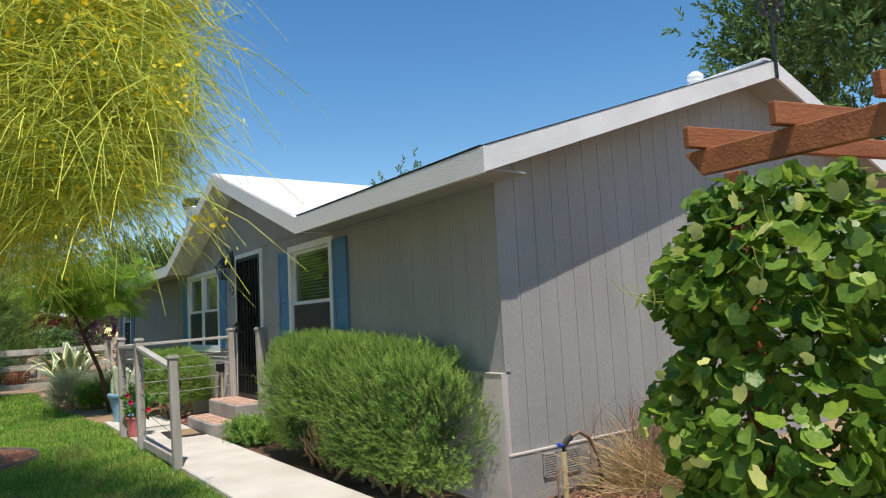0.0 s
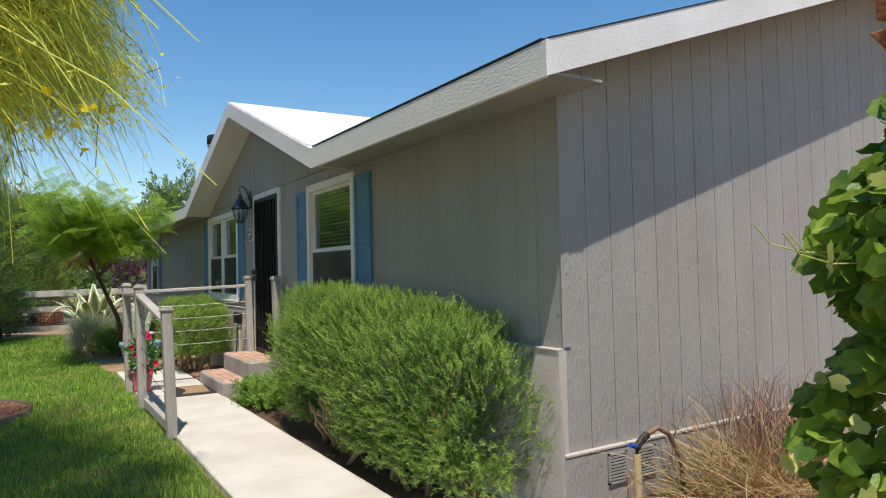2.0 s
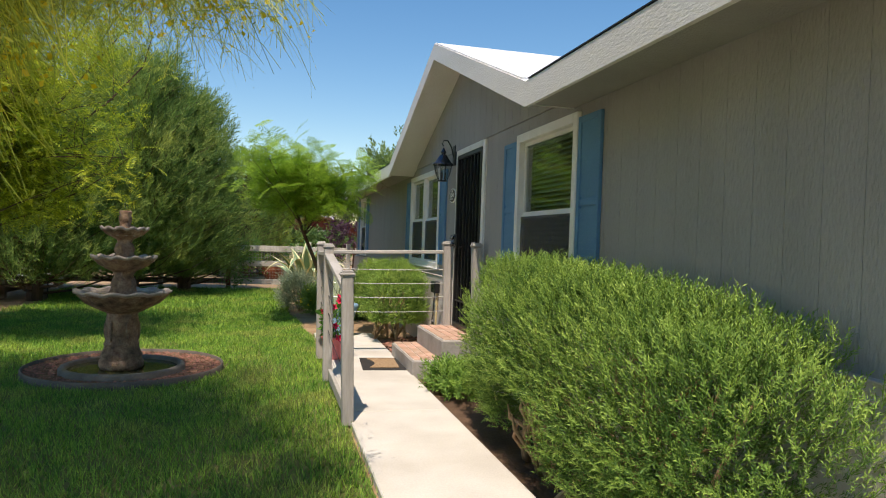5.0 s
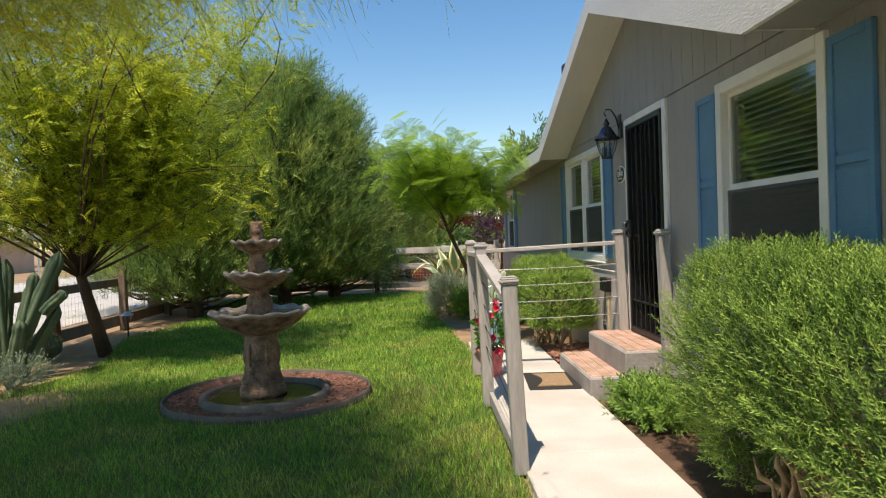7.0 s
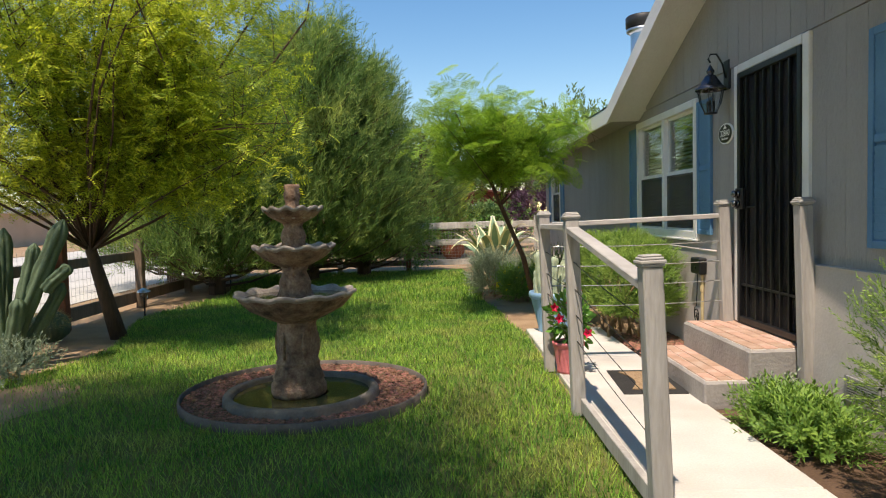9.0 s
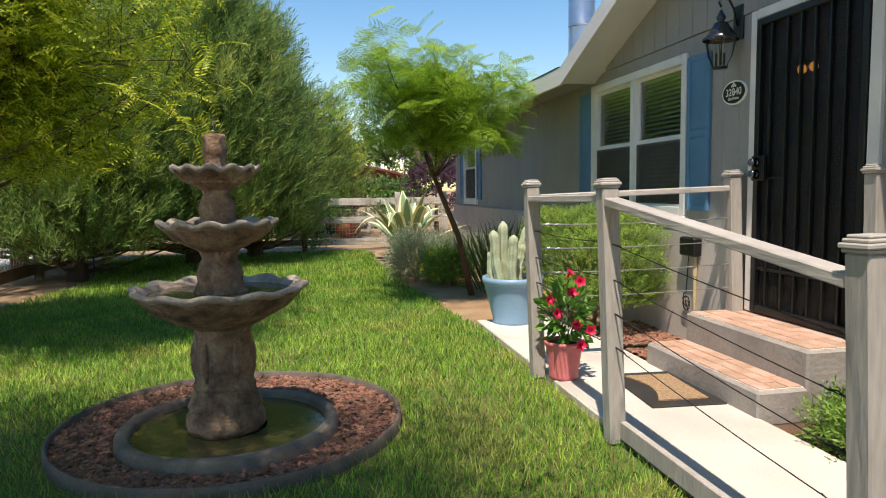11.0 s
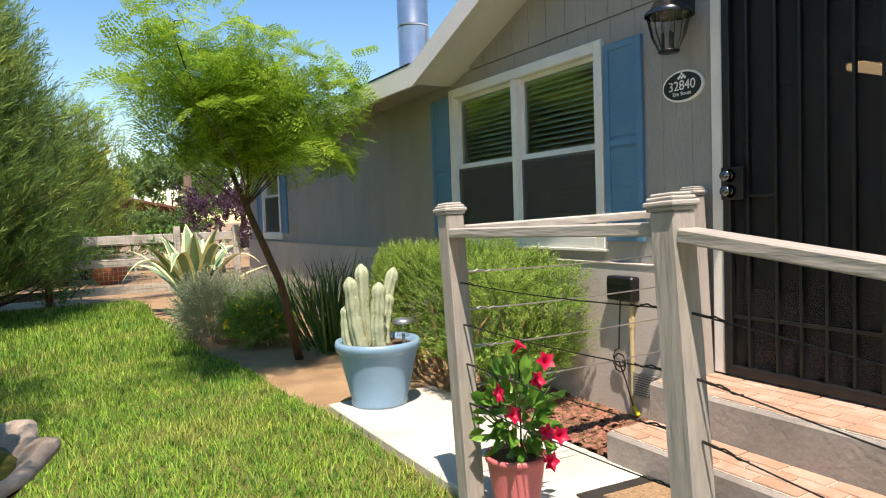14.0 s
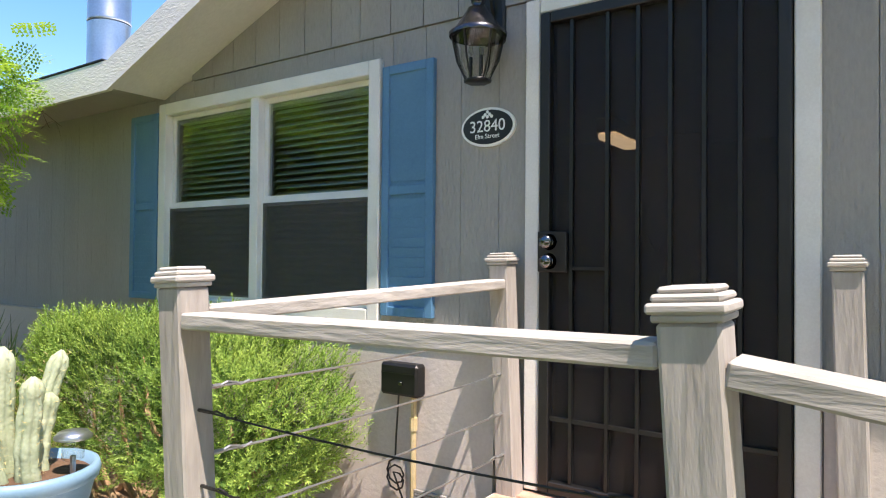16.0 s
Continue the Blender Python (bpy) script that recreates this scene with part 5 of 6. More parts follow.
def agave_leaf(az, reach, height, width, curl, twist):
    n = 12
    Vg, Fg, Ve, Fe = [], [], [], []
    for i in range(n + 1):
        t = i / n
        r = reach * (t ** 0.9)
        z = height * math.sin(min(t * curl, 2.6)) / math.sin(min(curl, 1.57)) if curl > 1.57 else height * math.sin(t * curl) / math.sin(curl)
        w = width * (0.75 + 0.5 * math.sin(math.pi * min(1, t * 1.1))) * (1 - t ** 3) + 0.003
        c, s = math.cos(az), math.sin(az)
        for k, q in enumerate((-1, -0.6, 0.6, 1)):
            lift = 0.35 * w * abs(q) * (1 - 0.4 * t)
            p = (c * r - s * q * w / 2, s * r + c * q * w / 2, z + lift)
            (Vg if k in (1, 2) else Ve).append(p)
            if k in (1, 2):
                Ve.append(p)
    for i in range(n):
        Fg.append((2 * i, 2 * i + 1, 2 * i + 3, 2 * i + 2))
        Fe.append((4 * i, 4 * i + 1, 4 * i + 5, 4 * i + 4))
        Fe.append((4 * i + 2, 4 * i + 3, 4 * i + 7, 4 * i + 6))
    g = part("leaf", (np.array(Vg), np.array(Fg)), AGAVE, agave, smooth=True)
    part("leaf_edge", (np.array(Ve), np.array(Fe)), AGAVEEDGE, g, "cream leaf margin", True)


for k in range(20):
    az = k * 2.4
    inner = k / 20
    agave_leaf(az, 1.2 - 0.75 * inner + rng.uniform(-0.1, 0.1), 0.6 + 0.7 * inner, 0.17 + 0.05 * inner, rng.uniform(1.7, 2.5) if k % 3 and k < 14 else 1.3, 0)


# ---- pots ----
def pot(name, label, at, r0, r1, h, rim, mat, soil):
    p = thing(name, label, "flower pot", at=at)
    part("body", lathe([(r0 * 0.6, 0.0), (r0, 0.0), (r0 * 1.03, 0.02), (r0, 0.035), (r1 * 0.95, h - rim)], 40), mat, p, smooth=True)
    part("rim", lathe([(r1 * 0.95, h - rim), (r1 * 1.0, h - rim * 0.9), (r1 * 1.03, h - rim * 0.4), (r1, h), (r1 * 0.93, h), (r1 * 0.90, h - rim), (r1 * 0.86, h - 0.09)], 40), mat, p, smooth=True)
    part("soil", lathe([(r1 * 0.88, soil), (0.001, soil + 0.01)], 24), DARKSOIL, p)
    return p


pot("blue_planter", "large blue plastic planter on the walk's end", (2.48, 11.27, 0), 0.19, 0.285, 0.44, 0.07, POTBLUE, 0.40)
pot("coral_flower_pot", "coral pink flower pot on the concrete walk", (2.255, 9.38, 0), 0.095, 0.13, 0.255, 0.03, POTPINK, 0.235)


def ribbed_column(base, top, r, ribs=5, sides=30, rings=16, wob=0.01):
    base, top = np.array(base, float), np.array(top, float)
    d = top - base
    L = np.linalg.norm(d)
    d /= L
    x = np.cross(d, [0.3, 1, 0.1])
    x /= np.linalg.norm(x)
    y = np.cross(d, x)
    V, F = [], []
    for i in range(rings + 1):
        t = i / rings
        rr = r * (1 if t < 0.85 else math.sqrt(max(0.0, 1 - ((t - 0.85) / 0.152) ** 2)))
        rr *= 1 + 0.06 * math.sin(t * 23)
        c = base + d * L * t + wob * (x * math.sin(t * 5) + y * math.cos(t * 4))
        for k in range(sides):
            a = 2 * math.pi * k / sides
            q = rr * (0.78 + 0.3 * abs(math.cos(ribs * a / 2)) ** 0.8)
            V.append(c + q * (x * math.cos(a) + y * math.sin(a)))
    for i in range(rings):
        for k in range(sides):
            k2 = (k + 1) % sides
            F.append((i * sides + k, i * sides + k2, (i + 1) * sides + k2, (i + 1) * sides + k))
    return np.array(V), np.array(F)


pale = thing("column_cactus", "pale ribbed column cactus growing in the blue planter", "cactus", at=(2.48, 11.27, 0.38))
for b, e, r in (((-0.12, -0.02, 0), (-0.20, 0.0, 0.50), 0.046), ((-0.05, 0.04, 0), (-0.09, 0.05, 0.58), 0.046), ((-0.02, -0.08, 0), (-0.03, -0.10, 0.46), 0.045), ((0.06, 0.02, 0), (0.10, 0.03, 0.36), 0.042), ((0.03, 0.06, 0.02), (0.17, 0.07, 0.54), 0.042), ((-0.17, 0.05, 0.0), (-0.2, 0.08, 0.3), 0.04)):
    part("column", ribbed_column(b, e, r, 5), CACTUSPALE, pale, smooth=True)
spots = []
for b, e in (((-0.12, -0.02, 0), (-0.20, 0.0, 0.50)), ((-0.05, 0.04, 0), (-0.09, 0.05, 0.58)), ((-0.02, -0.08, 0), (-0.03, -0.10, 0.46)), ((0.06, 0.02, 0), (0.10, 0.03, 0.36)), ((0.03, 0.06, 0.02), (0.17, 0.07, 0.54))):
    for k in range(70):
        a_, t_ = 2 * math.pi * (k % 5) / 5, (k // 5 + 0.5) / 14
        spots.append(np.array(b) + (np.array(e) - np.array(b)) * t_ + 0.048 * np.array([math.cos(a_), math.sin(a_), 0]))
spots = np.repeat(np.array(spots), 4, axis=0)
tagged(part("spine_cover", scatter((np.array([(-0.001, 0, 0), (0.001, 0, 0), (0.0002, 0.022, 0), (-0.0002, 0.022, 0)]), np.array([(0, 1, 2, 3)])), frames(spots, rng.normal(0, 1, spots.shape))), SPINE, pale), kind="stuff")
solar = thing("solar_light", "small grey solar path light in the blue planter", "garden light", at=(2.61, 11.13, 0.36))
part("stake", rod([(0, 0, 0), (0, 0, 0.12)], 0.012, 8), STEEL, solar)
part("lens", lathe([(0.03, 0.10), (0.045, 0.11), (0.045, 0.19), (0.04, 0.2)], 16), LAMPGLASS, solar, smooth=True)
part("cap", lathe([(0.075, 0.195), (0.078, 0.205), (0.06, 0.225), (0.001, 0.235)], 20), STEEL, solar, smooth=True)

flower = thing("mandevilla_plant", "glossy potted plant with hot pink trumpet flowers", "flowering plant", at=(2.255, 9.38, 0.23))
n = 210
D = unit(n)
P = D * np.array([0.17, 0.17, 0.22]) * rng.uniform(0.3, 1.0, (n, 1)) + np.array([0.02, 0, 0.2])
P[P[:, 2] < 0.02, 2] = 0.05
part("leaves", scatter((np.array([(0, 0, 0), (0.02, 0.025, 0.006), (0.018, 0.05, 0.0), (0, 0.075, -0.012), (-0.018, 0.05, 0.0), (-0.02, 0.025, 0.006)]), np.array([(0, 1, 2, 3), (0, 3, 4, 5)])), frames(P, D + np.array([0, 0, 0.2]), None, rng.uniform(0.6, 1.2, n))), GLOSSLEAF, flower)
for k in range(9):
    tip = D[k] * np.array([0.15, 0.15, 0.2]) + np.array([0.02, 0, 0.22])
    part("stem", rod([(0, 0, 0), tuple(tip * 0.6 + np.array([0, 0, 0.03])), tuple(tip)], 0.004, 5), FERN, flower)
part("trellis", rod([(0.03, 0.0, 0), (0.03, 0.0, 0.42)], 0.004, 5), CABLE, flower)
trumpet = lathe([(0.006, 0), (0.009, 0.03), (0.02, 0.045), (0.036, 0.05)], 10, lambda a, i: (1 + (0.25 * math.cos(5 * a) if i == 3 else 0), 0))
for x, y, z, rx, ry in ((-0.02, -0.14, 0.36, 70, 20), (0.06, -0.12, 0.42, 60, -30), (0.0, -0.17, 0.16, 80, 0), (0.14, -0.1, 0.10, 70, -40), (0.04, 0.05, 0.44, 20, 30), (-0.1, -0.08, 0.22, 70, 40), (0.05, -0.13, 0.02, 80, 10), (-0.14, -0.02, 0.3, 60, 60)):
    f = part("blossom", trumpet, PINKFLOWER, flower, "hot pink trumpet flower", True)
    f.matrix_local = pose(x, y, z, rx, ry, 0)

# cactus by the fence
big = thing("column_cactus", "tall grey-green column cactus with many arms", "cactus", at=(-3.0, 10.3, -0.05))
for b, e, r in (((0, 0, 0), (-0.1, 0, 1.55), 0.075), ((0.1, 0, 0.2), (0.62, 0.05, 1.42), 0.08), ((-0.15, 0.1, 0), (-0.35, 0.1, 1.2), 0.07), ((0.05, 0.15, 0.3), (0.2, 0.2, 1.05), 0.065), ((-0.3, -0.1, 0), (-0.6, -0.1, 0.95), 0.07),
                ((0.45, 0.03, 0.75), (0.68, 0.0, 0.98), 0.06), ((0.15, -0.1, 0.1), (0.3, -0.2, 0.7), 0.065), ((-0.1, 0.2, 0), (-0.12, 0.3, 1.35), 0.07), ((-0.5, 0.1, 0), (-0.85, 0.1, 0.75), 0.07), ((0, -0.2, 0), (-0.2, -0.3, 0.6), 0.065),
                ((0.2, 0.0, 0.45), (0.36, 0.0, 1.2), 0.06), ((-0.05, -0.1, 0.3), (-0.25, -0.15, 1.05), 0.06), ((0.1, 0.1, 0.0), (0.5, 0.2, 0.8), 0.065)):
    part("column", ribbed_column(b, e, r, 6, 36), CACTUS, big, smooth=True)
barrel = thing("barrel_cactus", "round golden-spined barrel cactus on bare soil", "cactus", at=(-3.38, 11.75, -0.05))
part("body", lathe([(0.10, 0.0), (0.19, 0.08), (0.21, 0.18), (0.17, 0.28), (0.08, 0.34), (0.001, 0.345)], 72, lambda a, i: (1 + 0.06 * math.cos(18 * a), 0)), CACTUS, barrel, smooth=True)
n = 700
D = unit(n)
D[:, 2] = np.abs(D[:, 2])
part("spines", scatter((np.array([(-0.0015, 0, 0), (0.0015, 0, 0), (0.0002, 0.06, 0), (-0.0002, 0.06, 0)]), np.array([(0, 1, 2, 3)])), frames(D * np.array([0.2, 0.2, 0.19]) + np.array([0, 0, 0.16]), D + rng.normal(0, 0.4, (n, 3)))), SPINE, barrel)
bush("low_herb", "scrubby weeds at the cactus foot", (-2.55, 9.7, 0.08), (0.3, 0.35, 0.16), 220, 4, [(LAVENDER, 1.0, sprig(12, 0.14, 0.04, 0.010, 0.8, 0.1, 19), (0.3, 1.0), "foliage")], 3, lo=-0.03)
for x, y in ((-3.0, 13.4), (-2.9, 17.0)):
    pl = thing("path_light", "small dark solar path light on a stake", "garden light", "path lights", (x, y, -0.05))
    part("stake", rod([(0, 0, 0), (0, 0, 0.3)], 0.012, 6), BLACK, pl)
    part("lens", lathe([(0.03, 0.28), (0.05, 0.29), (0.055, 0.37)], 12), LAMPGLASS, pl)
    part("cap", lathe([(0.09, 0.37), (0.09, 0.385), (0.03, 0.43), (0.001, 0.435)], 16), STEEL, pl)

# dry ornamental grass by the end wall
dry = thing("dry_grass_clump", "tangled dry straw grass clump against the wall", "grass clump", at=(5.0, 2.92, -0.05))
straw = (np.array([(-0.003, 0, 0), (0.003, 0, 0), (0.003, 0.3, 0.03), (-0.003, 0.3, 0.03), (0.002, 0.5, 0.12), (-0.002, 0.5, 0.12), (0.0005, 0.62, 0.28), (-0.0005, 0.62, 0.28)]), np.array([(0, 1, 2, 3), (3, 2, 4, 5), (5, 4, 6, 7)]))
n = 1500
P = np.stack([rng.normal(0, 0.28, n), rng.normal(0, 0.16, n), np.abs(rng.normal(0, 0.08, n))], 1)
D = np.stack([P[:, 0] * 2 + rng.normal(0, 0.6, n), P[:, 1] * 2 + rng.normal(0, 0.6, n), np.abs(rng.normal(0.5, 0.4, n))], 1)
part("straw", scatter(straw, frames(P, D, None, rng.uniform(0.5, 1.1, n))), STRAW, dry)
n = 320
P = np.stack([rng.normal(0.15, 0.26, n), rng.normal(0.05, 0.1, n), np.full(n, 0.25)], 1)
D = np.stack([rng.normal(0, 0.4, n), rng.normal(0, 0.3, n), np.ones(n)], 1)
part("plume", scatter(straw, frames(P, D, None, rng.uniform(0.5, 0.85, n))), PLUME, dry)


# ---- trees ----
def grow(base, trunk, tips_per_limb, spread, seed, r0, twig=0.9):
    """Trunk along given points, limbs to random tips, and twigs; returns wood chunks and twig ends."""
    r = np.random.default_rng(seed)
    wood, ends = [], []
    n = len(trunk)
    wood.append(tube(trunk, [r0 * (1 - 0.5 * i / (n - 1)) for i in range(n)], 8))
    for centre, rad, limbs in spread:
        centre, rad = np.array(centre), np.array(rad)
        for k in range(limbs):
            d = r.normal(size=3)
            d /= np.linalg.norm(d)
            tip = centre + d * rad * r.uniform(0.5, 0.95)
            start = np.array(trunk[-1]) if r.uniform() < 0.6 else np.array(trunk[-2])
            wood += branches(start, [tip], r0 * r.uniform(0.14, 0.28), 0.35, 5, int(r.integers(1e6)))
            for j in range(tips_per_limb):
                t = r.uniform(0.4, 1.0)
                a = start + (tip - start) * t
                d2 = r.normal(size=3) + np.array([0, 0, 0.2])
                e = a + d2 / np.linalg.norm(d2) * r.uniform(0.3, twig)
                wood += branches(a, [e], r0 * 0.05, 0.3, 4, int(r.integers(1e6)))
                ends.append(e)
                ends.append((a + e) / 2)
    return wood, np.array(ends)


def clump_tree(name, label, trunk, spread, seed, r0, base, mat, per_end, jitter, drop, mats_extra=(), tips=5, scale=(0.7, 1.2), lo=0.6, twig=0.9, level=1.0, category="tree"):
    t = thing(name, label, category, at=trunk[0])
    off_ = np.array(trunk[0])
    wood, ends = grow(trunk[0], trunk, tips, spread, seed, r0, twig)
    V, F = merge(wood)
    part("trunk", clean((V - off_, F)), BARK, t, smooth=True)
    P = np.repeat(ends, per_end, axis=0) + rng.normal(0, jitter, (len(ends) * per_end, 3))
    P = P[(P[:, 2] > lo) & (P[:, 0] < 3.25)]
    aim = rng.normal(0, 1, P.shape) * np.array([1, 1, level]) + np.array([0, 0, drop])
    part("crown", scatter(base, frames(P - off_, aim, rng.normal(0, level * 0.9, len(P)), rng.uniform(*scale, len(P)))), mat, t)
    for m, share, b, nm in mats_extra:
        pick = rng.uniform(size=len(P)) < share
        Q = P[pick] + rng.normal(0, 0.08, (pick.sum(), 3))
        part(nm, scatter(b, frames(Q - off_, rng.normal(0, 1, Q.shape), None, rng.uniform(0.7, 1.3, len(Q)))), m, t)
    return t


# fresh green feather-leaved tree leaning over the border
clump_tree("feather_leaf_tree", "slender leaning tree with fresh green feathery leaves", [(2.55, 13.25, -0.05), (2.36, 13.1, 0.7), (2.06, 13.0, 1.4), (1.9, 12.95, 1.8)],
           [((1.4, 12.6, 2.62), (1.15, 1.0, 0.33), 11), ((2.5, 12.9, 2.42), (1.2, 1.0, 0.40), 10), ((2.1, 12.9, 1.95), (0.6, 0.6, 0.3), 4)], 11, 0.042,
           pinnate(5, 0.25, 0.10, 0.027, 0.35), MIMOSA, 4, 0.09, 0.05, tips=7, lo=1.75, twig=0.55, level=0.6)

# yellow-green tree by the fence
clump_tree("mesquite_tree", "forked dark-barked tree with yellow-green feathery foliage", [(-2.60, 11.8, -0.05), (-2.72, 11.75, 0.5), (-2.85, 11.75, 1.0), (-2.8, 11.8, 1.35)],
           [((-2.6, 11.6, 3.0), (2.6, 1.7, 1.0), 24), ((-0.7, 11.2, 2.45), (1.5, 1.0, 0.5), 15), ((-2.2, 11.8, 4.4), (2.9, 1.6, 0.9), 24), ((-2.0, 10.2, 4.1), (2.3, 1.3, 0.8), 20), ((-4.4, 11.2, 2.7), (1.6, 1.4, 0.8), 10)], 21, 0.10,
           frond(7, 0.20, 0.055, 0.017, 0.35), MESQUITE, 15, 0.17, -0.15, tips=6, lo=1.45, twig=0.8, level=0.5)


# drooping thread-leaved tree with yellow blossom
def thread_tree():
    trunk = [(-1.9, 5.0, -0.05), (-1.8, 4.9, 1.0), (-1.6, 4.7, 2.2), (-1.4, 4.5, 3.0)]
    t = thing("palo_verde_tree", "drooping thread-leaved tree full of yellow blossom", "tree", at=trunk[0])
    o = np.array(trunk[0])
    wood, ends = grow(trunk[0], trunk, 7, [((-0.6, 4.3, 4.0), (1.7, 1.5, 0.7), 14), ((-2.0, 5.0, 4.2), (1.6, 1.6, 0.7), 12), ((0.2, 4.9, 3.5), (1.0, 1.0, 0.3), 6),
                                           ((0.6, 3.0, 3.2), (1.0, 0.9, 0.8), 16), ((0.9, 3.3, 2.9), (0.4, 0.7, 0.5), 8), ((0.6, 3.3, 2.45), (0.5, 0.6, 0.35), 8)], 31, 0.075, 0.6)
    # clumps placed to fill the view; high unseen ones added to shade the lawn
    extra = []
    for c, rad, m in (((0.75, 3.4, 3.0), (0.75, 0.9, 0.75), 520), ((0.2, 3.0, 2.6), (0.7, 0.8, 0.5), 240), ((0.75, 3.45, 2.35), (0.45, 0.75, 0.4), 300), ((0.85, 2.75, 2.9), (0.45, 0.5, 0.5), 260), ((0.8, 2.6, 2.35), (0.35, 0.4, 0.45), 240), ((0.5, 3.85, 2.15), (0.5, 0.3, 0.45), 330), ((1.0, 3.5, 2.5), (0.3, 0.6, 0.4), 200), ((1.42, 4.8, 2.65), (0.2, 0.3, 0.2), 70), ((1.1, 4.5, 2.4), (0.2, 0.4, 0.25), 90), ((-0.7, 4.6, 3.9), (2.1, 1.8, 0.9), 700), ((-2.0, 5.2, 3.6), (1.6, 1.8, 0.8), 260), ((-0.9, 6.6, 4.1), (1.7, 1.5, 0.7), 600), ((-2.3, 6.4, 4.2), (1.6, 1.2, 0.7), 560), ((-0.4, 6.0, 3.5), (1.7, 1.3, 0.35), 230), ((0.3, 5.3, 3.3), (0.9, 0.9, 0.25), 160), ((-2.2, 7.6, 3.9), (1.4, 0.8, 0.5), 260), ((-1.1, 6.7, 2.95), (1.3, 0.7, 0.35), 300), ((0.1, 6.4, 3.05), (0.8, 0.6, 0.3), 130)):
        extra.append(np.array(c) + unit(m) * np.array(rad) * rng.uniform(0.2, 1.0, (m, 1)) ** 0.5)
    ends = np.concatenate([ends[rng.uniform(size=len(ends)) < 0.55]] + extra)
    V, F = merge(wood)
    part("trunk", clean((V - o, F)), BARK, t, smooth=True)
    P = np.repeat(ends, 11, axis=0) + rng.normal(0, 1, (len(ends) * 11, 3)) * np.array([0.15, 0.15, 0.07])
    seg = 5
    n = len(P)
    a = rng.uniform(0, 6.283, n)
    L = np.where(rng.uniform(size=n) < 0.6, rng.uniform(0.2, 0.45, n), rng.uniform(0.45, 0.85, n))
    tt = np.linspace(0, 1, seg)
    curl = rng.uniform(0.6, 1.4, n)
    X = P[:, None, 0] + (np.cos(a) * L * curl)[:, None] * tt ** 0.8
    Y = P[:, None, 1] + (np.sin(a) * L * curl)[:, None] * tt ** 0.8
    Z = P[:, None, 2] + L[:, None] * ((0.9 - 0.55 * curl[:, None]) * 0.5 * tt - (1.25 - 0.5 * curl[:, None]) * tt ** 2)
    # hand-set limits hold threads off the camera's path and out of its view
    cam_path_x = np.interp(Y, [-0.4, 0.8, 1.5, 3.6, 4.9, 6.1], [0.4, 1.25, 1.62, 1.42, 0.9, 0.63])
    near = np.abs(X - cam_path_x).min(1)
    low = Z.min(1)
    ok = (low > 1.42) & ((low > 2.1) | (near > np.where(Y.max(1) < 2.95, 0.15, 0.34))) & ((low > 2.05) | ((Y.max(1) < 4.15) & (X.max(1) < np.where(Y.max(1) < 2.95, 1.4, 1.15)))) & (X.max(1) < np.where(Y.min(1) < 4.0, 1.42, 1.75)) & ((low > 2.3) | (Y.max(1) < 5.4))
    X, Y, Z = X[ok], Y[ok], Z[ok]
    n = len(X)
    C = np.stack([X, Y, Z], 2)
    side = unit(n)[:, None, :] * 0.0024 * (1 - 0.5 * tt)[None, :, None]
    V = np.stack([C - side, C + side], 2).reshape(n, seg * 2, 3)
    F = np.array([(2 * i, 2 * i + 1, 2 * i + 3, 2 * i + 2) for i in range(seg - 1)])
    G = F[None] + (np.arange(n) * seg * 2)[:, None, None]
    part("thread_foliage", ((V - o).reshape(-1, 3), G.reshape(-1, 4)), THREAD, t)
    # tiny leaflets along the threads
    m = 30000
    k, j = rng.integers(0, n, m), rng.integers(1, seg, m)
    Q = C[k, j] + rng.normal(0, 0.014, (m, 3))
    part("leaflet_foliage", scatter(leaf_quad(0.03, 0.008), frames(Q - o, rng.normal(0, 1, Q.shape))), THREAD, t)
    # larger leaves added in the high crown to deepen its shade below
    high = np.flatnonzero((C[:, :, 2].min(1) > 3.2) & (C[:, 0, 1] > 4.2))
    k, j = rng.choice(high, 46000), rng.integers(1, seg, 46000)
    Q = C[k, j] + rng.normal(0, 0.03, (len(k), 3))
    part("crown_foliage", scatter(leaf_quad(0.075, 0.02), frames(Q - o, rng.normal(0, 1, Q.shape))), THREAD, t)
    k = rng.integers(0, n, 2600)
    centres = C[k, rng.integers(0, 4, len(k))]
    Q = np.repeat(centres, 17, axis=0) + rng.normal(0, 1, (len(k) * 17, 3)) * np.array([0.07, 0.07, 0.04])
    fl = (np.array([(0.011, 0, 0), (0, 0.011, 0.004), (-0.011, 0, 0), (0, -0.011, 0.004)]), np.array([(0, 1, 2, 3)]))
    part("blossom", scatter(fl, frames(Q - o, rng.normal(0, 1, Q.shape), None, rng.uniform(0.7, 1.4, len(Q)))), BLOOM, t)


thread_tree()


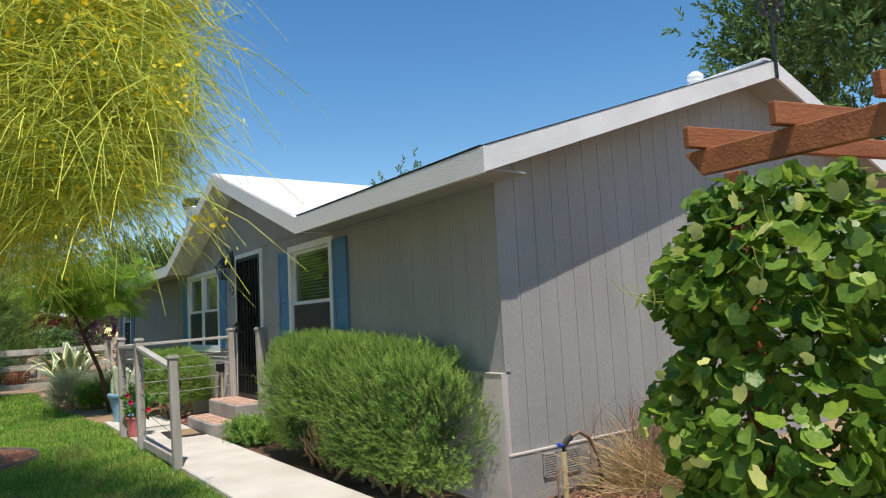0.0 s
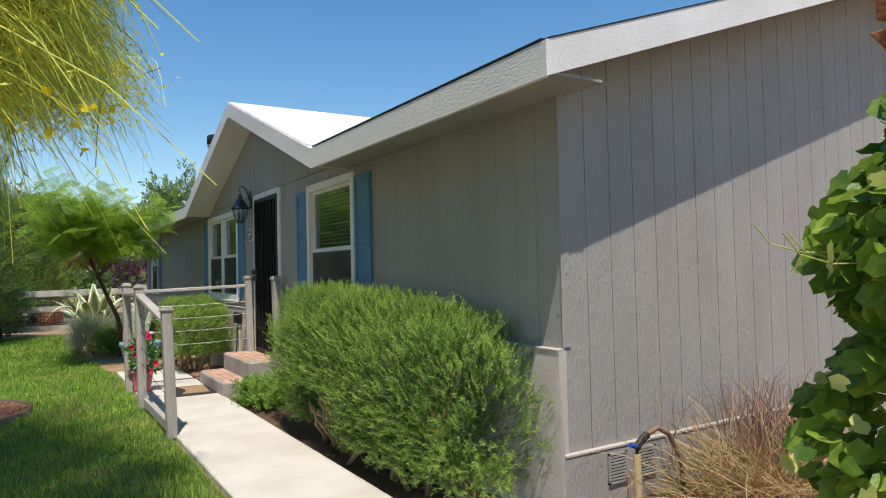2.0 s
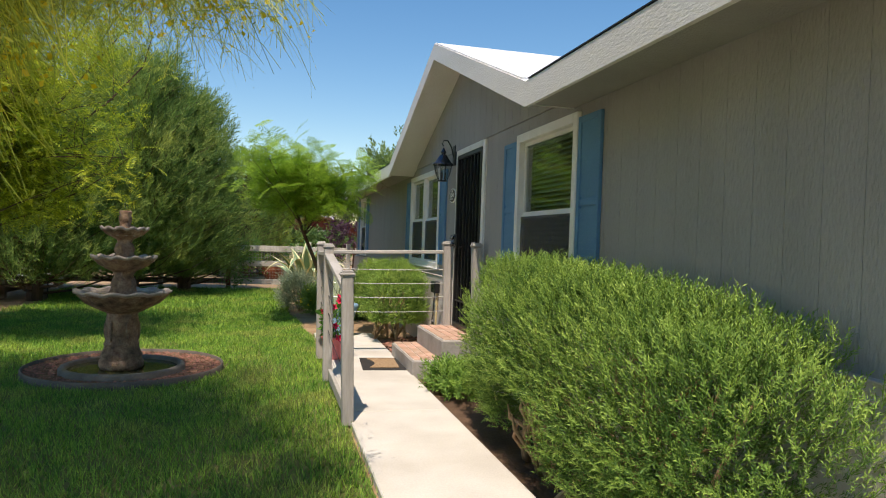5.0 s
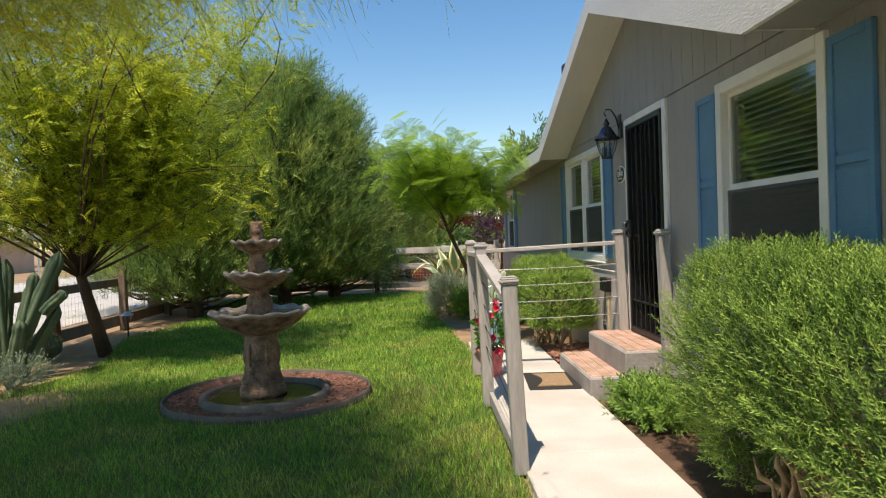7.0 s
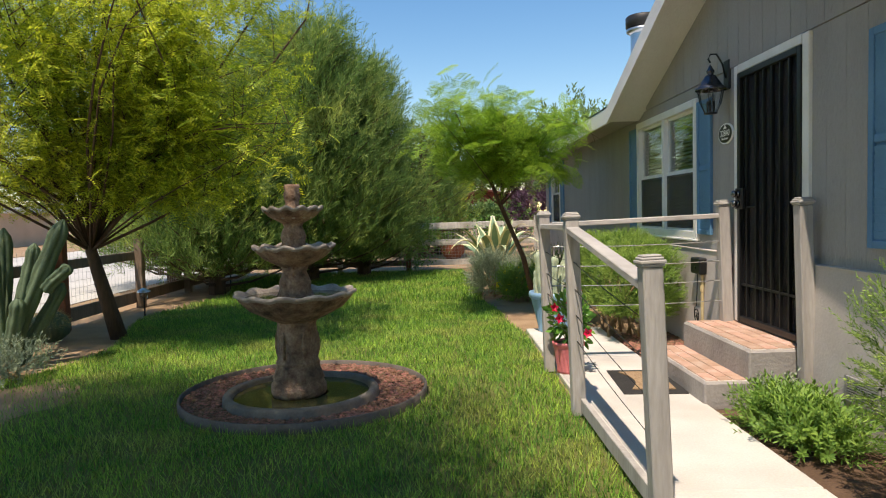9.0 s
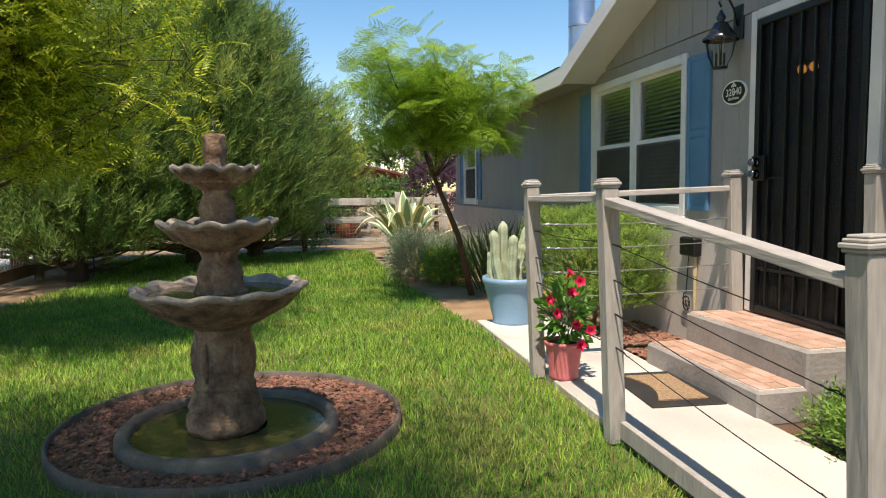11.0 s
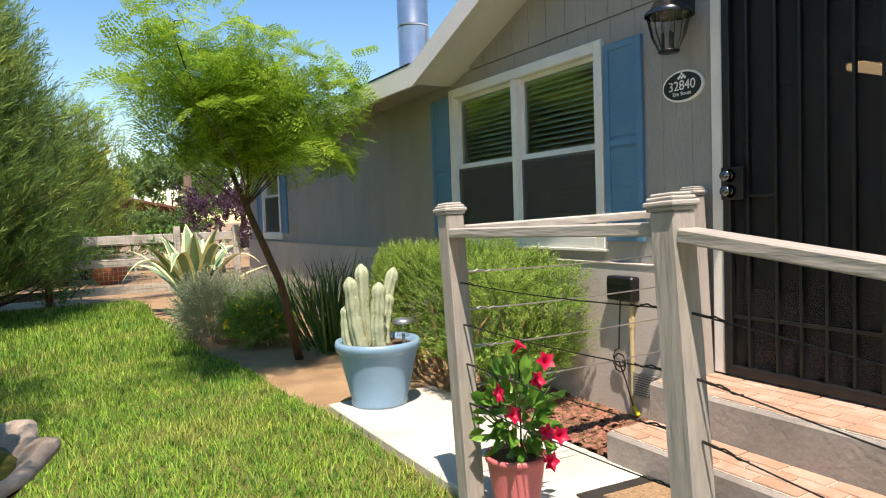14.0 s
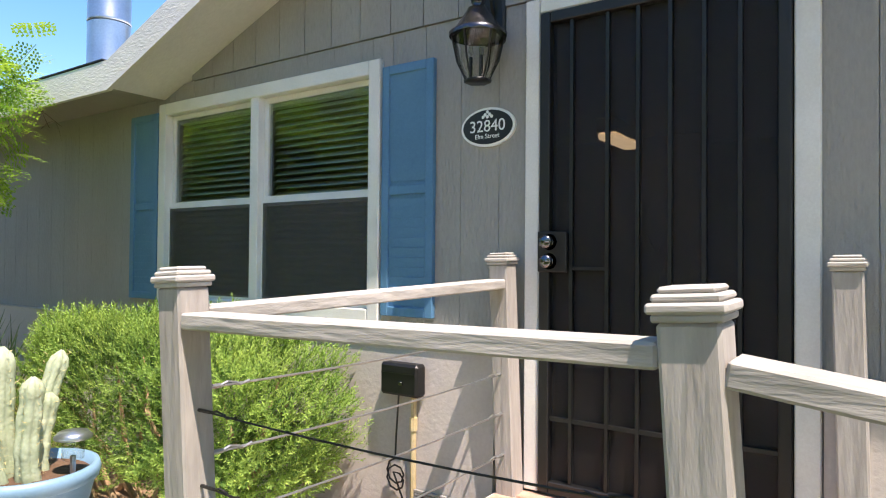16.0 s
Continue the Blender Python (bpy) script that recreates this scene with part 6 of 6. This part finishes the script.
def pine(at, h, r, seed, n_br=150, dense=1.0):
    """A dense pine: whorls of drooping boughs set with needle tufts."""
    t = thing("pine_tree", "dense dark pine with feathery light-tipped boughs", "tree", "pines by the fence", at)
    rr = np.random.default_rng(seed)
    wood = [tube([(0, 0, 0), (0.05, 0, h * 0.5), (0, 0.05, h)], [0.16, 0.10, 0.02], 8)]
    P, D = [], []
    for k in range(n_br):
        z = h * (0.04 + 0.93 * k / n_br)
        a = k * 2.399 + rr.uniform(-0.3, 0.3)
        L = r * (1 - (z / h) ** 2.6) ** 0.6 * rr.uniform(0.7, 1.12) + 0.2
        d = np.array([math.cos(a), math.sin(a), 0])
        pts = [np.array([0, 0, z]) + d * L * s + np.array([0, 0, L * (0.35 * s * s - 0.02)]) for s in np.linspace(0, 1, 4)]
        wood.append(tube(pts, [0.03, 0.022, 0.014, 0.004], 4))
        m = int((18 + 34 * L) * dense)
        s = rr.uniform(0.25, 1.0, m)
        Q = np.array([0, 0, z]) + d * (L * s)[:, None] + np.stack([np.zeros(m), np.zeros(m), L * 0.35 * s * s], 1) + rr.normal(0, 0.10 + 0.04 * L, (m, 3))
        P.append(Q)
        D.append(np.tile(d, (m, 1)) * 0.6 + np.array([0, 0, 0.75]) + rr.normal(0, 0.35, (m, 3)))
    P, D = np.concatenate(P), np.concatenate(D)
    ok = P[:, 2] > 0.35
    part("trunk", clean(merge(wood)), BARK, t)
    part("crown", scatter(sprig(13, 0.24, 0.12, 0.011, 0.6, 0.05, seed), frames(P[ok], D[ok], None, rr.uniform(0.7, 1.4, ok.sum()))), PINE, t)
    return t


pine((-2.9, 16.2, -0.05), 4.1, 1.6, 41)
pine((-1.5, 18.0, -0.05), 5.3, 1.9, 42, 190)
pine((-0.5, 18.9, -0.05), 4.7, 1.15, 43, 170)
pine((-4.4, 18.0, -0.05), 4.9, 1.7, 44, 120, 0.6)
pine((0.7, 24.5, -0.05), 4.0, 1.5, 45, 120, 0.6)


# ---- pergola and grape vine ----
pergola = thing("pergola", "stained redwood pergola with overhanging rafters", "pergola", at=(3.66, 1.27, -0.05))
part("post", beam((0, 0.05, 0), (0, 0.05, 2.11), 0.09, 0.09, 0.006, up=(0, 1, 0)), REDWOOD, pergola)
part("post", beam((0, -3.4, 0), (0, -3.4, 2.11), 0.09, 0.09, 0.006, up=(0, 1, 0)), REDWOOD, pergola)
bm = beam((0, 0.33, 2.20), (0, -3.8, 2.20), 0.045, 0.14, 0.005)
for v in bm.verts:
    if v.co.y > 0.2 and v.co.z < 2.17:
        v.co.y -= 0.09
part("main_beam", bm, REDWOOD, pergola)
for y in (0.24, -0.24, -0.70, -1.2, -1.7, -2.2, -2.7):
    part("rafter", beam((-0.13, y, 2.33), (2.4, y - 0.62, 2.33), 0.045, 0.115, 0.005), REDWOOD, pergola)
part("post", beam((2.2, -0.5, 0), (2.2, -0.5, 2.27), 0.09, 0.09, 0.006, up=(0, 1, 0)), REDWOOD, pergola)


def lobed_leaf(size):
    pts = [(0, 0.08), (0.26, -0.10), (0.48, 0.08), (0.50, 0.34), (0.52, 0.60), (0.30, 0.76), (0.0, 0.98)]
    ring = pts + [(-x, y) for x, y in reversed(pts[1:-1])]
    V = [(0, 0.4, 0.06)] + [(x, y, -0.10 * abs(x) - 0.15 * max(0, y - 0.5) + (0.03 if i % 2 else -0.02)) for i, (x, y) in enumerate(ring)]
    n = len(ring)
    F = [(0, 1 + k, 1 + (k + 1) % n, 1 + (k + 2) % n) for k in range(0, n, 2)]
    return np.array(V) * size, np.array(F)


vine = thing("grape_vine", "leafy grape vine climbing the pergola post", "vine", at=(3.58, 1.27, -0.05))
part("stem", rod([(0, 0, 0), (0.05, -0.05, 0.6), (-0.04, 0.02, 1.2), (0.02, 0, 1.9)], [0.03, 0.025, 0.02, 0.01], 8), BARK, vine)
n = 3800
z = rng.uniform(0.0, 2.04, n)
rad = 0.60 * np.clip(1.0 - ((z - 0.9) / 2.1) ** 2, 0.3, 1) + 0.08 * np.sin(z * 9)
a = rng.uniform(0, 6.283, n)
q = rad * np.sqrt(rng.uniform(0.25, 1, n))
P = np.stack([np.cos(a) * q + 0.10, np.sin(a) * q * 1.1 - 0.15, z], 1)
D = np.stack([np.cos(a) * 0.5, np.sin(a) * 0.5, np.full(n, -0.6)], 1) + rng.normal(0, 0.45, (n, 3))
roll = rng.normal(math.pi, 0.8, n)
part("leaves", scatter(lobed_leaf(0.105), frames(P, D, roll, rng.uniform(0.45, 1.15, n))), GRAPE, vine)
n = 120
a = rng.uniform(0, 6.283, n)
z = rng.uniform(0.1, 2.1, n)
q = 0.58 * np.clip(1.05 - ((z - 0.9) / 2.1) ** 2, 0.3, 1) * rng.uniform(0.95, 1.25, n)
P = np.stack([np.cos(a) * q + 0.10, np.sin(a) * q * 1.1 - 0.15, z], 1)
part("young_leaves", scatter(lobed_leaf(0.09), frames(P, rng.normal(0, 0.5, (n, 3)) + np.array([0, 0, -0.4]), None, rng.uniform(0.5, 1.1, n))), GRAPEYOUNG, vine)
for k in range(14):
    p, d = P[k], np.array([math.cos(a[k]), math.sin(a[k]), 0.3])
    part("tendril", rod([tuple(p * np.array([0.7, 0.7, 1])), tuple(p), tuple(p + d * 0.1), tuple(p + d * 0.15 + np.array([0, 0, 0.05]))], 0.0025, 4), GRAPEYOUNG, vine)


# ---- fences ----
def wire_panel(a, b, z0, z1, step, r, parent):
    a, b = np.array(a, float), np.array(b, float)
    L = np.linalg.norm(b - a)
    chunks = []
    for z in np.arange(z0, z1, step):
        chunks.append(tube([(*a, z), (*b, z)], r, 3))
    for s in np.arange(0, L, step):
        p = a + (b - a) * s / L
        chunks.append(tube([(*p, z0), (*p, z1)], r, 3))
    part("wire_mesh", clean(merge(chunks)), WIRE, parent)


side = thing("side_fence", "rustic post and rail fence with wire mesh", "fence")
ys = [6.6, 9.1, 10.8, 12.4, 14.6, 16.6, 18.4, 20.0]
for i, y in enumerate(ys):
    part("fence_post", beam((-3.58, y, -0.05), (-3.58, y, 1.25 if i == 3 else 1.05), 0.12, 0.12, 0.01, up=(0, 1, 0)), REDPOST if i == 3 else OLDWOOD, side, "red-brown wooden post" if i == 3 else "")
for a, b in zip(ys, ys[1:]):
    part("rail", beam((-3.66, a, 0.78), (-3.66, b, 0.78), 0.04, 0.13, 0.005), OLDWOOD, side)
    part("rail", beam((-3.66, a, 0.12), (-3.66, b, 0.12), 0.04, 0.18, 0.005), OLDWOOD, side)
wire_panel((-3.69, 6.6), (-3.69, 20.0), 0.05, 1.0, 0.1, 0.002, side)
rear = thing("rear_fence", "worn white rail fence with wire mesh", "fence")
xs = [-3.5, -1.2, 0.45, 2.5, 3.55]
for i, x in enumerate(xs):
    part("fence_post", beam((x, 20.0, -0.05), (x, 20.0, 1.22), 0.11, 0.11, 0.008, up=(0, 1, 0)), REDPOST if i == 2 else WHITEWOOD, rear)
for a, b in zip(xs, xs[1:]):
    for z, h in ((1.02, 0.15), (0.62, 0.13), (0.14, 0.14)):
        part("rail", beam((a, 20.08, z), (b, 20.08, z), 0.04, h, 0.005), WHITEWOOD if a > -1 else OLDWOOD, rear)
wire_panel((-1.2, 19.93), (3.6, 19.93), 0.03, 1.1, 0.075, 0.0025, rear)
far_f = thing("paddock_fence", "low white rail fence across the sandy lane", "fence")
for x in np.arange(-2, 9, 2.2):
    part("fence_post", beam((x, 26.5, -0.05), (x, 26.5, 1.1), 0.1, 0.1, 0.008, up=(0, 1, 0)), WHITEWOOD, far_f)
for z in (0.45, 0.95):
    part("rail", beam((-2, 26.45, z), (9, 26.45, z), 0.04, 0.12, 0.004), WHITEWOOD, far_f)


def hedge(name, label, lo, hi, n, mat, size, seed, category="hedge"):
    lo, hi = np.array(lo), np.array(hi)
    c, R = (lo + hi) / 2, (hi - lo) / 2
    D = unit(n)
    D[:, 2] = np.where(D[:, 2] < -0.3, -D[:, 2], D[:, 2])
    bump = 1 + 0.2 * np.sin(D[:, 0] * 9 + seed) * np.sin(D[:, 2] * 7 + seed) + 0.12 * np.sin(D[:, 0] * 23 + D[:, 2] * 19)
    P = c + np.sign(D) * np.abs(D) ** 0.6 * R * (rng.uniform(0.55, 1.0, n) * bump)[:, None]
    P[:, 2] = np.maximum(P[:, 2], lo[2])
    t = thing(name, label, category, at=(c[0], c[1], lo[2]))
    part("trunk", rod([(0, 0, 0), (0, 0, (hi[2] - lo[2]) * 0.6)], [R[2] * 0.06 + 0.02, 0.02], 6), BARK, t)
    part("crown", scatter(sprig(9, size, size * 0.6, size * 0.22, 0.8, 0.1, seed), frames(P - np.array([c[0], c[1], lo[2]]), D + rng.normal(0, 0.5, (n, 3)) + np.array([0, 0, 0.4]), None, rng.uniform(0.7, 1.3, n))), mat, t)


vines = thing("fence_vine", "leafy vine growing through the wire fence", "vine", at=(2.0, 20.1, 0))
n = 2600
P = np.stack([rng.uniform(-1.4, 1.5, n), rng.uniform(-0.1, 0.25, n), np.clip(0.85 + 0.22 * rng.normal(0, 1, n), 0.1, 1.25)], 1)
P = P[rng.uniform(size=n) < 0.5 + 0.5 * np.sin(P[:, 0] * 4)]
part("leaves", scatter(leaf_quad(0.06, 0.045), frames(P, rng.normal(0, 1, P.shape))), GLOSSLEAF, vines)
part("stem", rod([(-1.4, 0, 0), (-1.0, 0.05, 0.9), (1.5, 0.05, 0.95)], 0.012, 5), BARK, vines)
vines2 = thing("fence_vine", "leafy vine on the fence post by the pines", "vine", at=(0.45, 19.9, 0))
n = 900
P = np.stack([rng.normal(0.2, 0.2, n), rng.normal(0, 0.12, n), rng.uniform(0.0, 1.2, n)], 1)
part("leaves", scatter(leaf_quad(0.06, 0.04), frames(P, rng.normal(0, 1, P.shape))), GLOSSLEAF, vines2)
hedge("distant_shrub", "mixed green shrubs across the lane", (0.5, 28, -0.05), (4.6, 30, 1.5), 1500, FARLEAF, 0.25, 2, "shrub")
hedge("distant_shrub", "mixed green shrubs across the lane", (6.5, 29, -0.05), (9.5, 32, 2.4), 1500, FARLEAF, 0.25, 4, "shrub")
hedge("purple_shrub", "purple flowering shrub behind the fence", (3.4, 24, -0.05), (5.2, 26, 2.2), 450, PLUMLEAF, 0.2, 3, "shrub")
hedge("distant_tree", "broad green tree beyond the neighbouring house", (6, 75, -0.05), (16, 85, 7.5), 1500, FARLEAF, 0.8, 5, "tree")
hedge("distant_tree", "tall green tree beyond the neighbouring house", (-3, 70, -0.05), (5, 80, 5.8), 1500, FARLEAF, 0.8, 6, "tree")
hedge("distant_tree", "pale drooping pepper tree behind the fence", (-1.5, 27, -0.05), (2.3, 31, 3.4), 2600, MESQUITE, 0.22, 7, "tree")
hedge("distant_tree", "tall dark tree behind the house", (6.5, 37, -0.05), (10.5, 43, 6.6), 1400, FARLEAF, 0.4, 8, "tree")
hedge("distant_tree", "large green tree behind the house roof", (23.5, 6.5, -0.05), (34, 15, 15.5), 4200, FARLEAF, 0.5, 9, "tree")
hedge("distant_tree", "small round tree top above the roof", (17.5, 27, -0.05), (20, 30, 8.7), 700, FARLEAF, 0.4, 10, "tree")
for k, (x, y, h) in enumerate(((-30, 60, 6), (-42, 52, 8), (-22, 70, 7), (-16, 45, 4.5), (-12, 80, 7), (-55, 60, 9))):
    hedge("distant_tree", "hazy green street tree across the road", (x - 4, y - 3, -0.05), (x + 4, y + 3, h), 900, FARLEAF, 0.7, 20 + k, "tree")

neighbour = thing("neighbour_house", "dark red boarded house with a brown gable roof", "house", at=(5.6, 60, -0.05))
part("wall", box((-3.2, 0, 0), (3.2, 8, 2.5)), REDWALL, neighbour)
bm = bmesh.new()
fa = bm.faces.new([bm.verts.new(p) for p in ((-3.2, -0.01, 2.5), (3.2, -0.01, 2.5), (-0.6, -0.01, 3.2))])
part("gable", bm, REDWALL, neighbour)
part("roof_slope", slab([(-0.6, -0.8, 3.3), (-0.6, 8.5, 3.3), (-3.8, 8.5, 2.4), (-3.8, -0.8, 2.4)], 0.15), REDROOF, neighbour)
part("roof_slope", slab([(-0.6, -0.8, 3.3), (3.9, -0.8, 2.3), (3.9, 8.5, 2.3), (-0.6, 8.5, 3.3)], 0.15), REDROOF, neighbour)
w = part("window", box((-1.6, -0.06, 1.3), (0.3, -0.02, 2.0)), WHITE, neighbour)
for x in (-1.5, -0.6):
    part("pane", box((x, -0.08, 1.38), (x + 0.8, -0.065, 1.92)), CABLE, w)
for x in (0.3, 1.0):
    part("roof_vent", lathe([(0.16, -0.2), (0.18, 0.1), (0.1, 0.25), (0.001, 0.28)], 10, centre=(x, 2, 3.2)), SIGNWHITE, neighbour)
street_house = thing("street_house", "long beige house with a white flat roof across the road", "house", at=(-30, 42, -0.05))
part("wall", box((-6, 0, 0), (6, 6, 2.0)), CREAMWALL, street_house)
part("roof", box((-6.4, -0.5, 2.0), (6.4, 6.5, 2.35), 0.05), SIGNWHITE, street_house)
part("porch_rail", box((-6, -0.8, 0.0), (6, -0.7, 0.7)), REDWALL, street_house)
for x in (-4, -1, 3):
    part("window", box((x, -0.05, 0.9), (x + 1.0, 0.02, 1.6)), CABLE, street_house)
pole = thing("utility_pole", "weathered wooden utility pole", "pole", at=(8.0, 52, -0.05))
part("shaft", rod([(0, 0, 0), (0, 0, 4.6)], 0.25, 8), OLDWOOD, pole)
lane_pot = thing("red_clay_pot", "round red clay pot across the lane", "flower pot", at=(1.6, 24.0, -0.05))
part("body", lathe([(0.2, 0), (0.36, 0.2), (0.38, 0.4), (0.3, 0.5), (0.33, 0.56), (0.25, 0.56)], 24), REDPOST, lane_pot, smooth=True)

car = thing("parked_car", "teal parked car with a rounded cabin behind the fence", "car", at=(0.2, 27.0, -0.05), rz=100)
bm = bmesh.new()
prof = [(-2.0, 0.45), (-2.0, 0.85), (-1.3, 0.98), (-0.7, 1.45), (0.4, 1.48), (1.1, 1.0), (1.9, 0.9), (2.0, 0.5)]
fa = bm.faces.new([bm.verts.new((x, -0.8, z)) for x, z in prof])
ext = bmesh.ops.extrude_face_region(bm, geom=[fa])
bmesh.ops.translate(bm, verts=[v for v in ext["geom"] if isinstance(v, bmesh.types.BMVert)], vec=(0, 1.6, 0))
bmesh.ops.recalc_face_normals(bm, faces=bm.faces)
bmesh.ops.bevel(bm, geom=list(bm.edges), offset=0.06, segments=2, affect="EDGES")
part("body", bm, CARPAINT, car, smooth=True)
for y in (-0.82, 0.805):
    bm = bmesh.new()
    bm.faces.new([bm.verts.new((x, y, z)) for x, z in ((-1.15, 1.0), (-0.65, 1.38), (0.35, 1.4), (0.9, 1.02))])
    part("side_window", bm, SIGNBLACK, car)
for x in (-1.3, 1.3):
    for y in (-0.75, 0.75):
        wl = part("wheel", lathe([(0.2, -0.1), (0.33, -0.1), (0.34, 0), (0.33, 0.1), (0.2, 0.1)], 20), RUBBER, car, smooth=True)
        wl.matrix_local = pose(x, y, 0.34, 90, 0, 0)
palm = thing("far_palm", "small distant palm above the trees", "palm", at=(5.0, 62, 0))
part("trunk", rod([(0, 0, 0), (0, 0, 5.0)], 0.15, 6), BARK, palm)
n = 30
a = rng.uniform(0, 6.283, n)
part("crown", scatter(frond(9, 1.4, 0.35, 0.06, 0.4), frames(np.tile([[0, 0, 5.0]], (n, 1)), np.stack([np.cos(a), np.sin(a), rng.uniform(-0.3, 0.9, n)], 1), 0.0)), FARLEAF, palm)
sign = thing("stop_sign", "back of a metal street sign beyond the fence", "street sign", at=(-12.5, 28, -0.05))
part("sign_post", rod([(0, 0, 0), (0, 0, 2.1)], 0.03, 6), STEEL, sign)
part("sign_plate", rod([(0, -0.02, 2.1), (0, 0.02, 2.1)], 0.38, 8), STEEL, sign)

# ---- roof shingles of the entry gable, in courses ----
slope_v = Vector((0, GY - GA, GZ - EAVE))
SL = slope_v.length
sn = Vector((0, -(GZ - EAVE), GY - GA)).normalized()
rows = 22
for i in range(rows):
    s0, s1 = i / rows, (i + 1) / rows
    x_end = EX + (GX - EX) * s0
    y0, z0 = GA + (GY - GA) * s0, EAVE + (GZ - EAVE) * s0
    x = EX - 0.02 - (0.12 if i % 2 else 0)
    while x < x_end - 0.02:
        xa, xb = max(x, EX - 0.02), min(x + 0.30, x_end)
        if xb - xa > 0.04:
            bm = box((xa + 0.003, 0, 0.0), (xb - 0.003, SL / rows * 1.02, 0.012))
            m = Matrix((Vector((1, 0, 0)), slope_v.normalized(), sn)).transposed().to_4x4()
            m.translation = (0, y0, z0 + 0.004)
            bm.transform(m @ Matrix.Rotation(radians(-1.2), 4, "X"))
            part("shingle", bm, SHINGLE, roof)
        x += 0.30
